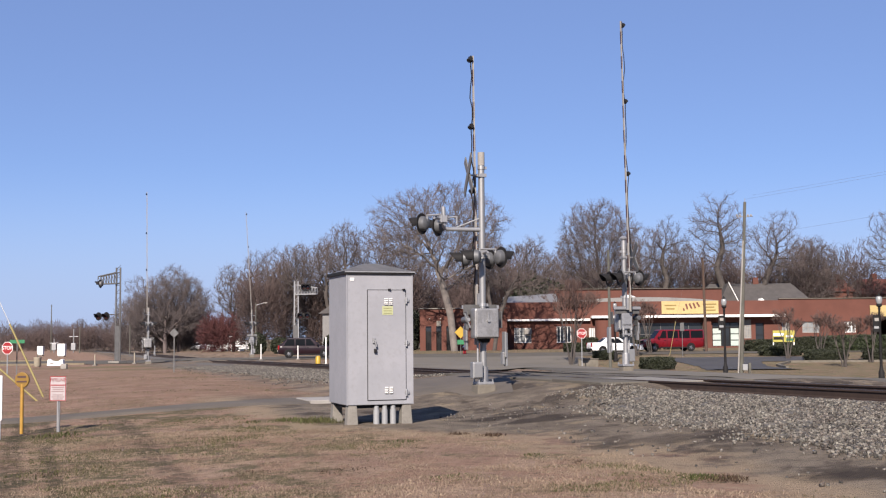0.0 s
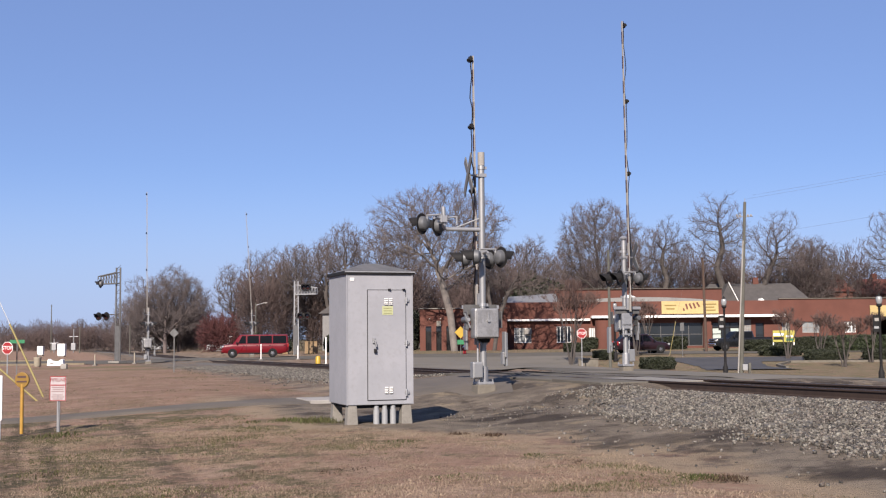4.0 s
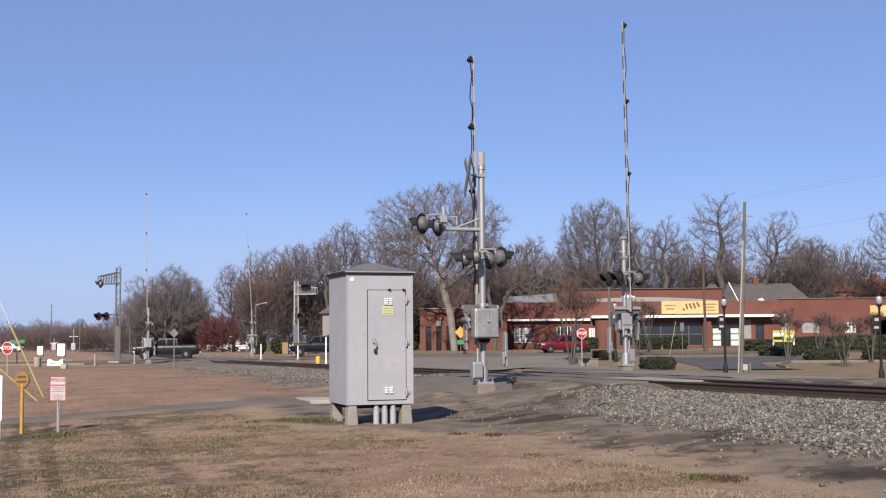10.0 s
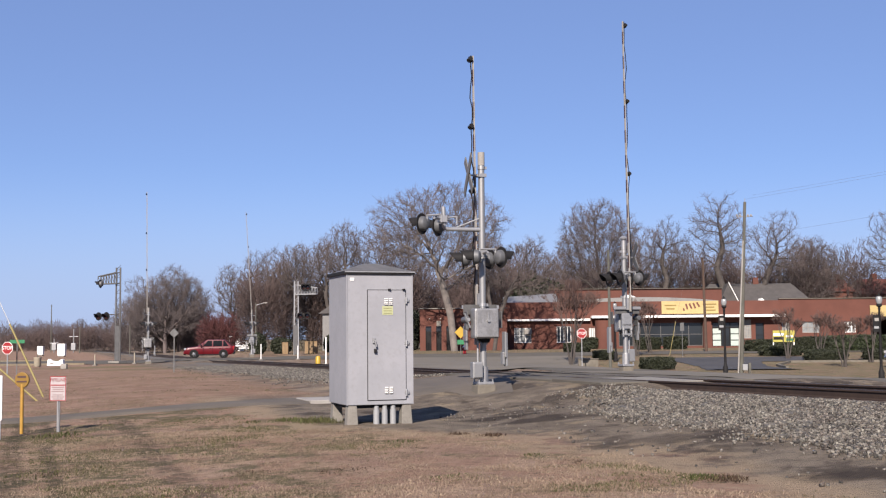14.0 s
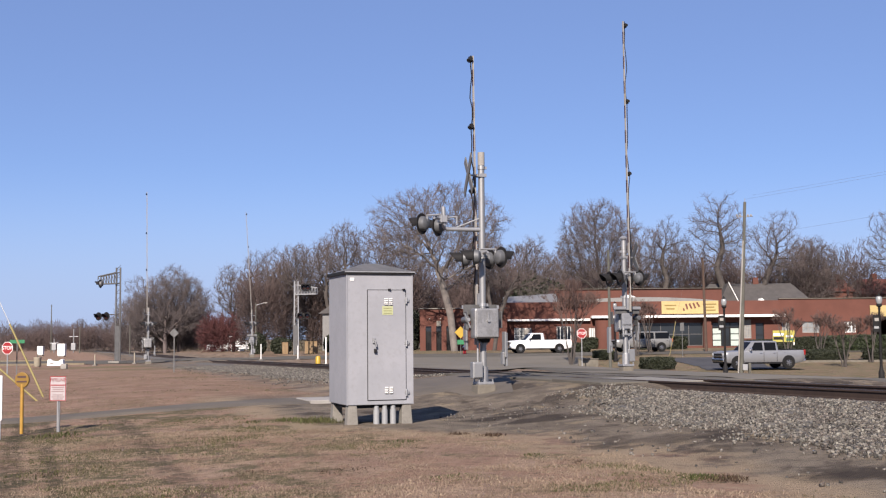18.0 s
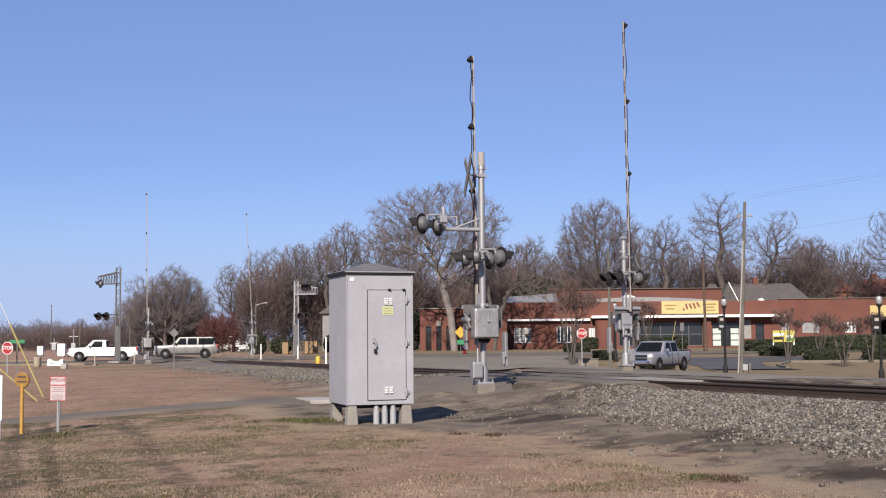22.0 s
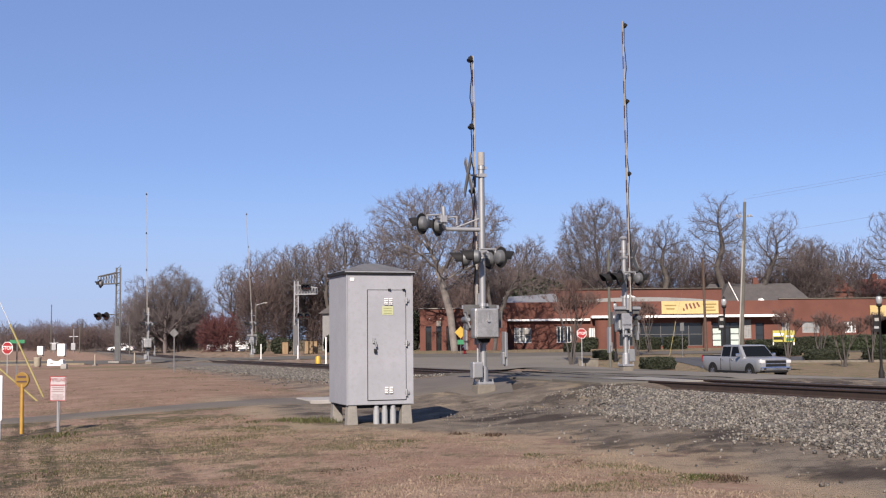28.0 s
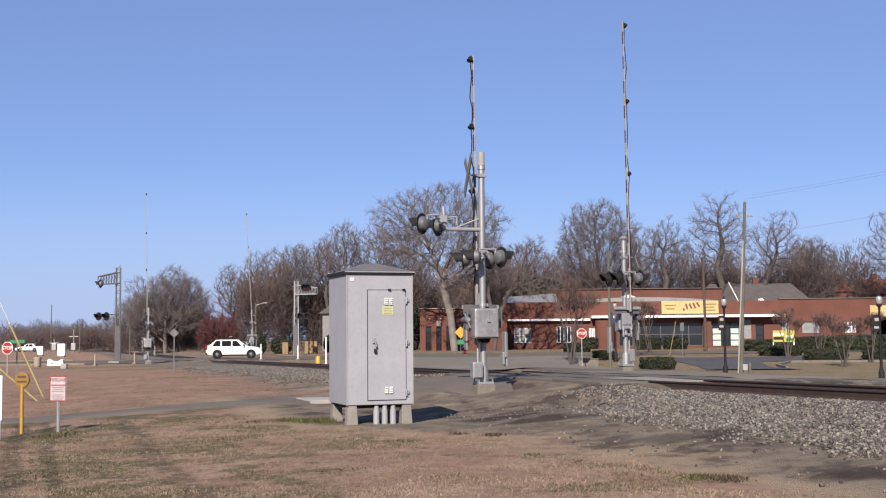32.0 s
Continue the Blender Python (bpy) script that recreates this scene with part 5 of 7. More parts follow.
M_YSIGN = mat("cream_yellow_sign", (0.363, 0.277, 0.121), (0.336, 0.246, 0.0969), 0.6, 0.6)
M_METALROOF = mat("pale_metal_roof", (0.186, 0.182, 0.173), (0.151, 0.147, 0.142), 0.6, 0.55, 0.2, fine=5)
M_PANEL = mat("pale_green_panels", (0.346, 0.396, 0.365), (0.307, 0.365, 0.336), 1.2, 0.5)
M_CURTAIN = mat("pale_blinds", (0.207, 0.215, 0.215), (0.116, 0.124, 0.128), 2.2, 0.4)

sl = thing("brick_shop", "single-storey red brick shop with three dark doorways", "shop")
holes = [(-2.05, -1.4, 0.2, 3.0), (-0.85, -0.25, 0.2, 3.0), (0.3, 0.95, 0.2, 3.0)]
part("wall", wall_mesh(-2.7, 7.2, -0.2, 4.95, 135, 0.35, holes), M_BRICK, sl, "red brick front wall")
part("wall", Geo().box((-2.52, 146, 2.3), (0.35, 21.5, 5.0)), M_BRICK, sl)
part("wall", Geo().box((7.0, 146, 2.3), (0.35, 21.5, 5.0)), M_BRICK, sl)
part("wall", Geo().box((2.2, 157, 2.3), (9.8, 0.35, 5.0)), M_BRICK, sl)
part("roof", Geo().box((2.2, 146, 4.55), (9.2, 21.5, 0.2)), M_METALROOF, sl)
part("coping", Geo().box((2.2, 135.1, 5.0), (10.1, 0.5, 0.1)), M_CONCRETE, sl)
for h in holes:
    part("door", Geo().box(((h[0] + h[1]) / 2, 135.28, 1.3), (h[1] - h[0], 0.06, 2.2)), M_BLACK, sl, "dark door set back")
    part("transom", Geo().box(((h[0] + h[1]) / 2, 135.26, 2.7), (h[1] - h[0], 0.05, 0.6)), M_GLASS, sl)
    for k in range(4):
        part("grille_bar", Geo().tube([(h[0] + 0.08 + k * 0.16, 134.96, 0.3), (h[0] + 0.08 + k * 0.16, 134.96, 1.3)], 0.02, 5), M_BLACK, sl)
part("wall_light", Geo().box((-0.55, 134.9, 3.3), (0.5, 0.12, 0.6)), M_CONCRETE, sl)
part("downpipe", Geo().tube([(1.15, 134.9, 0.1), (1.15, 134.9, 3.4)], 0.07, 8), M_WHITE, sl)
for i in range(3):
    part("wall_lamp", Geo().box((-1.6 + i * 1.25, 134.9, 3.85), (0.16, 0.15, 0.12)), M_PALE, sl)

sm = thing("brick_store", "long red brick store with white canopy and yellow sign", "store")
holes = [(8.3, 10.3, 1.0, 2.75), (13.3, 15.0, 1.0, 2.9), (17.1, 17.9, 0.9, 2.7), (20.6, 30.5, 0.5, 3.2), (31.6, 34.8, 0.4, 3.2), (35.35, 36.2, 1.3, 3.5), (36.7, 37.7, 0.3, 3.1)]
part("wall", wall_mesh(7.2, 39.6, -0.2, 5.75, 140, 0.35, holes), M_BRICK, sm, "red brick front wall")
part("wall", Geo().box((7.4, 152, 2.7), (0.35, 23.5, 5.8)), M_BRICK, sm)
part("wall", Geo().box((39.4, 152, 2.7), (0.35, 23.5, 5.8)), M_BRICK, sm)
part("wall", Geo().box((23.4, 164, 2.7), (32.0, 0.35, 5.8)), M_BRICK, sm)
part("floor_slab", Geo().box((23.4, 152, 0.15), (31.5, 23.0, 0.2)), M_DARK, sm)
part("roof", Geo().box((23.4, 152, 5.35), (31.5, 23.0, 0.25)), M_METALROOF, sm)
part("roof_ramp", Geo().add([(7.3, 140.5, 5.75), (13.8, 140.5, 5.75), (13.8, 146, 7.0), (7.3, 146, 6.6), (7.3, 146, 5.5), (13.8, 146, 5.5)], [(0, 1, 2, 3), (3, 2, 5, 4), (0, 3, 4), (1, 5, 2), (0, 4, 5, 1)]), M_METALROOF, sm, "pale metal roof slope")
part("upper_storey", Geo().box((24.0, 151, 6.5), (20.6, 9.5, 2.0)), M_BRICK, sm, "red brick upper storey")
part("upper_coping", Geo().box((24.0, 146.2, 7.50), (20.8, 0.4, 0.06)), M_FOOT, sm)
g = Geo()
pr = [(13.6 + 19.6 * t, 5.75 + 0.55 * math.sin(math.pi * t) ** 0.8) for t in np.linspace(0, 1, 17)]
g.prism(pr + [(33.2, 5.6), (13.6, 5.6)], 4.0, pose(0, 143.4, 0))
part("curved_roof", g, M_METALROOF, sm, "pale low curved roof")
part("skylight", Geo().lathe([(0.9, 0), (0.75, 0.35), (0.3, 0.55), (0.02, 0.58)], pose(22.5, 144, 6.1), 14), M_WHITE, sm, smooth=True)
part("canopy", Geo().box((12.2, 139.72, 3.66), (10.0, 0.6, 0.24)), M_WHITE, sm, "white flat canopy", bevel=0.02)
part("canopy", Geo().box((28.6, 139.35, 3.95), (22.6, 1.4, 0.28)), M_WHITE, sm, "white flat canopy", bevel=0.02)
g = Geo().tube([(18.85, 139.35, -0.1), (18.85, 139.35, 3.55)], 1.12, 24)
part("round_pier", g, M_BRICK, sm, "rounded red brick pier", smooth=True)
for x in (30.9,):
    part("pier", Geo().box((x, 139.7, 1.7), (0.9, 0.6, 3.8)), M_BRICK, sm)
window(sm, 8.3, 10.3, 1.0, 2.75, 140.12, 3, 2, None, M_CURTAIN)
part("air_conditioner", Geo().box((9.9, 139.8, 2.3), (0.85, 0.6, 0.6)), M_PALE, sm, bevel=0.02)
window(sm, 13.3, 15.0, 1.0, 2.9, 140.12, 4, 1)
window(sm, 17.1, 17.9, 0.9, 2.7, 140.12, 4, 1, M_WHITE, M_CURTAIN)
window(sm, 20.6, 30.5, 0.5, 3.2, 140.12, 6, 2, M_STEEL)
window(sm, 31.6, 32.7, 0.4, 2.6, 140.12, 1, 3, M_BLACK, M_PANEL, "shopfront with pale green panels")
window(sm, 32.7, 33.7, 0.4, 2.6, 140.15, 1, 1, M_BLACK, M_GLASS, "dark glass shop door")
window(sm, 33.7, 34.8, 0.4, 2.6, 140.12, 1, 3, M_BLACK, M_PANEL, "shopfront with pale green panels")
window(sm, 31.6, 34.8, 2.6, 3.2, 140.14, 3, 1, M_BLACK, M_GLASS)
window(sm, 35.35, 36.2, 1.3, 3.5, 140.12, 4, 6, M_PALE, M_CURTAIN, "pale latticed window")
window(sm, 36.7, 37.7, 0.3, 3.1, 140.2, 1, 2, M_BLACK)
sg = part("sign_board", Geo().box((29.0, 139.8, 5.0), (6.7, 0.12, 1.5)), M_YSIGN, sm, "cream yellow sign board", bevel=0.02)
M_SIGNINK = plain("brown_red_paint", (0.10, 0.03, 0.02), 0.7)
for k, (dx, dz, w, a) in enumerate(((-0.4, 0.1, 0.9, 75), (0.05, 0.15, 0.9, 65), (0.5, 0.2, 0.9, 70), (0.95, 0.32, 0.8, 60), (-0.75, -0.25, 0.4, 80))):
    part("brush_stroke", Geo().box((29.0 + dx, 139.72, 5.0 + dz), (w * 0.75, 0.02, 0.2), Matrix.Rotation(radians(a), 3, "Y")), M_SIGNINK, sg)
for dx, dz, w in ((-2.3, 0.25, 1.4), (-2.3, -0.15, 1.0), (2.3, 0.35, 1.6), (2.3, 0.0, 1.1), (2.3, -0.35, 1.4)):
    part("print_bar", Geo().box((29.0 + dx, 139.72, 5.0 + dz), (w, 0.02, 0.14)), plain("olive_print", (0.17, 0.12, 0.03), 0.7), sg)

sr = thing("brick_annex", "low red brick annex with small windows and open bay", "store")
holes = [(39.9, 40.8, 1.9, 3.2), (42.3, 44.4, 1.9, 3.2), (47.3, 48.6, 1.9, 3.2), (50.4, 60.0, 0.2, 3.4)]
part("wall", wall_mesh(39.6, 62.0, -0.2, 5.9, 140.3, 0.35, holes), M_BRICK, sr, "red brick front wall")
part("wall", Geo().box((61.8, 152, 2.8), (0.35, 23.0, 6.1)), M_BRICK, sr)
part("wall", Geo().box((50.8, 164, 2.8), (22.0, 0.35, 6.1)), M_BRICK, sr)
part("floor_slab", Geo().box((50.8, 152, 0.15), (21.5, 23.0, 0.2)), M_DARK, sr)
part("roof", Geo().box((50.8, 152, 5.6), (21.5, 23.0, 0.25)), M_METALROOF, sr)
part("coping", Geo().box((50.8, 140.4, 5.94), (22.4, 0.5, 0.08)), M_FOOT, sr)
window(sr, 39.9, 40.8, 1.9, 3.2, 140.45, 2, 2, M_PALE, M_CURTAIN)
window(sr, 42.3, 44.4, 1.9, 3.2, 140.45, 3, 2, M_PALE, M_CURTAIN)
window(sr, 47.3, 48.6, 1.9, 3.2, 140.45, 3, 2, M_WHITE, M_CURTAIN)
part("sign_board", Geo().box((51.6, 140.15, 4.4), (2.6, 0.1, 1.3)), M_YSIGN, sr)
part("awning", Geo().box((55.5, 139.6, 3.5), (10.5, 1.4, 0.2)), M_BLACK, sr)


def house(x, y, w, d, eave, ridge, label, wall_mat, roof_mat, turn=0.0):
    h = thing("house", label, "house", pose(x, y, gz(x, y), 0, 0, turn))
    part("wall", Geo().box((0, 0, eave / 2), (w, d, eave)), wall_mat, h)
    part("roof", Geo().add([(-w / 2 - 0.4, -d / 2 - 0.4, eave), (w / 2 + 0.4, -d / 2 - 0.4, eave), (w / 2 + 0.4, d / 2 + 0.4, eave), (-w / 2 - 0.4, d / 2 + 0.4, eave), (-w * 0.36, 0, ridge), (w * 0.36, 0, ridge)], [(0, 1, 5, 4), (1, 2, 5), (2, 3, 4, 5), (3, 0, 4), (3, 2, 1, 0)]), roof_mat, h)
    part("chimney", Geo().box((w * 0.05, 0.2, ridge + 0.1), (0.8, 0.7, 1.6)), M_BRICK, h)
    for i in (-1, 1):
        window(h, i * w * 0.25 - 0.5, i * w * 0.25 + 0.5, 1.0, 2.4, -d / 2 - 0.03, 2, 2)
    part("door", Geo().box((0, -d / 2 - 0.03, 1.1), (0.95, 0.08, 2.1)), M_WOODRED, h)
    return h


h1 = house(46, 178, 17, 10, 5.3, 9.2, "house with a broad grey shingle roof", M_WHITE, M_ROOF)
part("dormer", Geo().prism([(-0.8, 6.0), (0.8, 6.0), (0, 6.85)], 2.0, pose(0.4, -4.2, 0)), M_WHITE, h1, "white gabled dormer")
for z0_, z1_, dx in ((9.3, 6.2, 1.55),):
    part("gable_board", Geo().prism([(-4.4, z0_), (-4.4, z0_ - 0.22), (-4.4 + dx, z1_ - 0.22), (-4.4 + dx, z1_)], 0.12, pose(0, -5.0, 0)), M_WHITE, h1, "white gable trim")
part("gable", Geo().prism([(-4.4, 9.1), (-5.9, 6.0), (-2.9, 6.0)], 4.6, pose(0, -2.6, 0)), M_ROOF, h1)
M_REDROOF = mat("red_brown_roof", (0.112, 0.031, 0.0229), (0.0831, 0.0248, 0.0186), 1.0, 0.9)
house(62.9, 190, 3.6, 5, 8.3, 10.3, "house with a red roof behind the annex", M_BRICK, M_REDROOF)
house(70.5, 195, 7, 7, 8.0, 10.6, "house with a dark red roof among trees", M_BRICK, M_REDROOF)
house(-36.4, 200, 5.0, 5, 2.2, 2.9, "small house with a white porch front", M_WHITE, M_ROOF)
house(-10.8, 150, 6, 7, 4.6, 7.4, "grey house with a steep grey roof", M_METALROOF, M_ROOF, 70)


# ---- trees ----
def grow(seed, stem, centre, size, lobes, points, step=0.5, twigs=4, twig_len=0.8, tip=0.010, thick=0.30, droop=0.0):
    """Branch segments of a bare tree (start, end, two radii, 0 limb or 1 twig). stem: points of the trunk; the crown fills
    rounded lobes inside an egg of that centre and size, and branches grow towards free room in it."""
    r = np.random.default_rng(seed)
    centre, size = np.array(centre, float), np.array(size, float) / 2
    i = np.arange(lobes)
    cz, ca = 1 - 1.75 * (i + 0.5) / lobes, i * 2.39996 + r.uniform(-0.3, 0.3, lobes)
    cl = np.stack([np.sqrt(1 - cz ** 2) * np.cos(ca), np.sqrt(1 - cz ** 2) * np.sin(ca), cz], -1) * r.uniform(0.52, 0.76, (lobes, 1))
    rad = r.uniform(0.28, 0.42, lobes)
    pick = r.integers(0, lobes, points)
    q = r.normal(size=(points, 3))
    q = cl[pick] + q / np.linalg.norm(q, axis=1)[:, None] * (rad[pick] * r.uniform(0.25, 1, points) ** 0.45)[:, None]
    q = centre + q * size
    q = q[q[:, 2] > 1.0]
    stem = np.array(stem, float)
    ln = np.concatenate([[0], np.cumsum(np.linalg.norm(np.diff(stem, axis=0), axis=1))])
    along_ = np.arange(0, ln[-1], step)
    pos = [np.array([np.interp(t, ln, stem[:, k]) for k in range(3)]) for t in along_]
    parent = [-1] + list(range(len(pos) - 1))
    first = np.array(pos)
    dist = np.linalg.norm(q[:, None] - first[None], axis=2)
    near, far = dist.argmin(1), dist.min(1)
    for _ in range(140):
        if not len(q):
            break
        new_pos, new_par = [], []
        for k in np.unique(near):
            w = q[near == k] - pos[k]
            w = (w / np.linalg.norm(w, axis=1)[:, None]).mean(0) + r.normal(0, 0.22, 3) + (0, 0, 0.06 - droop)
            back = pos[k] - pos[parent[k]] if parent[k] >= 0 else np.array([0, 0, step])
            w = w / (np.linalg.norm(w) + 1e-9) + 0.55 * back / step
            new_pos.append(pos[k] + w / (np.linalg.norm(w) + 1e-9) * step)
            new_par.append(int(k))
        base = len(pos)
        pos += new_pos
        parent += new_par
        dist = np.linalg.norm(q[:, None] - np.array(new_pos)[None], axis=2)
        i, m = dist.argmin(1), dist.min(1)
        closer = m < far
        near, far = np.where(closer, base + i, near), np.where(closer, m, far)
        live = far > step * 1.35
        q, near, far = q[live], near[live], far[live]
    n = len(pos)
    p, par = np.array(pos), np.array(parent)
    load = np.zeros(n)
    load[np.bincount(par[1:], minlength=n) == 0] = 1
    for k in range(n - 1, 0, -1):
        load[par[k]] += load[k]
    rr = tip * load ** (math.log(thick / tip) / math.log(load[0]))
    e = np.arange(1, n)
    limb = np.concatenate([p[par[e]], p[e], rr[par[e]][:, None].clip(max=(rr[e] * 1.5)[:, None]), rr[e][:, None], np.zeros((n - 1, 1))], 1)
    fine_ = e[load[e] < 14]
    idx = np.repeat(fine_, twigs)
    m = len(idx)
    d = p[idx] - p[par[idx]]
    d /= np.linalg.norm(d, axis=1)[:, None] + 1e-9
    out = p[idx] - (centre - (0, 0, size[2] * 0.6))
    out /= np.linalg.norm(out, axis=1)[:, None] + 1e-9
    start = p[par[idx]] + (p[idx] - p[par[idx]]) * r.uniform(0, 1, (m, 1))
    d = d * 0.5 + out * 0.5 + r.normal(0, 0.62, (m, 3))
    d /= np.linalg.norm(d, axis=1)[:, None]
    tw = []
    length = twig_len * r.uniform(0.35, 1.0, (m, 1))
    mid_ = start + d * length * 0.5
    d2 = d + r.normal(0, 0.35, (m, 3)) + (0, 0, 0.15 - droop * 2)
    d2 /= np.linalg.norm(d2, axis=1)[:, None]
    end = mid_ + d2 * length * 0.5
    t1_, t2_ = np.full((m, 1), tip * 0.85), np.full((m, 1), tip * 0.6)
    tw.append(np.concatenate([start, mid_, t1_, t2_, np.ones((m, 1))], 1))
    tw.append(np.concatenate([mid_, end, t2_, t2_ * 0.6, np.ones((m, 1))], 1))
    side = d2 + r.normal(0, 0.7, (m, 3))
    side /= np.linalg.norm(side, axis=1)[:, None]
    tw.append(np.concatenate([mid_, mid_ + side * length * 0.4, t2_, t2_ * 0.6, np.ones((m, 1))], 1))
    return np.concatenate([limb] + tw)


def tube_arrays(a, n):
    """Open n-sided tubes round all segments at once."""
    p, q, r0, r1 = a[:, 0:3], a[:, 3:6], a[:, 6], a[:, 7]
    d = q - p
    d /= np.linalg.norm(d, axis=1)[:, None] + 1e-9
    ref = np.where(np.abs(d[:, 2:3]) > 0.9, np.array([[1.0, 0, 0]]), np.array([[0, 0, 1.0]]))
    s = np.cross(d, ref)
    s /= np.linalg.norm(s, axis=1)[:, None] + 1e-9
    t = np.cross(s, d)
    th = 2 * np.pi * np.arange(n) / n
    ring = s[:, None] * np.cos(th)[None, :, None] + t[:, None] * np.sin(th)[None, :, None]
    v = np.concatenate([p[:, None] + ring * r0[:, None, None], q[:, None] + ring * r1[:, None, None]], 1)
    j = np.arange(n)
    f1 = np.stack([j, (j + 1) % n, n + (j + 1) % n, n + j], -1)
    f = (np.arange(len(a))[:, None, None] * 2 * n + f1[None]).reshape(-1, 4)
    return v.reshape(-1, 3), f


def make_tree(label, seed, bark, twig, x, y, turn=0.0, **kw):
    a = grow(seed, **kw)
    t = thing("tree", label, "tree", pose(x, y, gz(x, y) - 0.1, 0, 0, turn), "bare winter trees")
    v, f = tube_arrays(a[a[:, 8] == 0], 6)
    o = new("trunk", mesh_np("trunk", v, f, bark, True))
    o.parent = t
    v, f = tube_arrays(a[a[:, 8] > 0], 3)
    o = new("crown", mesh_np("crown", v, f, twig, True))
    o.parent = t
    return t


BARE = "bare grey-brown winter tree with fine branching twigs"
hero = make_tree("large bare oak with pale forking limbs before the shops", 11, M_BARKPALE, M_TWIG, 1.15, 128,
                 stem=[(0, 0, 0), (-0.4, 0, 4), (-1.3, 0, 7.5), (-1.9, 0, 9.3)], centre=(-1.9, 0, 12.4), size=(18.0, 15, 12.4), lobes=17, points=2600, step=0.46, twigs=6, twig_len=1.17, tip=0.015, thick=0.43)
side_oak = make_tree("bare oak leaning over the store's low roof", 83, M_BARK, M_TWIG, 5.5, 130,
                     stem=[(0, 0, 0), (0.5, 0, 3.5), (1.6, 0, 6.5)], centre=(3.0, 0, 8.6), size=(10.0, 8, 8.6), lobes=12, points=1300, step=0.40, twigs=6, twig_len=0.9, tip=0.014, thick=0.26)
t1 = make_tree("bare tree with a dense ovate crown behind the store", 21, M_BARK, M_TWIG, 22.4, 172,
               stem=[(0, 0, 0), (0.3, 0, 6)], centre=(0, 0, 13.2), size=(14.5, 12, 18.4), lobes=20, points=3400, step=0.5, twigs=8, twig_len=1.43, tip=0.015, thick=0.42)
t2 = make_tree("bare tree with dark forked trunk and open crown", 33, M_BARK, M_TWIG, 41.5, 176,
               stem=[(0, 0, 0), (-0.7, 0, 4.5), (0.2, 0.3, 8), (-0.9, 0, 11.5), (0.1, 0, 14.5), (-0.3, 0, 17.5)], centre=(-0.5, 0, 16.0), size=(10.5, 9, 14.5), lobes=14, points=1100, step=0.55, twigs=5, twig_len=1.30, tip=0.016, thick=0.50)
t3 = make_tree("bare tree with a leaning dark trunk", 44, M_BARK, M_TWIG, 46.0, 178,
               stem=[(0, 0, 0), (1.2, 0, 6), (2.8, 0, 11), (3.9, 0, 13)], centre=(4.0, 0, 14.2), size=(10.0, 9, 11.5), lobes=13, points=1100, step=0.5, twigs=5, twig_len=1.17, tip=0.016, thick=0.46)
t4 = make_tree("bare many-stemmed tree with a rounded crown", 57, M_BARK, M_TWIG, -22.3, 165,
               stem=[(0, 0, 0), (0.2, 0, 3.0)], centre=(0, 0, 9.0), size=(8.0, 8, 12.0), lobes=14, points=1900, step=0.44, twigs=5, twig_len=1.17, tip=0.015, thick=0.30)
t5 = make_tree("dense fine-twigged bare tree beyond the crossing", 63, M_TWIG, M_TWIGMAUVE, -44.5, 190,
               stem=[(0, 0, 0), (0, 0, 2.2)], centre=(0, 0, 7.2), size=(14.5, 12, 12.6), lobes=26, points=3400, step=0.48, twigs=6, twig_len=1.30, tip=0.016, thick=0.34)
t6 = make_tree("bare tree with pale twig tips beside the street", 71, M_BARK, M_TWIG, -12.8, 150,
               stem=[(0, 0, 0), (-0.2, 0, 5)], centre=(0, 0, 12.0), size=(7.0, 7, 9.8), lobes=11, points=1500, step=0.42, twigs=5, twig_len=1.04, tip=0.015, thick=0.30)


def put(src, x, y, turn, s, label=BARE, tall=1.0):
    o = copy_thing(src, pose(x, y, gz(x, y) - 0.1, 0, 0, turn))
    o.scale = (s, s, s * tall)
    o["label"] = label
    return o


for src, x, y, turn, s, tall in (
        (t2, 33.3, 180, 150, 0.86, 1.0), (t6, 31.0, 186, 70, 1.05, 1.1), (t1, 57.8, 187, 140, 0.80, 1.0), (t3, 72.5, 180, 180, 1.02, 0.98), (t4, 63.5, 190, 30, 1.05, 1.05), (t4, 53.5, 190, 250, 0.95, 1.0),
        (t4, 13.5, 172, 200, 0.95, 1.0), (t6, 6.4, 166, 150, 0.95, 1.0), (t4, 4.0, 176, 90, 0.95, 1.1), (t4, 37.5, 190, 310, 1.1, 1.05), (t4, 46.5, 194, 120, 1.05, 1.0),
        (t4, -29.3, 166, 100, 0.88, 0.95), (t4, -26.0, 170, 160, 1.0, 0.98), (t4, -18.6, 168, 240, 0.98, 1.03), (t6, -15.6, 160, 200, 0.95, 0.98), (t6, -20.2, 162, 20, 0.9, 1.0), (t4, -9.2, 158, 40, 1.05, 1.05), (t4, -5.4, 164, 280, 1.05, 1.08),
        (t5, -43.4, 195, 130, 0.96, 1.0), (t5, -51.0, 204, 120, 0.62, 1.0), (t4, -33.5, 215, 40, 0.95, 0.9), (t5, -68, 262, 80, 0.60, 0.75), (t4, -80, 285, 200, 0.85, 0.7), (t4, -92, 300, 310, 0.8, 0.7), (t5, -112, 310, 20, 0.62, 0.8),
        (t2, 80.5, 184, 300, 0.86, 1.0)):
    put(src, x, y, turn, s, tall=tall)


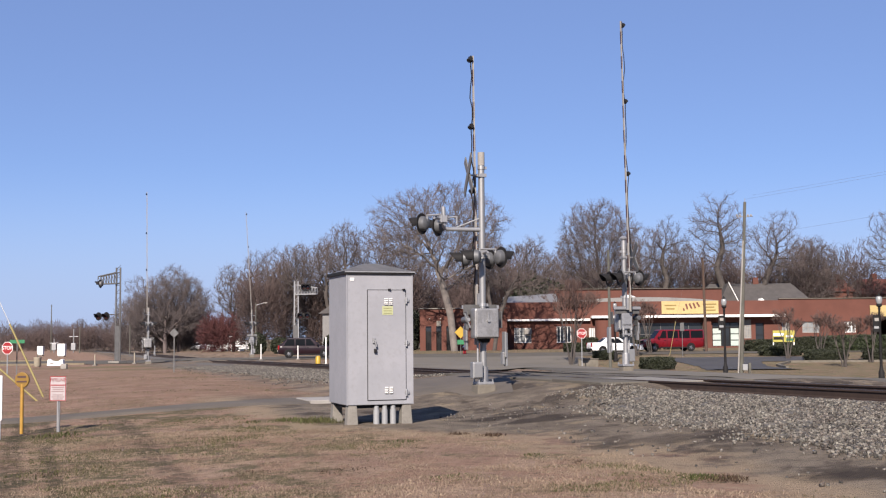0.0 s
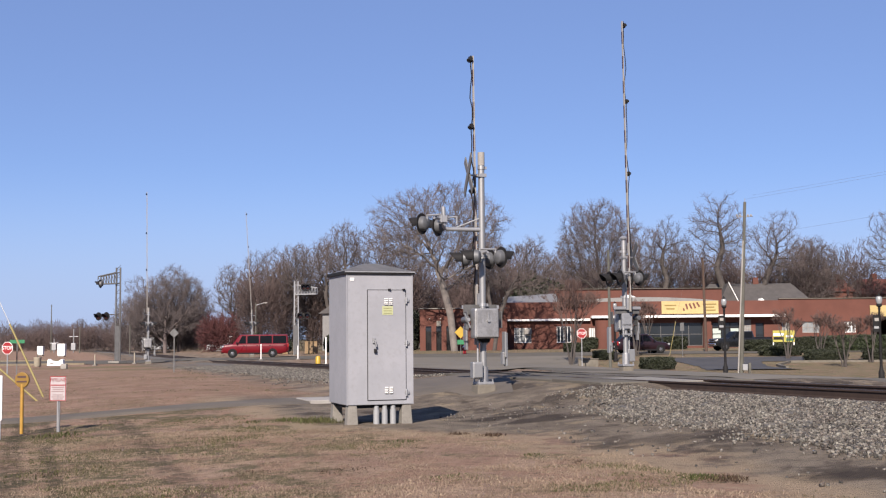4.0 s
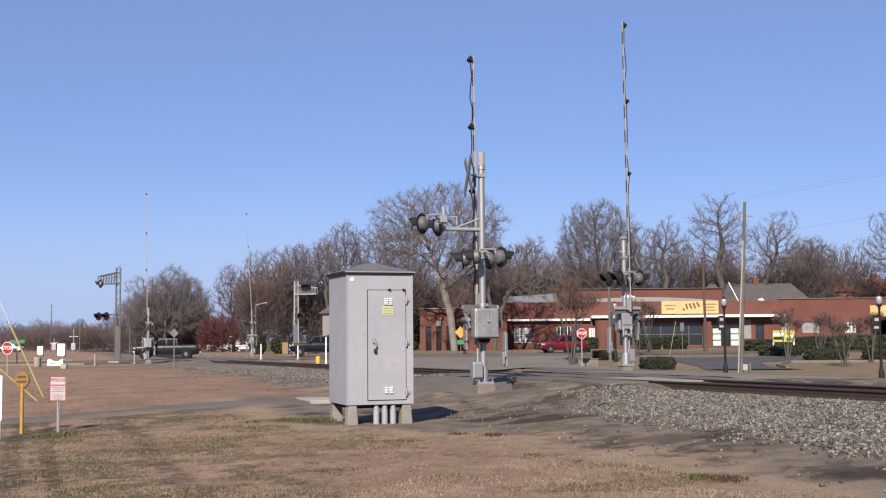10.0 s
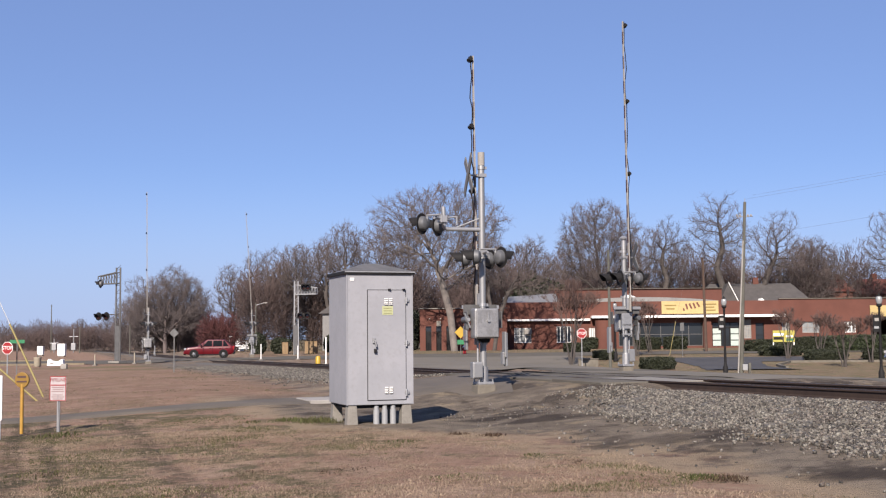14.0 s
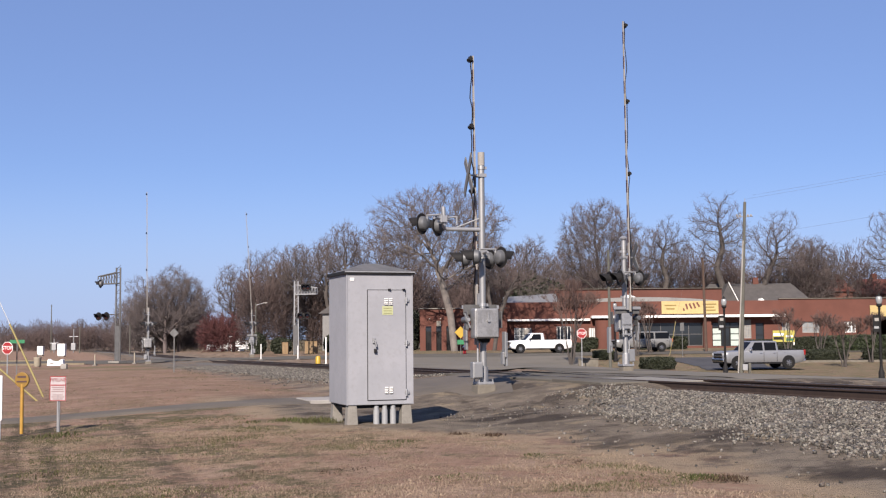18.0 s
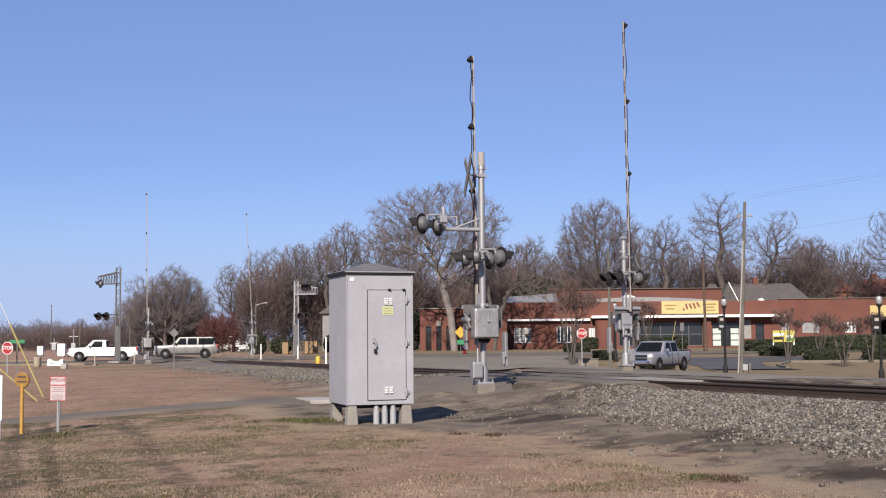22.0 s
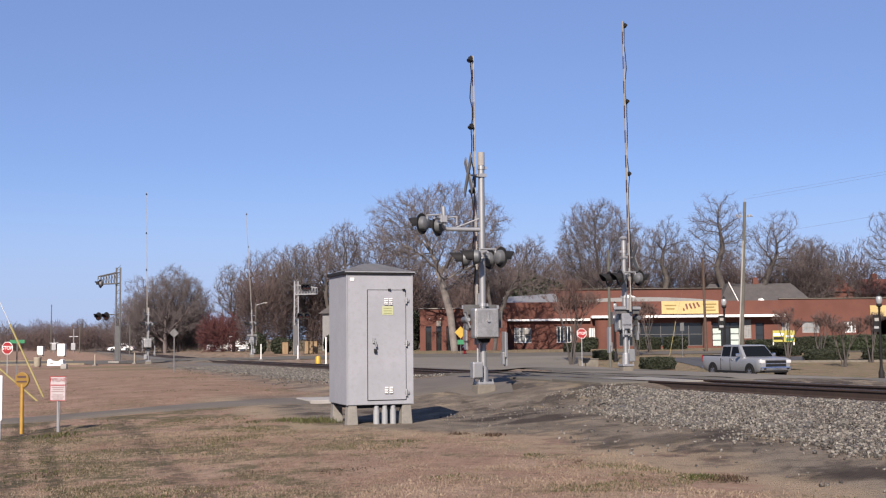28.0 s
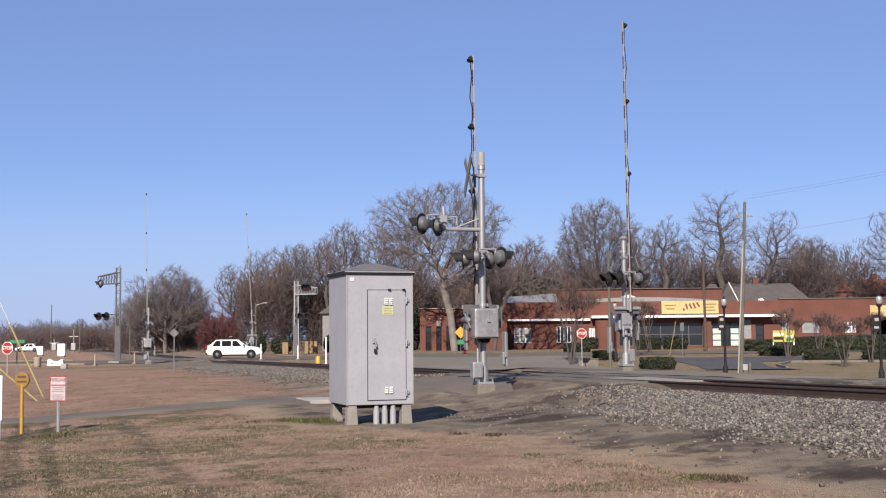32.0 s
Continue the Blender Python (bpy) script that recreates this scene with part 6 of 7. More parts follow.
def brush(name, label, x0, x1, y0, y1, top, count, material, seed, wide=2.2, low=0.62):
    """A thicket of leafless growth: rounded upright clumps, each of many thin twigs that spread from its stems."""
    r = np.random.default_rng(seed)
    n = max(3, int((x1 - x0) * 2.1 / wide))
    bx, by = np.linspace(x0, x1, n) + r.uniform(-0.6, 0.6, n) * wide, r.uniform(y0, y1, n)
    bh, bw = top * r.uniform(low, 1.0, n), wide * r.uniform(0.7, 1.35, n)
    k = r.integers(0, n, count)
    d = r.normal(size=(count, 3))
    d /= np.linalg.norm(d, axis=1)[:, None]
    f = r.uniform(0.1, 1, count) ** 0.5
    p = np.stack([bx[k] + d[:, 0] * bw[k] * f, by[k] + d[:, 1] * bw[k] * f, bh[k] * (0.5 + 0.5 * d[:, 2] * f)], -1)
    way = np.stack([d[:, 0] * 0.7, d[:, 1] * 0.7, 0.45 + 0.5 * d[:, 2]], -1) + r.normal(0, 0.38, (count, 3))
    way /= np.linalg.norm(way, axis=1)[:, None]
    ln = r.uniform(0.3, 1.25, count)[:, None]
    p[:, 2] = np.maximum(p[:, 2], 0.1) + ground_z(p[:, 0], p[:, 1])
    w = r.uniform(0.020, 0.048, count)
    a = np.concatenate([p, p + way * ln, w[:, None], w[:, None] * 0.4, np.zeros((count, 1))], 1)
    v, f = tube_arrays(a, 3)
    ob = new(name, mesh_np(name, v, f, material))
    return tagged(ob, label, "woods", kind="stuff")


brush("thicket", "brown leafless thicket behind the stores", 9, 62, 186, 204, 16.5, 69000, M_BRUSH, 1, 2.8, 0.7)
brush("thicket", "brown leafless thicket behind the annex", 57, 96, 186, 204, 17.0, 39000, M_BRUSH, 12, 3.0, 0.7)
brush("thicket", "brown leafless thicket along the street", -28, -4, 160, 176, 12.0, 34000, M_BRUSH, 2, 2.0, 0.7)
brush("thicket", "dark brown thicket behind the track", -95, -48, 250, 270, 6.4, 27000, M_BRUSH, 3, 2.6, 0.5)
brush("thicket", "dense brown leafless thicket beyond the crossing", -52, -40, 194, 202, 10.5, 18000, M_TWIGMAUVE, 8, 2.6)
brush("thicket", "reddish leafless shrubs by the house", -33.2, -29.8, 164, 166, 5.4, 3200, M_TWIGRED, 4, 1.4, 0.7)
brush("thicket", "distant woods along the horizon, colour greyed for haze", -170, -60, 330, 350, 8.6, 48000, M_BRUSHFAR, 5, 4.0, 0.55)
brush("thicket", "tall brown woods behind the brick shop", -8, 24, 184, 198, 15.0, 30000, M_BRUSH, 9, 2.6, 0.7)
brush("thicket", "brown thicket beside the brick shop", -4, 17, 167, 180, 11.5, 26000, M_BRUSH, 6, 2.2, 0.7)


M_INNER = mat("dense_dark_growth", (0.0132, 0.0165, 0.00829), (0.0199, 0.0216, 0.0116), 6.0, 0.95)


def foliage(name, label, cat, x, y, size, count, material, leaf=0.12, group="", turn=0.0, round_=0.5, z=None, kind=""):
    """A dense shrub of many small leaves over a rounded form with an uneven surface."""
    r = np.random.default_rng(int(abs(x * 13 + y * 7)) + count)
    d = r.normal(size=(count, 3))
    d /= np.linalg.norm(d, axis=1)[:, None]
    box = d / np.abs(d).max(1)[:, None]
    p = (d * round_ + box * (1 - round_)) * (1 + 0.09 * np.sin(d[:, :1] * 9 + 2) * np.sin(d[:, 1:2] * 7 + d[:, 2:] * 8)) * r.uniform(0.88, 1.03, count)[:, None]
    p = p * np.array(size) / 2
    a, b = r.normal(size=(count, 3)), r.normal(size=(count, 3))
    a /= np.linalg.norm(a, axis=1)[:, None]
    b -= a * (a * b).sum(1)[:, None]
    b /= np.linalg.norm(b, axis=1)[:, None]
    s = leaf * r.uniform(0.6, 1.3, count)[:, None]
    v = np.stack([p - a * s, p + b * s * 0.5, p + a * s, p - b * s * 0.5], 1)
    zz = (gz(x, y) if z is None else z) + size[2] / 2
    t = thing(name, label, cat, pose(x, y, zz, 0, 0, turn), group)
    o = new("leaves", mesh_np("leaves", v.reshape(-1, 3), np.arange(count * 4).reshape(-1, 4), material))
    o.parent = t
    g = Geo()
    g.lathe([(0.05, -0.5), (0.34, -0.48), (0.41, -0.2), (0.41, 0.25), (0.3, 0.4), (0.04, 0.43)], Matrix.Diagonal((*size, 1)), 10)
    part("inner_growth", g, M_INNER, t)
    return t


HG = "clipped hedges by the driveway"
for x, y, s, mt in (
        (14.9, 83.2, (2.4, 1.3, 0.85), M_LEAF), (30.1, 94.0, (3.3, 1.4, 0.95), M_LEAF), (34.9, 94.0, (3.6, 1.4, 0.95), M_LEAF), (31.7, 113, (6.2, 1.3, 1.15), M_LEAF), (29.0, 102.6, (3.6, 1.2, 0.85), M_LEAF),
        (39.5, 112, (8.0, 1.8, 1.5), M_LEAFBRIGHT), (34.0, 110, (3.4, 1.5, 1.4), M_LEAF), (21.9, 128, (2.8, 1.5, 1.3), M_LEAF), (24.9, 128, (2.5, 1.5, 1.35), M_LEAF),
        (13.2, 98.5, (1.75, 1.2, 0.75), M_LEAF), (17.4, 139.2, (2.6, 1.3, 1.3), M_LEAF), (13.2, 118, (2.6, 1.3, 0.9), M_LEAF)):
    foliage("hedge", "clipped dark green evergreen hedge on the verge", "hedge", x, y, s, int(2600 + 1600 * s[0]), mt, 0.055 if y < 100 else 0.08, HG, 0, 0.28)


# ---- poles and lamps ----
def utility_pole(x, y, h, lean, label, material, r=0.16):
    p = thing("utility_pole", label, "utility pole", pose(x, y, gz(x, y)))
    part("pole", Geo().tube([(0, 0, -0.5), (lean * 0.5, 0, h / 2), (lean, 0, h)], [r, r * 0.85, r * 0.68], 12), material, p, smooth=True)
    return p


up = utility_pole(17.42, 70, 10.3, 0.5, "weathered grey wooden utility pole with meter box", M_WOOD, 0.128)
part("insulator_arm", Geo().tube([(0.0, 0, 9.4), (0.95, 0, 9.45)], 0.03, 6), M_GALV, up)
for x in (0.02, 0.2, 0.66, 0.84):
    part("insulator", Geo().lathe([(0.03, 0), (0.06, 0.03), (0.06, 0.1), (0.02, 0.14)], pose(x, 0, 9.43), 10), M_PALE, up)
part("riser_pipe", Geo().tube([(-0.2, -0.1, -0.2), (0.3, -0.1, 8.0)], 0.045, 8), M_PALE, up, "pale riser conduit")
mb = part("meter_box", Geo().box((0.2, -0.2, 0.55), (0.28, 0.18, 0.35)), M_PVC, up, bevel=0.02)
part("meter_post", Geo().box((0.5, -0.1, 0.3), (0.14, 0.14, 1.0)), M_WOOD, up, bevel=0.01)
part("pole_tip", Geo().tube([(0.5, 0, 10.25), (0.5, 0, 10.5)], 0.02, 6), M_GALV, up)

up2 = utility_pole(24.9, 113, 9.0, -0.15, "brown wooden pole before the store", M_WOODRED, 0.15)


def street_lamp(x, y, h, banner):
    s = thing("street_lamp", "black ornamental street lamp with a glass globe", "street lamp", pose(x, y, gz(x, y)), "ornamental street lamps")
    part("base", Geo().lathe([(0.22, 0), (0.22, 0.12), (0.15, 0.2), (0.15, 0.62), (0.10, 0.72), (0.075, 0.9)], None, 12), M_BLACK, s, smooth=True)
    part("post", Geo().lathe([(0.075, 0.9), (0.055, h - 0.75), (0.08, h - 0.7), (0.05, h - 0.62)], None, 12), M_BLACK, s, smooth=True)
    part("lamp_holder", Geo().lathe([(0.05, h - 0.65), (0.15, h - 0.55), (0.13, h - 0.45)], None, 12), M_BLACK, s, smooth=True)
    part("globe", Geo().lathe([(0.11, h - 0.46), (0.16, h - 0.32), (0.15, h - 0.15), (0.09, h - 0.06)], None, 16), plain("milky_globe", (0.20, 0.205, 0.205), 0.25), s, "milky glass globe", smooth=True)
    part("finial", Geo().lathe([(0.12, h - 0.08), (0.06, h), (0.015, h + 0.08)], None, 10), M_BLACK, s, smooth=True)
    if banner:
        b = part("banner", Geo().box((-0.14, 0, h - 1.45), (0.4, 0.03, 0.85)), M_BLACK, s, "dark banner with pale marks")
        part("banner_mark", Geo().box((-0.14, -0.02, h - 1.25), (0.24, 0.01, 0.16)), M_PALE, b)
        part("banner_mark", Geo().box((-0.14, -0.02, h - 1.65), (0.3, 0.01, 0.12)), M_PVC, b)
    return s


street_lamp(16.05, 68, 4.6, True)
street_lamp(22.0, 60, 4.5, True)
street_lamp(13.82, 95.8, 4.75, False)


# ---- small multi-stemmed trees on the verges ----
def crepe_myrtle(x, y, h, seed, bark=None, label="small bare multi-stemmed tree with pale trunks"):
    r = random.Random(seed)
    t = thing("small_tree", label, "tree", pose(x, y, gz(x, y) - 0.05), "small bare verge trees")
    segs, twigs = [], []

    def shoot(p, d, ln, rad, lv):
        q = p
        for i in range(3):
            d = (d + Vector((r.uniform(-1, 1), r.uniform(-1, 1), r.uniform(-0.2, 0.6))) * 0.14).normalized()
            q2 = q + d * ln / 3
            (segs if lv < 2 else twigs).append((*q, *q2, rad * (1 - 0.15 * i), rad * (0.85 - 0.15 * i), lv))
            q = q2
        if lv < 4:
            for _ in range((3, 4, 5, 5)[lv]):
                nd = (d + Vector((r.uniform(-1, 1), r.uniform(-1, 1), r.uniform(-0.2, 0.5))) * (0.55 if lv else 0.24)).normalized()
                shoot(q, nd, ln * r.uniform(0.5, 0.75), rad * 0.5, lv + 1)

    for k in range(4):
        a = k * 1.57 + r.uniform(-0.4, 0.4)
        shoot(Vector((0.1 * math.cos(a), 0.1 * math.sin(a), 0)), Vector((0.10 * math.cos(a), 0.10 * math.sin(a), 1)).normalized(), h * 0.42, 0.065, 0)
    for nm, a, n, mt in (("trunk", segs, 6, bark or M_BARKPALE), ("crown", twigs, 3, M_TWIGS2)):
        a = np.array(a)
        a[:, 6:8] = np.maximum(a[:, 6:8], 0.009)
        v, f = tube_arrays(a, n)
        o = new(nm, mesh_np(nm, v, f, mt, True))
        o.parent = t
    return t


M_TWIGS2 = mat("russet_twigs", (0.0952, 0.058, 0.0479), (0.0706, 0.0428, 0.0363), 0.6, 0.95, fine=4)
for x, y, h, sd in ((28.0, 97, 3.6, 1), (29.9, 95, 3.6, 2), (28.7, 85.5, 3.3, 3), (18.7, 108, 4.6, 4), (9.75, 91.5, 6.0, 5), (10.1, 94, 5.0, 6), (33.0, 92, 3.6, 7), (16.8, 104, 4.2, 8)):
    crepe_myrtle(x, y, h, sd, M_BARK)

# small evergreen trees among the bare ones
for x, y, s in ((0.0, 146 - 3, (2.6, 2.5, 5.0)), (-17.5, 128, (2.2, 2.0, 1.7)), (-20.0, 128, (1.8, 1.6, 2.2)), (-12.0, 128, (1.8, 1.6, 1.9))):
    foliage("evergreen_shrub", "dark green evergreen shrub among bare trees", "shrub", x - 4 if s[2] > 4 else x, y, s, 1500, M_LEAF, 0.16, "evergreen shrubs", 0, 0.85)
for x, y, s in ((13.6, 166.8, (9, 4.0, 9.6)),):
    foliage("evergreen_tree", "dark evergreen tree among bare woods", "tree", x, y, s, 5000, M_LEAF, 0.3, "evergreen trees", 0, 0.9)


# ---- vehicles ----
def paint(name, c, metal=0.0, rough=0.3):
    m = mat(name, c, tuple(k * 0.93 for k in c), 1.2, rough, metal, fine=8, c3=tuple(k * 0.9 for k in c), alpha_mix=0.2)
    m.node_tree.nodes["Principled BSDF"].inputs["Coat Weight"].default_value = 0.12
    m.node_tree.nodes["Principled BSDF"].inputs["Coat Roughness"].default_value = 0.08
    m.node_tree.nodes["Principled BSDF"].inputs["Specular IOR Level"].default_value = 0.3
    return m


M_HEAD = plain("headlamp_glass", (0.28, 0.29, 0.30), 0.12, 0.2, 0.8)
M_HEADON = plain("lit_headlamp", (0.35, 0.35, 0.35), 0.2, 0.0, 0.5, ((1.0, 0.97, 0.9), 0.08))
M_TAIL = plain("tail_lamp", (0.20, 0.008, 0.008), 0.2, 0.0, 0.6)
M_AUTOGLASS = plain("tinted_auto_glass", (0.006, 0.007, 0.009), 0.25, 0.0, 0.0)
M_AUTOGLASS.node_tree.nodes["Principled BSDF"].inputs["Specular IOR Level"].default_value = 0.03
M_TRIM = plain("black_plastic_trim", (0.011, 0.011, 0.012), 0.7, 0.0, 0.0)
M_TRIM.node_tree.nodes["Principled BSDF"].inputs["Specular IOR Level"].default_value = 0.12
M_RIM = plain("alloy_rim", (0.2, 0.2, 0.21), 0.35, 0.8)


def vehicle(name, label, category, colour, L, W, top, cabin, roof, wheel_x, wheel_r, cuts, belt, bed=None, lit=False, group="vehicles on the street", chrome=False, floor_z=0.34, waist=0.80, grille=(0.46, 0.24), arch=1.12):
    """A road vehicle that faces +x. top: (metres behind the nose, height) of the lower body; cabin: x of the
    windscreen's foot and head, of the rear screen's head and foot; cuts: side windows (x0, x1, slants)."""
    v = thing(name, label, category, None, group)
    half, c = W / 2, L / 2
    n, ring = 36, 14
    g = Geo()

    def section(x):
        d = c - x
        zt = float(np.interp(d, [p[0] for p in top], [p[1] for p in top]))
        end = min(1.0, (min(d, L - d) + 0.02) / 0.32)
        w = half * (0.86 + 0.14 * math.sin(end * math.pi / 2))
        b = floor_z + 0.14 * max(0.0, 1 - min(d, L - d) / 0.7)
        return [(w * 0.90, b), (w * 0.975, b + 0.09), (w * 0.995, b + (zt - b) * 0.45), (w, b + (zt - b) * 0.68), (w * 0.975, zt - 0.10), (w * 0.93, zt - 0.025), (w * 0.80, zt)]

    stations = sorted({*np.linspace(c, -c, n).round(3), *[round(c - p[0], 3) for p in top], round(c - 0.06, 3), round(-c + 0.06, 3)}, reverse=True)
    for x in stations:
        one = section(x)
        g.v += [(x, y, z) for y, z in one] + [(x, -y, z) for y, z in reversed(one)]
    n = len(stations)
    for i in range(n - 1):
        g.f += [(i * ring + j, i * ring + (j + 1) % ring, (i + 1) * ring + (j + 1) % ring, (i + 1) * ring + j) for j in range(ring)]
    g.f += [tuple(range(ring)), tuple((n - 1) * ring + j for j in reversed(range(ring)))]
    body = part("body", g, colour, v, smooth=True)
    body.data.set_sharp_from_angle(angle=radians(38))

    # cabin
    xfb, xft, xrt, xrb = cabin
    wb, wt = half * 0.945, half * waist
    zb = belt - 0.04

    def level(f):
        return (xfb + (xft - xfb) * f, xrb + (xrt - xrb) * f, wb + (wt - wb) * f ** 1.25, zb + (roof - zb) * f)

    g = Geo()
    rings_ = [level(f) for f in (0.0, 0.3, 0.6, 0.9, 0.965)]
    rings_.append((xft - 0.10, xrt + 0.08, wt * 0.90, roof))
    for xf, xr, w, z in rings_:
        k = 0.10
        g.v += [(xf, w - k, z), (xf - k, w, z), (xr + k, w, z), (xr, w - k, z), (xr, -w + k, z), (xr + k, -w, z), (xf - k, -w, z), (xf, -w + k, z)]
    for i in range(len(rings_) - 1):
        g.f += [(i * 8 + j, i * 8 + (j + 1) % 8, (i + 1) * 8 + (j + 1) % 8, (i + 1) * 8 + j) for j in range(8)]
    g.f.append(tuple((len(rings_) - 1) * 8 + j for j in range(8)))
    cab = part("cabin", g, colour, v, smooth=True)
    cab.data.set_sharp_from_angle(angle=radians(32))

    for s in (1, -1):
        for x0, x1, slant0, slant1 in cuts:
            g, m = Geo(), 5
            for k in range(m + 1):
                f = 0.10 + 0.76 * k / m
                _, _, w, z = level(f)
                t = k / m
                g.v += [(x0 - slant0 * t, s * (w + 0.008), z), (x1 + slant1 * t, s * (w + 0.008), z)]
            g.f = [(2 * k, 2 * k + 1, 2 * k + 3, 2 * k + 2) for k in range(m)]
            part("side_window", g, M_AUTOGLASS, v, "tinted side window")
            part("door_handle", Geo().box((x1 + 0.16, s * (half + 0.008), belt - 0.15), (0.17, 0.03, 0.035)), M_CHROME if lit else M_TRIM, v, bevel=0.006)
            part("door_seam", Geo().box((x1 - 0.04, s * half * 0.985, (belt + floor_z) / 2 + 0.03), (0.014, 0.06, belt - floor_z - 0.22)), M_TRIM, v)
        part("mirror", Geo().box((xfb - 0.42, s * (half + 0.12), belt + 0.12), (0.11, 0.22, 0.18)), M_CHROME if lit else M_TRIM, v, bevel=0.03)
        part("sill", Geo().box((0, s * half * 0.95, floor_z + 0.04), (L * 0.5, 0.10, 0.12)), M_TRIM, v, bevel=0.01)
        for wx in wheel_x:
            # dark disc on the uncut body side imitates shade inside the wheel well
            part("wheel_well_shade", Geo().lathe([(0.05, -0.02), (wheel_r * arch, -0.02), (wheel_r * arch, 0.004), (0.05, 0.006)], pose(wx, s * half * 1.0, wheel_r * 1.08, -90 * s, 0, 0), 26), M_TRIM, v, "dark disc standing in for the shaded wheel well")
        part("headlamp", Geo().box((c - 0.10, s * half * 0.80, belt - 0.22), (0.22, half * 0.30, 0.17)), M_HEADON if lit else M_HEAD, v, "clear headlamp", bevel=0.035)
        part("tail_lamp", Geo().box((-c + 0.06, s * half * 0.86, belt - 0.12), (0.14, half * 0.16, 0.36)), M_TAIL, v, "red tail lamp", bevel=0.02)
    for nm, front in (("windscreen", True), ("rear_window", False)):
        g, m = Geo(), 4
        for k in range(m + 1):
            f = 0.10 + 0.80 * k / m
            xf, xr, w, z = level(f)
            x = xf + 0.008 if front else xr - 0.008
            g.v += [(x, w - 0.11, z), (x, -w + 0.11, z)]
        g.f = [(2 * k, 2 * k + 1, 2 * k + 3, 2 * k + 2) for k in range(m)]
        part(nm, g, M_AUTOGLASS, v, "tinted glass screen")
    gw_, gh = grille
    part("grille", Geo().box((c + 0.0, 0, belt - 0.16 - gh / 2), (0.06, W * gw_, gh)), M_TRIM, v, "black grille", bevel=0.02)
    if chrome:
        for z in (belt - 0.15, belt - 0.16 - gh / 2, belt - 0.17 - gh):
            part("grille_bar", Geo().box((c + 0.03, 0, z), (0.03, W * gw_, 0.05)), M_CHROME, v, bevel=0.012)
    part("front_bumper", Geo().box((c - 0.05, 0, floor_z + 0.24), (0.22, W * 0.9, 0.22)), M_CHROME if bed else colour, v, bevel=0.05)
    part("lower_intake", Geo().box((c - 0.02, 0, floor_z + 0.10), (0.16, W * 0.72, 0.12)), M_TRIM, v, bevel=0.02)
    for s in (1, -1):
        part("fog_lamp", Geo().box((c + 0.05, s * half * 0.7, floor_z + 0.24), (0.04, 0.16, 0.08)), M_TRIM, v, bevel=0.01)
    part("rear_bumper", Geo().box((-c + 0.04, 0, floor_z + 0.2), (0.2, W * 0.9, 0.2)), M_CHROME if bed else M_TRIM, v, bevel=0.05)
    part("number_plate", Geo().box((-c - 0.03, 0, belt - 0.42), (0.05, 0.32, 0.16)), M_PALE, v)
    if bed:
        x0, x1 = bed
        zt = section((x0 + x1) / 2)[6][1]
        part("bed_floor", Geo().box(((x0 + x1) / 2, 0, zt + 0.008), (x0 - x1 - 0.12, W * 0.80, 0.02)), M_TRIM, v, "black bed liner")
        for s in (1, -1):
            part("bed_rail", Geo().box(((x0 + x1) / 2, s * half * 0.88, zt + 0.02), (x0 - x1, 0.09, 0.05)), M_TRIM, v, bevel=0.015)
        part("tailgate", Geo().box((-c + 0.02, 0, zt - 0.22), (0.07, W * 0.78, 0.50)), colour, v, bevel=0.02)
    wheels = []
    for wx in wheel_x:
        for s in (1, -1):
            w = part("wheel", Geo().lathe([(wheel_r * 0.62, -0.11), (wheel_r * 0.93, -0.12), (wheel_r, -0.08), (wheel_r, 0.08), (wheel_r * 0.93, 0.12), (wheel_r * 0.62, 0.11)], pose(0, 0, 0, 90, 0, 0), 22), M_RUBBER, v, "black tyre with alloy rim", smooth=True, m=pose(wx, s * (half - 0.10), wheel_r))
            rim = Geo().lathe([(0.03, s * -0.125), (0.08, s * -0.128), (wheel_r * 0.50, s * -0.105), (wheel_r * 0.54, s * -0.118), (wheel_r * 0.54, s * -0.09)], pose(0, 0, 0, 90, 0, 0), 20)
            part("rim", rim, M_RIM, w, smooth=True)
            for k in range(5):
                a = 2 * math.pi * k / 5
                part("rim_slot", Geo().box((math.cos(a) * wheel_r * 0.38, s * 0.118, math.sin(a) * wheel_r * 0.38), (wheel_r * 0.2, 0.012, wheel_r * 0.2), Matrix.Rotation(-a, 3, "Y")), M_TRIM, w)
            wheels.append((w, pose(wx, s * (half - 0.10), wheel_r), wheel_r))
    return v, wheels


def pickup(label, colour, L=5.85, h=1.86, lit=False, cap=False, crew=True, group="vehicles on the street", name="pickup_truck"):
    c = L / 2
    top = [(0, 1.02), (0.07, 1.14), (0.35, 1.18), (1.50, 1.23), (1.9, 1.22), (L - 0.05, 1.26), (L, 1.22)]
    x1 = -c + 0.20 if cap else c - (3.95 if crew else 3.30)
    cabin = (c - 1.42, c - 2.12, x1 + (0.25 if cap else 0.10), x1)
    cuts = [(c - 1.88, c - 2.78, 0.36, 0.0), (c - 2.90, c - 3.72, 0.0, 0.0)] if crew else [(c - 1.88, c - 2.95, 0.36, 0.0)]
    if cap:
        cuts.append((c - 3.86, -c + 0.42, 0, -0.08))
    return vehicle(name, label, "pickup truck" if not cap else "suv", colour, L, 2.02, top, cabin, h, [c - 0.95, c - 0.95 - L * 0.622], 0.41, cuts, 1.20, None if cap else (x1 - 0.06, -c + 0.05), lit, group, True, 0.36, 0.80, (0.62, 0.34), 1.12)


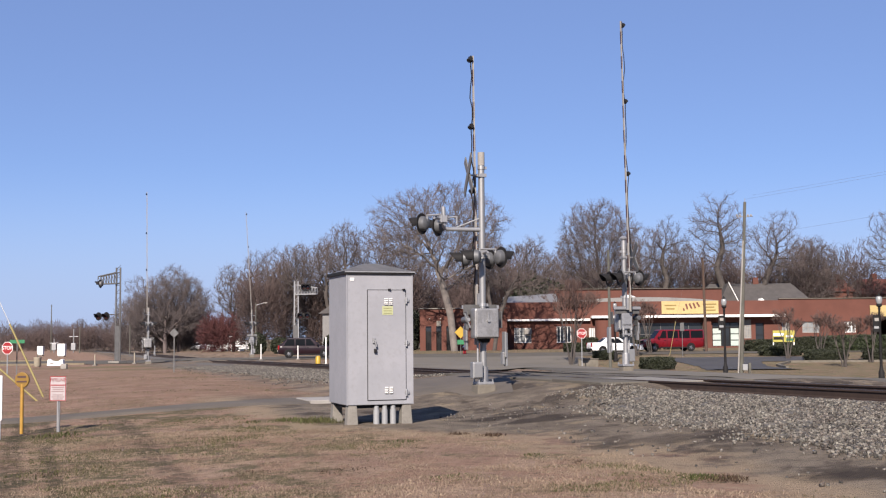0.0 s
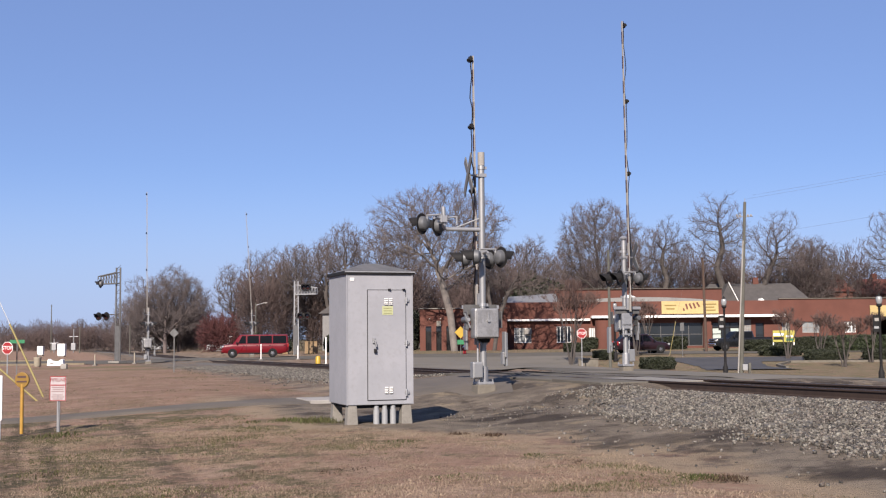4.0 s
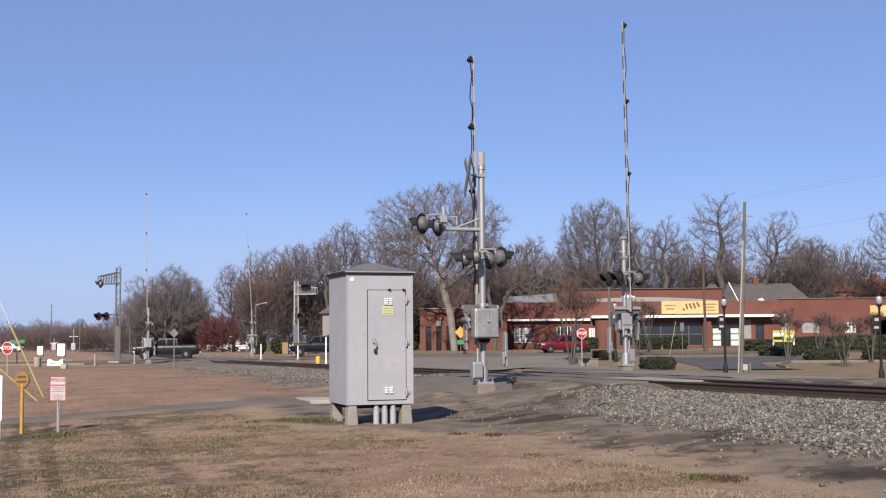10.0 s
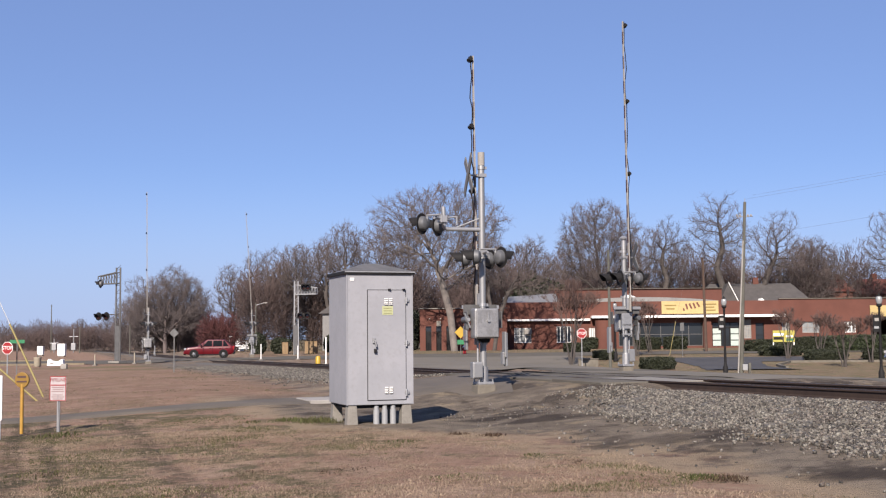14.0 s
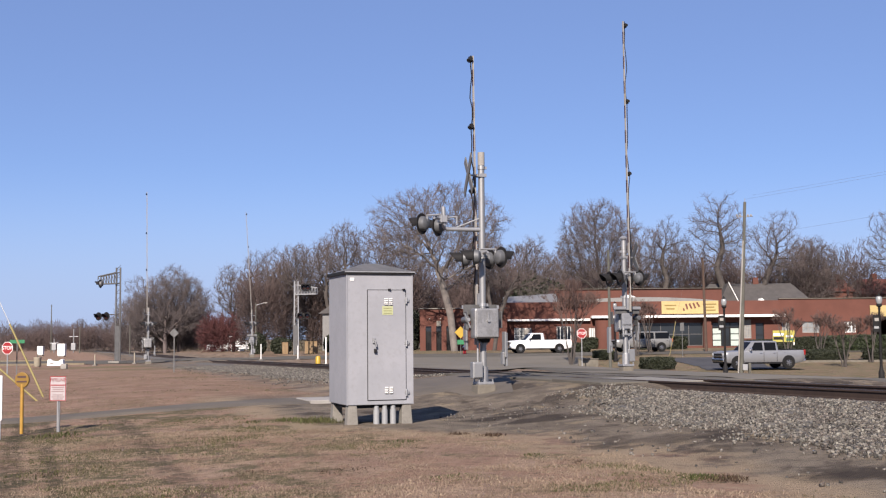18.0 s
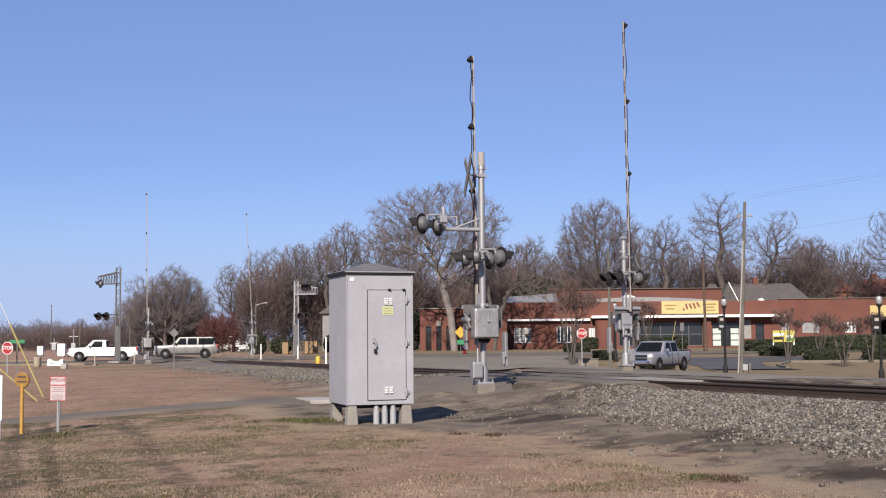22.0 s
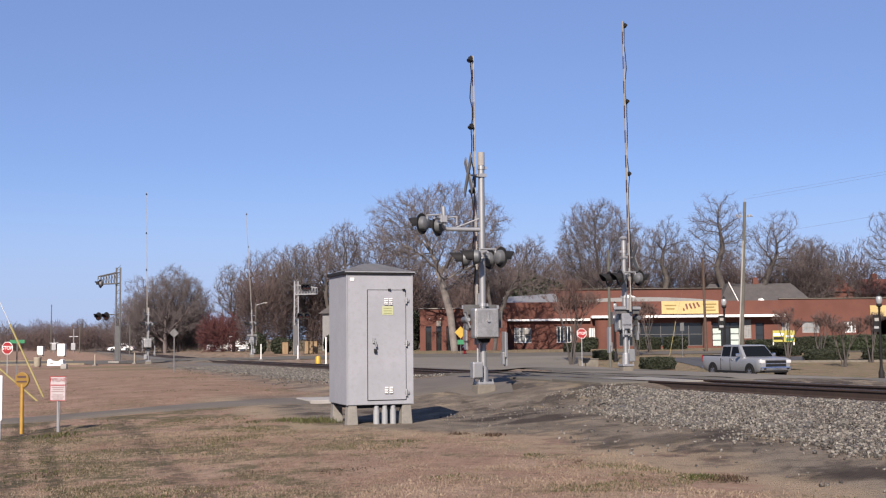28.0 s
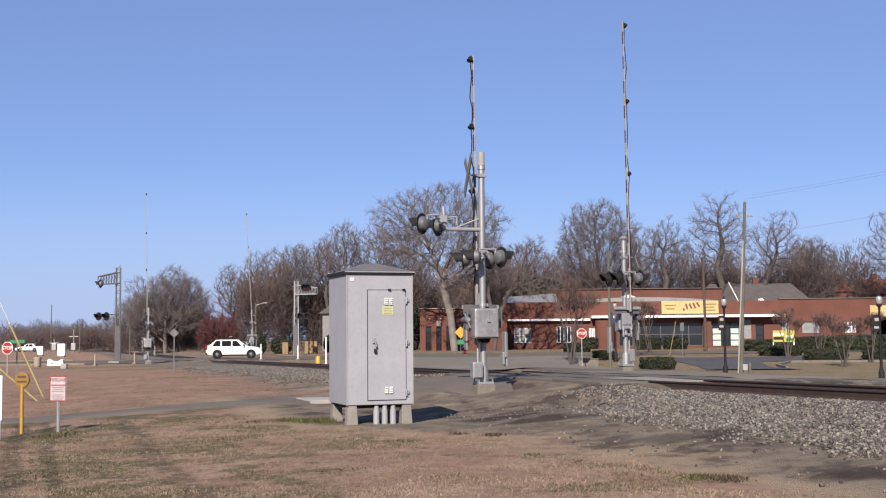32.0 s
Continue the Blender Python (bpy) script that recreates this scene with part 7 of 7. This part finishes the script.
def suv(label, colour, L=4.8, h=1.75, lit=False, name="suv", W=1.9):
    c = L / 2
    top = [(0, 0.72), (0.10, 0.88), (0.4, 0.98), (1.25, 1.07), (1.6, 1.06), (L - 0.15, 1.10), (L, 0.98)]
    cuts = [(c - 1.68, c - 2.48, 0.44, 0), (c - 2.58, c - 3.38, 0, 0), (c - 3.48, -c + 0.50, 0, 0.34)]
    return vehicle(name, label, "suv", colour, L, W, top, (c - 1.08, c - 2.0, -c + 0.85, -c + 0.10), h, [c - 0.88, -c + 0.95], 0.36, cuts, 1.04, None, lit, floor_z=0.26)


def sedan(label, colour, L=4.8, h=1.46, lit=False):
    c = L / 2
    top = [(0, 0.62), (0.10, 0.74), (0.5, 0.84), (1.4, 0.97), (1.8, 0.95), (L - 0.9, 1.02), (L - 0.08, 1.00), (L, 0.88)]
    cuts = [(c - 1.80, c - 2.52, 0.42, 0), (c - 2.62, c - 3.45, 0, 0.26)]
    return vehicle("sedan", label, "car", colour, L, 1.82, top, (c - 1.25, c - 2.15, -c + 1.55, -c + 0.70), h, [c - 0.9, -c + 1.05], 0.33, cuts, 0.93, None, lit, floor_z=0.2, waist=0.72)


def van(label, colour):
    L, h = 6.0, 2.08
    c = L / 2
    top = [(0, 0.92), (0.08, 1.08), (0.3, 1.16), (1.0, 1.24), (1.4, 1.24), (L - 0.05, 1.26), (L, 1.2)]
    cuts = [(c - 1.45, c - 2.15, 0.36, 0), (c - 2.28, c - 3.32, 0, 0), (c - 3.42, c - 4.48, 0, 0), (c - 4.58, -c + 0.22, 0, 0)]
    return vehicle("passenger_van", label, "van", colour, L, 2.02, top, (c - 0.92, c - 1.62, -c + 0.10, -c + 0.02), h, [c - 0.95, -c + 1.45], 0.37, cuts, 1.22, None, False, waist=0.84, grille=(0.5, 0.28))


P_RED = paint("red_car_paint", (0.0845, 0.00349, 0.00696))
P_VAN = paint("bright_red_van_paint", (0.105, 0.00398, 0.00795))
P_WHITE = paint("white_car_paint", (0.6552, 0.6552, 0.6468))
P_SILVER = paint("silver_car_paint", (0.206, 0.21, 0.22), 0.35, 0.33)
P_TAN = paint("pale_silver_paint", (0.186, 0.183, 0.175), 0.35, 0.32)
P_DARK = paint("dark_grey_paint", (0.0084, 0.00882, 0.01008), 0, 0.28)
P_BLUE = paint("dark_blue_grey_paint", (0.00448, 0.00598, 0.00795), 0, 0.28)
P_MAROON = paint("dark_maroon_paint", (0.0129, 0.00498, 0.00745))

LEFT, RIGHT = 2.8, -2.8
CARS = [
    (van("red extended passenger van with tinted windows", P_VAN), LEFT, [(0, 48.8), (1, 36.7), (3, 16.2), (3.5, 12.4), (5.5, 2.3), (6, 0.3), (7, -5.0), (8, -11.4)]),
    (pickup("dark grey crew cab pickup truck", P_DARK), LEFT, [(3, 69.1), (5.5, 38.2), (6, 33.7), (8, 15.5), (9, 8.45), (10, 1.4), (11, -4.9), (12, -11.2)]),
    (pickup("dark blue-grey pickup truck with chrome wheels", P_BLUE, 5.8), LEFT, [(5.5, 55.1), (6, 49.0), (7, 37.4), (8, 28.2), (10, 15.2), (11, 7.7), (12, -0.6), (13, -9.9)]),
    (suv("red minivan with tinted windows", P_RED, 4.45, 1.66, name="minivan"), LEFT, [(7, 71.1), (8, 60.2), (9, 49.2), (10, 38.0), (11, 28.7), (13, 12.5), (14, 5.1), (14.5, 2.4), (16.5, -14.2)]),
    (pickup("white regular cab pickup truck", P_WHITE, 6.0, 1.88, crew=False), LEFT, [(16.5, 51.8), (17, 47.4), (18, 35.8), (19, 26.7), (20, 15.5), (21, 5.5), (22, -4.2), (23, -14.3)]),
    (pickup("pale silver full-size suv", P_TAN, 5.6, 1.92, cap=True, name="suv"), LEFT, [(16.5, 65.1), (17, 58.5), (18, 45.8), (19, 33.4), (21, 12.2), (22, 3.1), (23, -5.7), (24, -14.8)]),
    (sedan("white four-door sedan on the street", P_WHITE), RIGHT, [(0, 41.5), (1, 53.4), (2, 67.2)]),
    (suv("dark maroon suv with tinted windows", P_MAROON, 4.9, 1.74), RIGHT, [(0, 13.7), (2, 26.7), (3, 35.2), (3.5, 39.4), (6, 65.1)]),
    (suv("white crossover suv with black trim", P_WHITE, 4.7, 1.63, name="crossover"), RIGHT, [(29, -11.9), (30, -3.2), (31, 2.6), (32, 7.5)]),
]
silver_truck = pickup("silver crew cab pickup truck turning round", P_SILVER, lit=True, group="vehicles by the crossing")
far_car_a = sedan("distant white car on the far road", P_WHITE)
far_car_b = sedan("distant white car beyond the track", P_WHITE)
for (x, y, a), (ob, _) in zip(((-36.6, 195, 10), (-32.4, 194, 8)), (sedan("parked white car on the gravel by the far house", P_WHITE), sedan("parked white car by the far house", P_WHITE))):
    ob.matrix_basis = pose(x, y, gz(x, y), 0, 0, a)


def crow():
    """A dark bird with spread wings; it flies along +x."""
    b = thing("bird", "small dark bird flying with spread wings", "bird")
    part("body", Geo().lathe([(0.006, -0.09), (0.022, -0.05), (0.03, 0.0), (0.024, 0.05), (0.014, 0.08), (0.003, 0.10)], pose(0, 0, 0, 0, 90, 0), 10), M_BLACK, b, smooth=True)
    part("tail", Geo().prism([(-0.07, -0.02), (-0.17, -0.04), (-0.17, 0.04), (-0.07, 0.02)], 0.006, pose(0, 0, 0, 90, 0, 0)), M_BLACK, b)
    wings = []
    for s in (1, -1):
        g = Geo().add([(0.05, 0, 0), (-0.05, 0, 0), (-0.07, s * 0.1, 0.004), (-0.05, s * 0.2, 0.002), (0.0, s * 0.21, 0.002), (0.05, s * 0.11, 0.004), (0.0, s * 0.1, -0.008)], [(0, 1, 6), (1, 2, 6), (2, 3, 6), (3, 4, 6), (4, 5, 6), (5, 0, 6), (0, 5, 4, 3, 2, 1)])
        wings.append((part("wing", g, M_BLACK, b), pose(0, s * 0.015, 0.012), s))
    return b, wings


bird = crow()


def drive(car, rows):
    """Key a vehicle along rows of (t, x, y, heading in degrees), and roll its wheels."""
    body, wheels = car
    walk(body, [(t, pose(x, y, gz(x, y) + 0.075, 0, 0, a)) for t, x, y, a in rows])
    ts = [r[0] for r in rows]
    dist = [0.0]
    for p, q in zip(rows, rows[1:]):
        h = radians((p[3] + q[3]) / 2)
        dist.append(dist[-1] + (q[1] - p[1]) * math.cos(h) + (q[2] - p[2]) * math.sin(h))
    steps_ = []
    for i in range(len(rows) - 1):
        turn = abs(dist[i + 1] - dist[i]) / wheels[0][2]
        k = max(1, min(int(turn / 1.25) + 1, max(1, round((ts[i + 1] - ts[i]) * FPS))))
        steps_ += [(ts[i] + (ts[i + 1] - ts[i]) * j / k, dist[i] + (dist[i + 1] - dist[i]) * j / k) for j in range(k)]
    steps_.append((ts[-1], dist[-1]))
    for w, m, r in wheels:
        walk(w, [(t, m @ Matrix.Rotation(d / r, 4, "Y")) for t, d in steps_])


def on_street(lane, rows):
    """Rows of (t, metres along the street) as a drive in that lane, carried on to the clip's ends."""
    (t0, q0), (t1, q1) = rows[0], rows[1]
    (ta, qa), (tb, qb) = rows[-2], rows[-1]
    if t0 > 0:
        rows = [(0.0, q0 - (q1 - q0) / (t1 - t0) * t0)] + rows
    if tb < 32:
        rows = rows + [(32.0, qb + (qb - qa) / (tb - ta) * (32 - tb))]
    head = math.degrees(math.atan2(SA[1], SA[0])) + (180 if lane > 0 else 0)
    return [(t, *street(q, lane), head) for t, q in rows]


TRUCK_ROWS = [
    (0.0, 82.0, 104.0, 196), (12.0, 41.0, 87.5, 197), (15.0, 31.01, 83.23, 194), (16.5, 26.06, 81.89, 189), (17.0, 24.31, 81.37, 188), (18.0, 21.22, 80.34, 191), (19.0, 18.85, 79.31, 198), (20.0, 16.38, 77.77, 210), (21.0, 14.73, 76.22, 220), (22.0, 13.39, 74.47, 235), (23.0, 12.2, 73.13, 247), (24.0, 11.4, 72.1, 257), (25.0, 12.0, 71.59, 265), (25.5, 12.6, 71.28, 271), (27.5, 15.89, 68.01, 288), (28.0, 16.65, 66.0, 289), (29.0, 18.4, 61.5, 290), (30.0, 20.0, 57.6, 290), (31.0, 21.3, 54.3, 290), (32.0, 22.4, 51.0, 290)]


def motions():
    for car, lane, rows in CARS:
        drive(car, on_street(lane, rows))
    drive(silver_truck, TRUCK_ROWS)
    drive(far_car_a, [(0.0, -45.5, 221, 262), (1.0, -45.6, 219, 258), (2.0, -46.3, 216.5, 235), (3.0, -47.6, 215.5, 205), (3.5, -49.5, 215.0, 184), (5.5, -59.5, 216.5, 174), (6.0, -62.3, 217, 174), (9.0, -76.5, 219, 174), (10.0, -80.0, 219.5, 174), (32.0, -200, 232, 174)])
    drive(far_car_b, [(0.0, -42.0, 420, 268), (24.0, -45.0, 232, 266), (25.5, -46.5, 222, 240), (27.0, -53.0, 217, 180), (29.0, -64.0, 217.5, 174), (31.0, -72.0, 218, 174), (32.0, -76.0, 218.5, 174)])
    body, wings = bird
    walk(body, [(t, pose(x, 20.0, z)) for t, x, z in ((0.0, -275.0, 14.0), (22.0, -25.0, 4.5), (23.5, -7.8, 3.3), (23.7, -5.45, 2.86), (24.0, -2.15, 2.69), (24.4, 2.35, 3.18), (24.8, 6.8, 3.48), (25.5, 14.6, 4.0), (32.0, 87.0, 9.0))])
    for w, m, s in wings:
        walk(w, [(0.0, m)] + [(23.0 + 0.1 * k, m @ pose(0, 0, 0, s * (32 if k % 2 else -24))) for k in range(25)] + [(32.0, m)])
    # the long raised arm sways a little in the wind
    rest = far_arm.matrix_basis.copy()
    sway = [(0.0, 0.45), (0.5, 0.1), (1.5, 0.45), (2.0, 0.1), (3.0, 0.45), (3.5, 0.1), (6.5, 0.65), (7.5, 0.3), (8.0, 0.45), (9.0, 0.1), (13.0, 0.0), (16.5, 0.0), (17.0, -0.2), (18.5, 0.1), (19.0, 0.3), (20.0, 0.0), (21.0, -0.2), (23.0, 0.0), (24.5, -0.2), (28.0, 0.0), (29.0, -0.45), (30.0, 0.0), (31.5, 0.1), (32.0, 0.0)]
    walk(far_arm, [(t, rest @ pose(0, 0, 0, 0, a)) for t, a in sway])


motions()
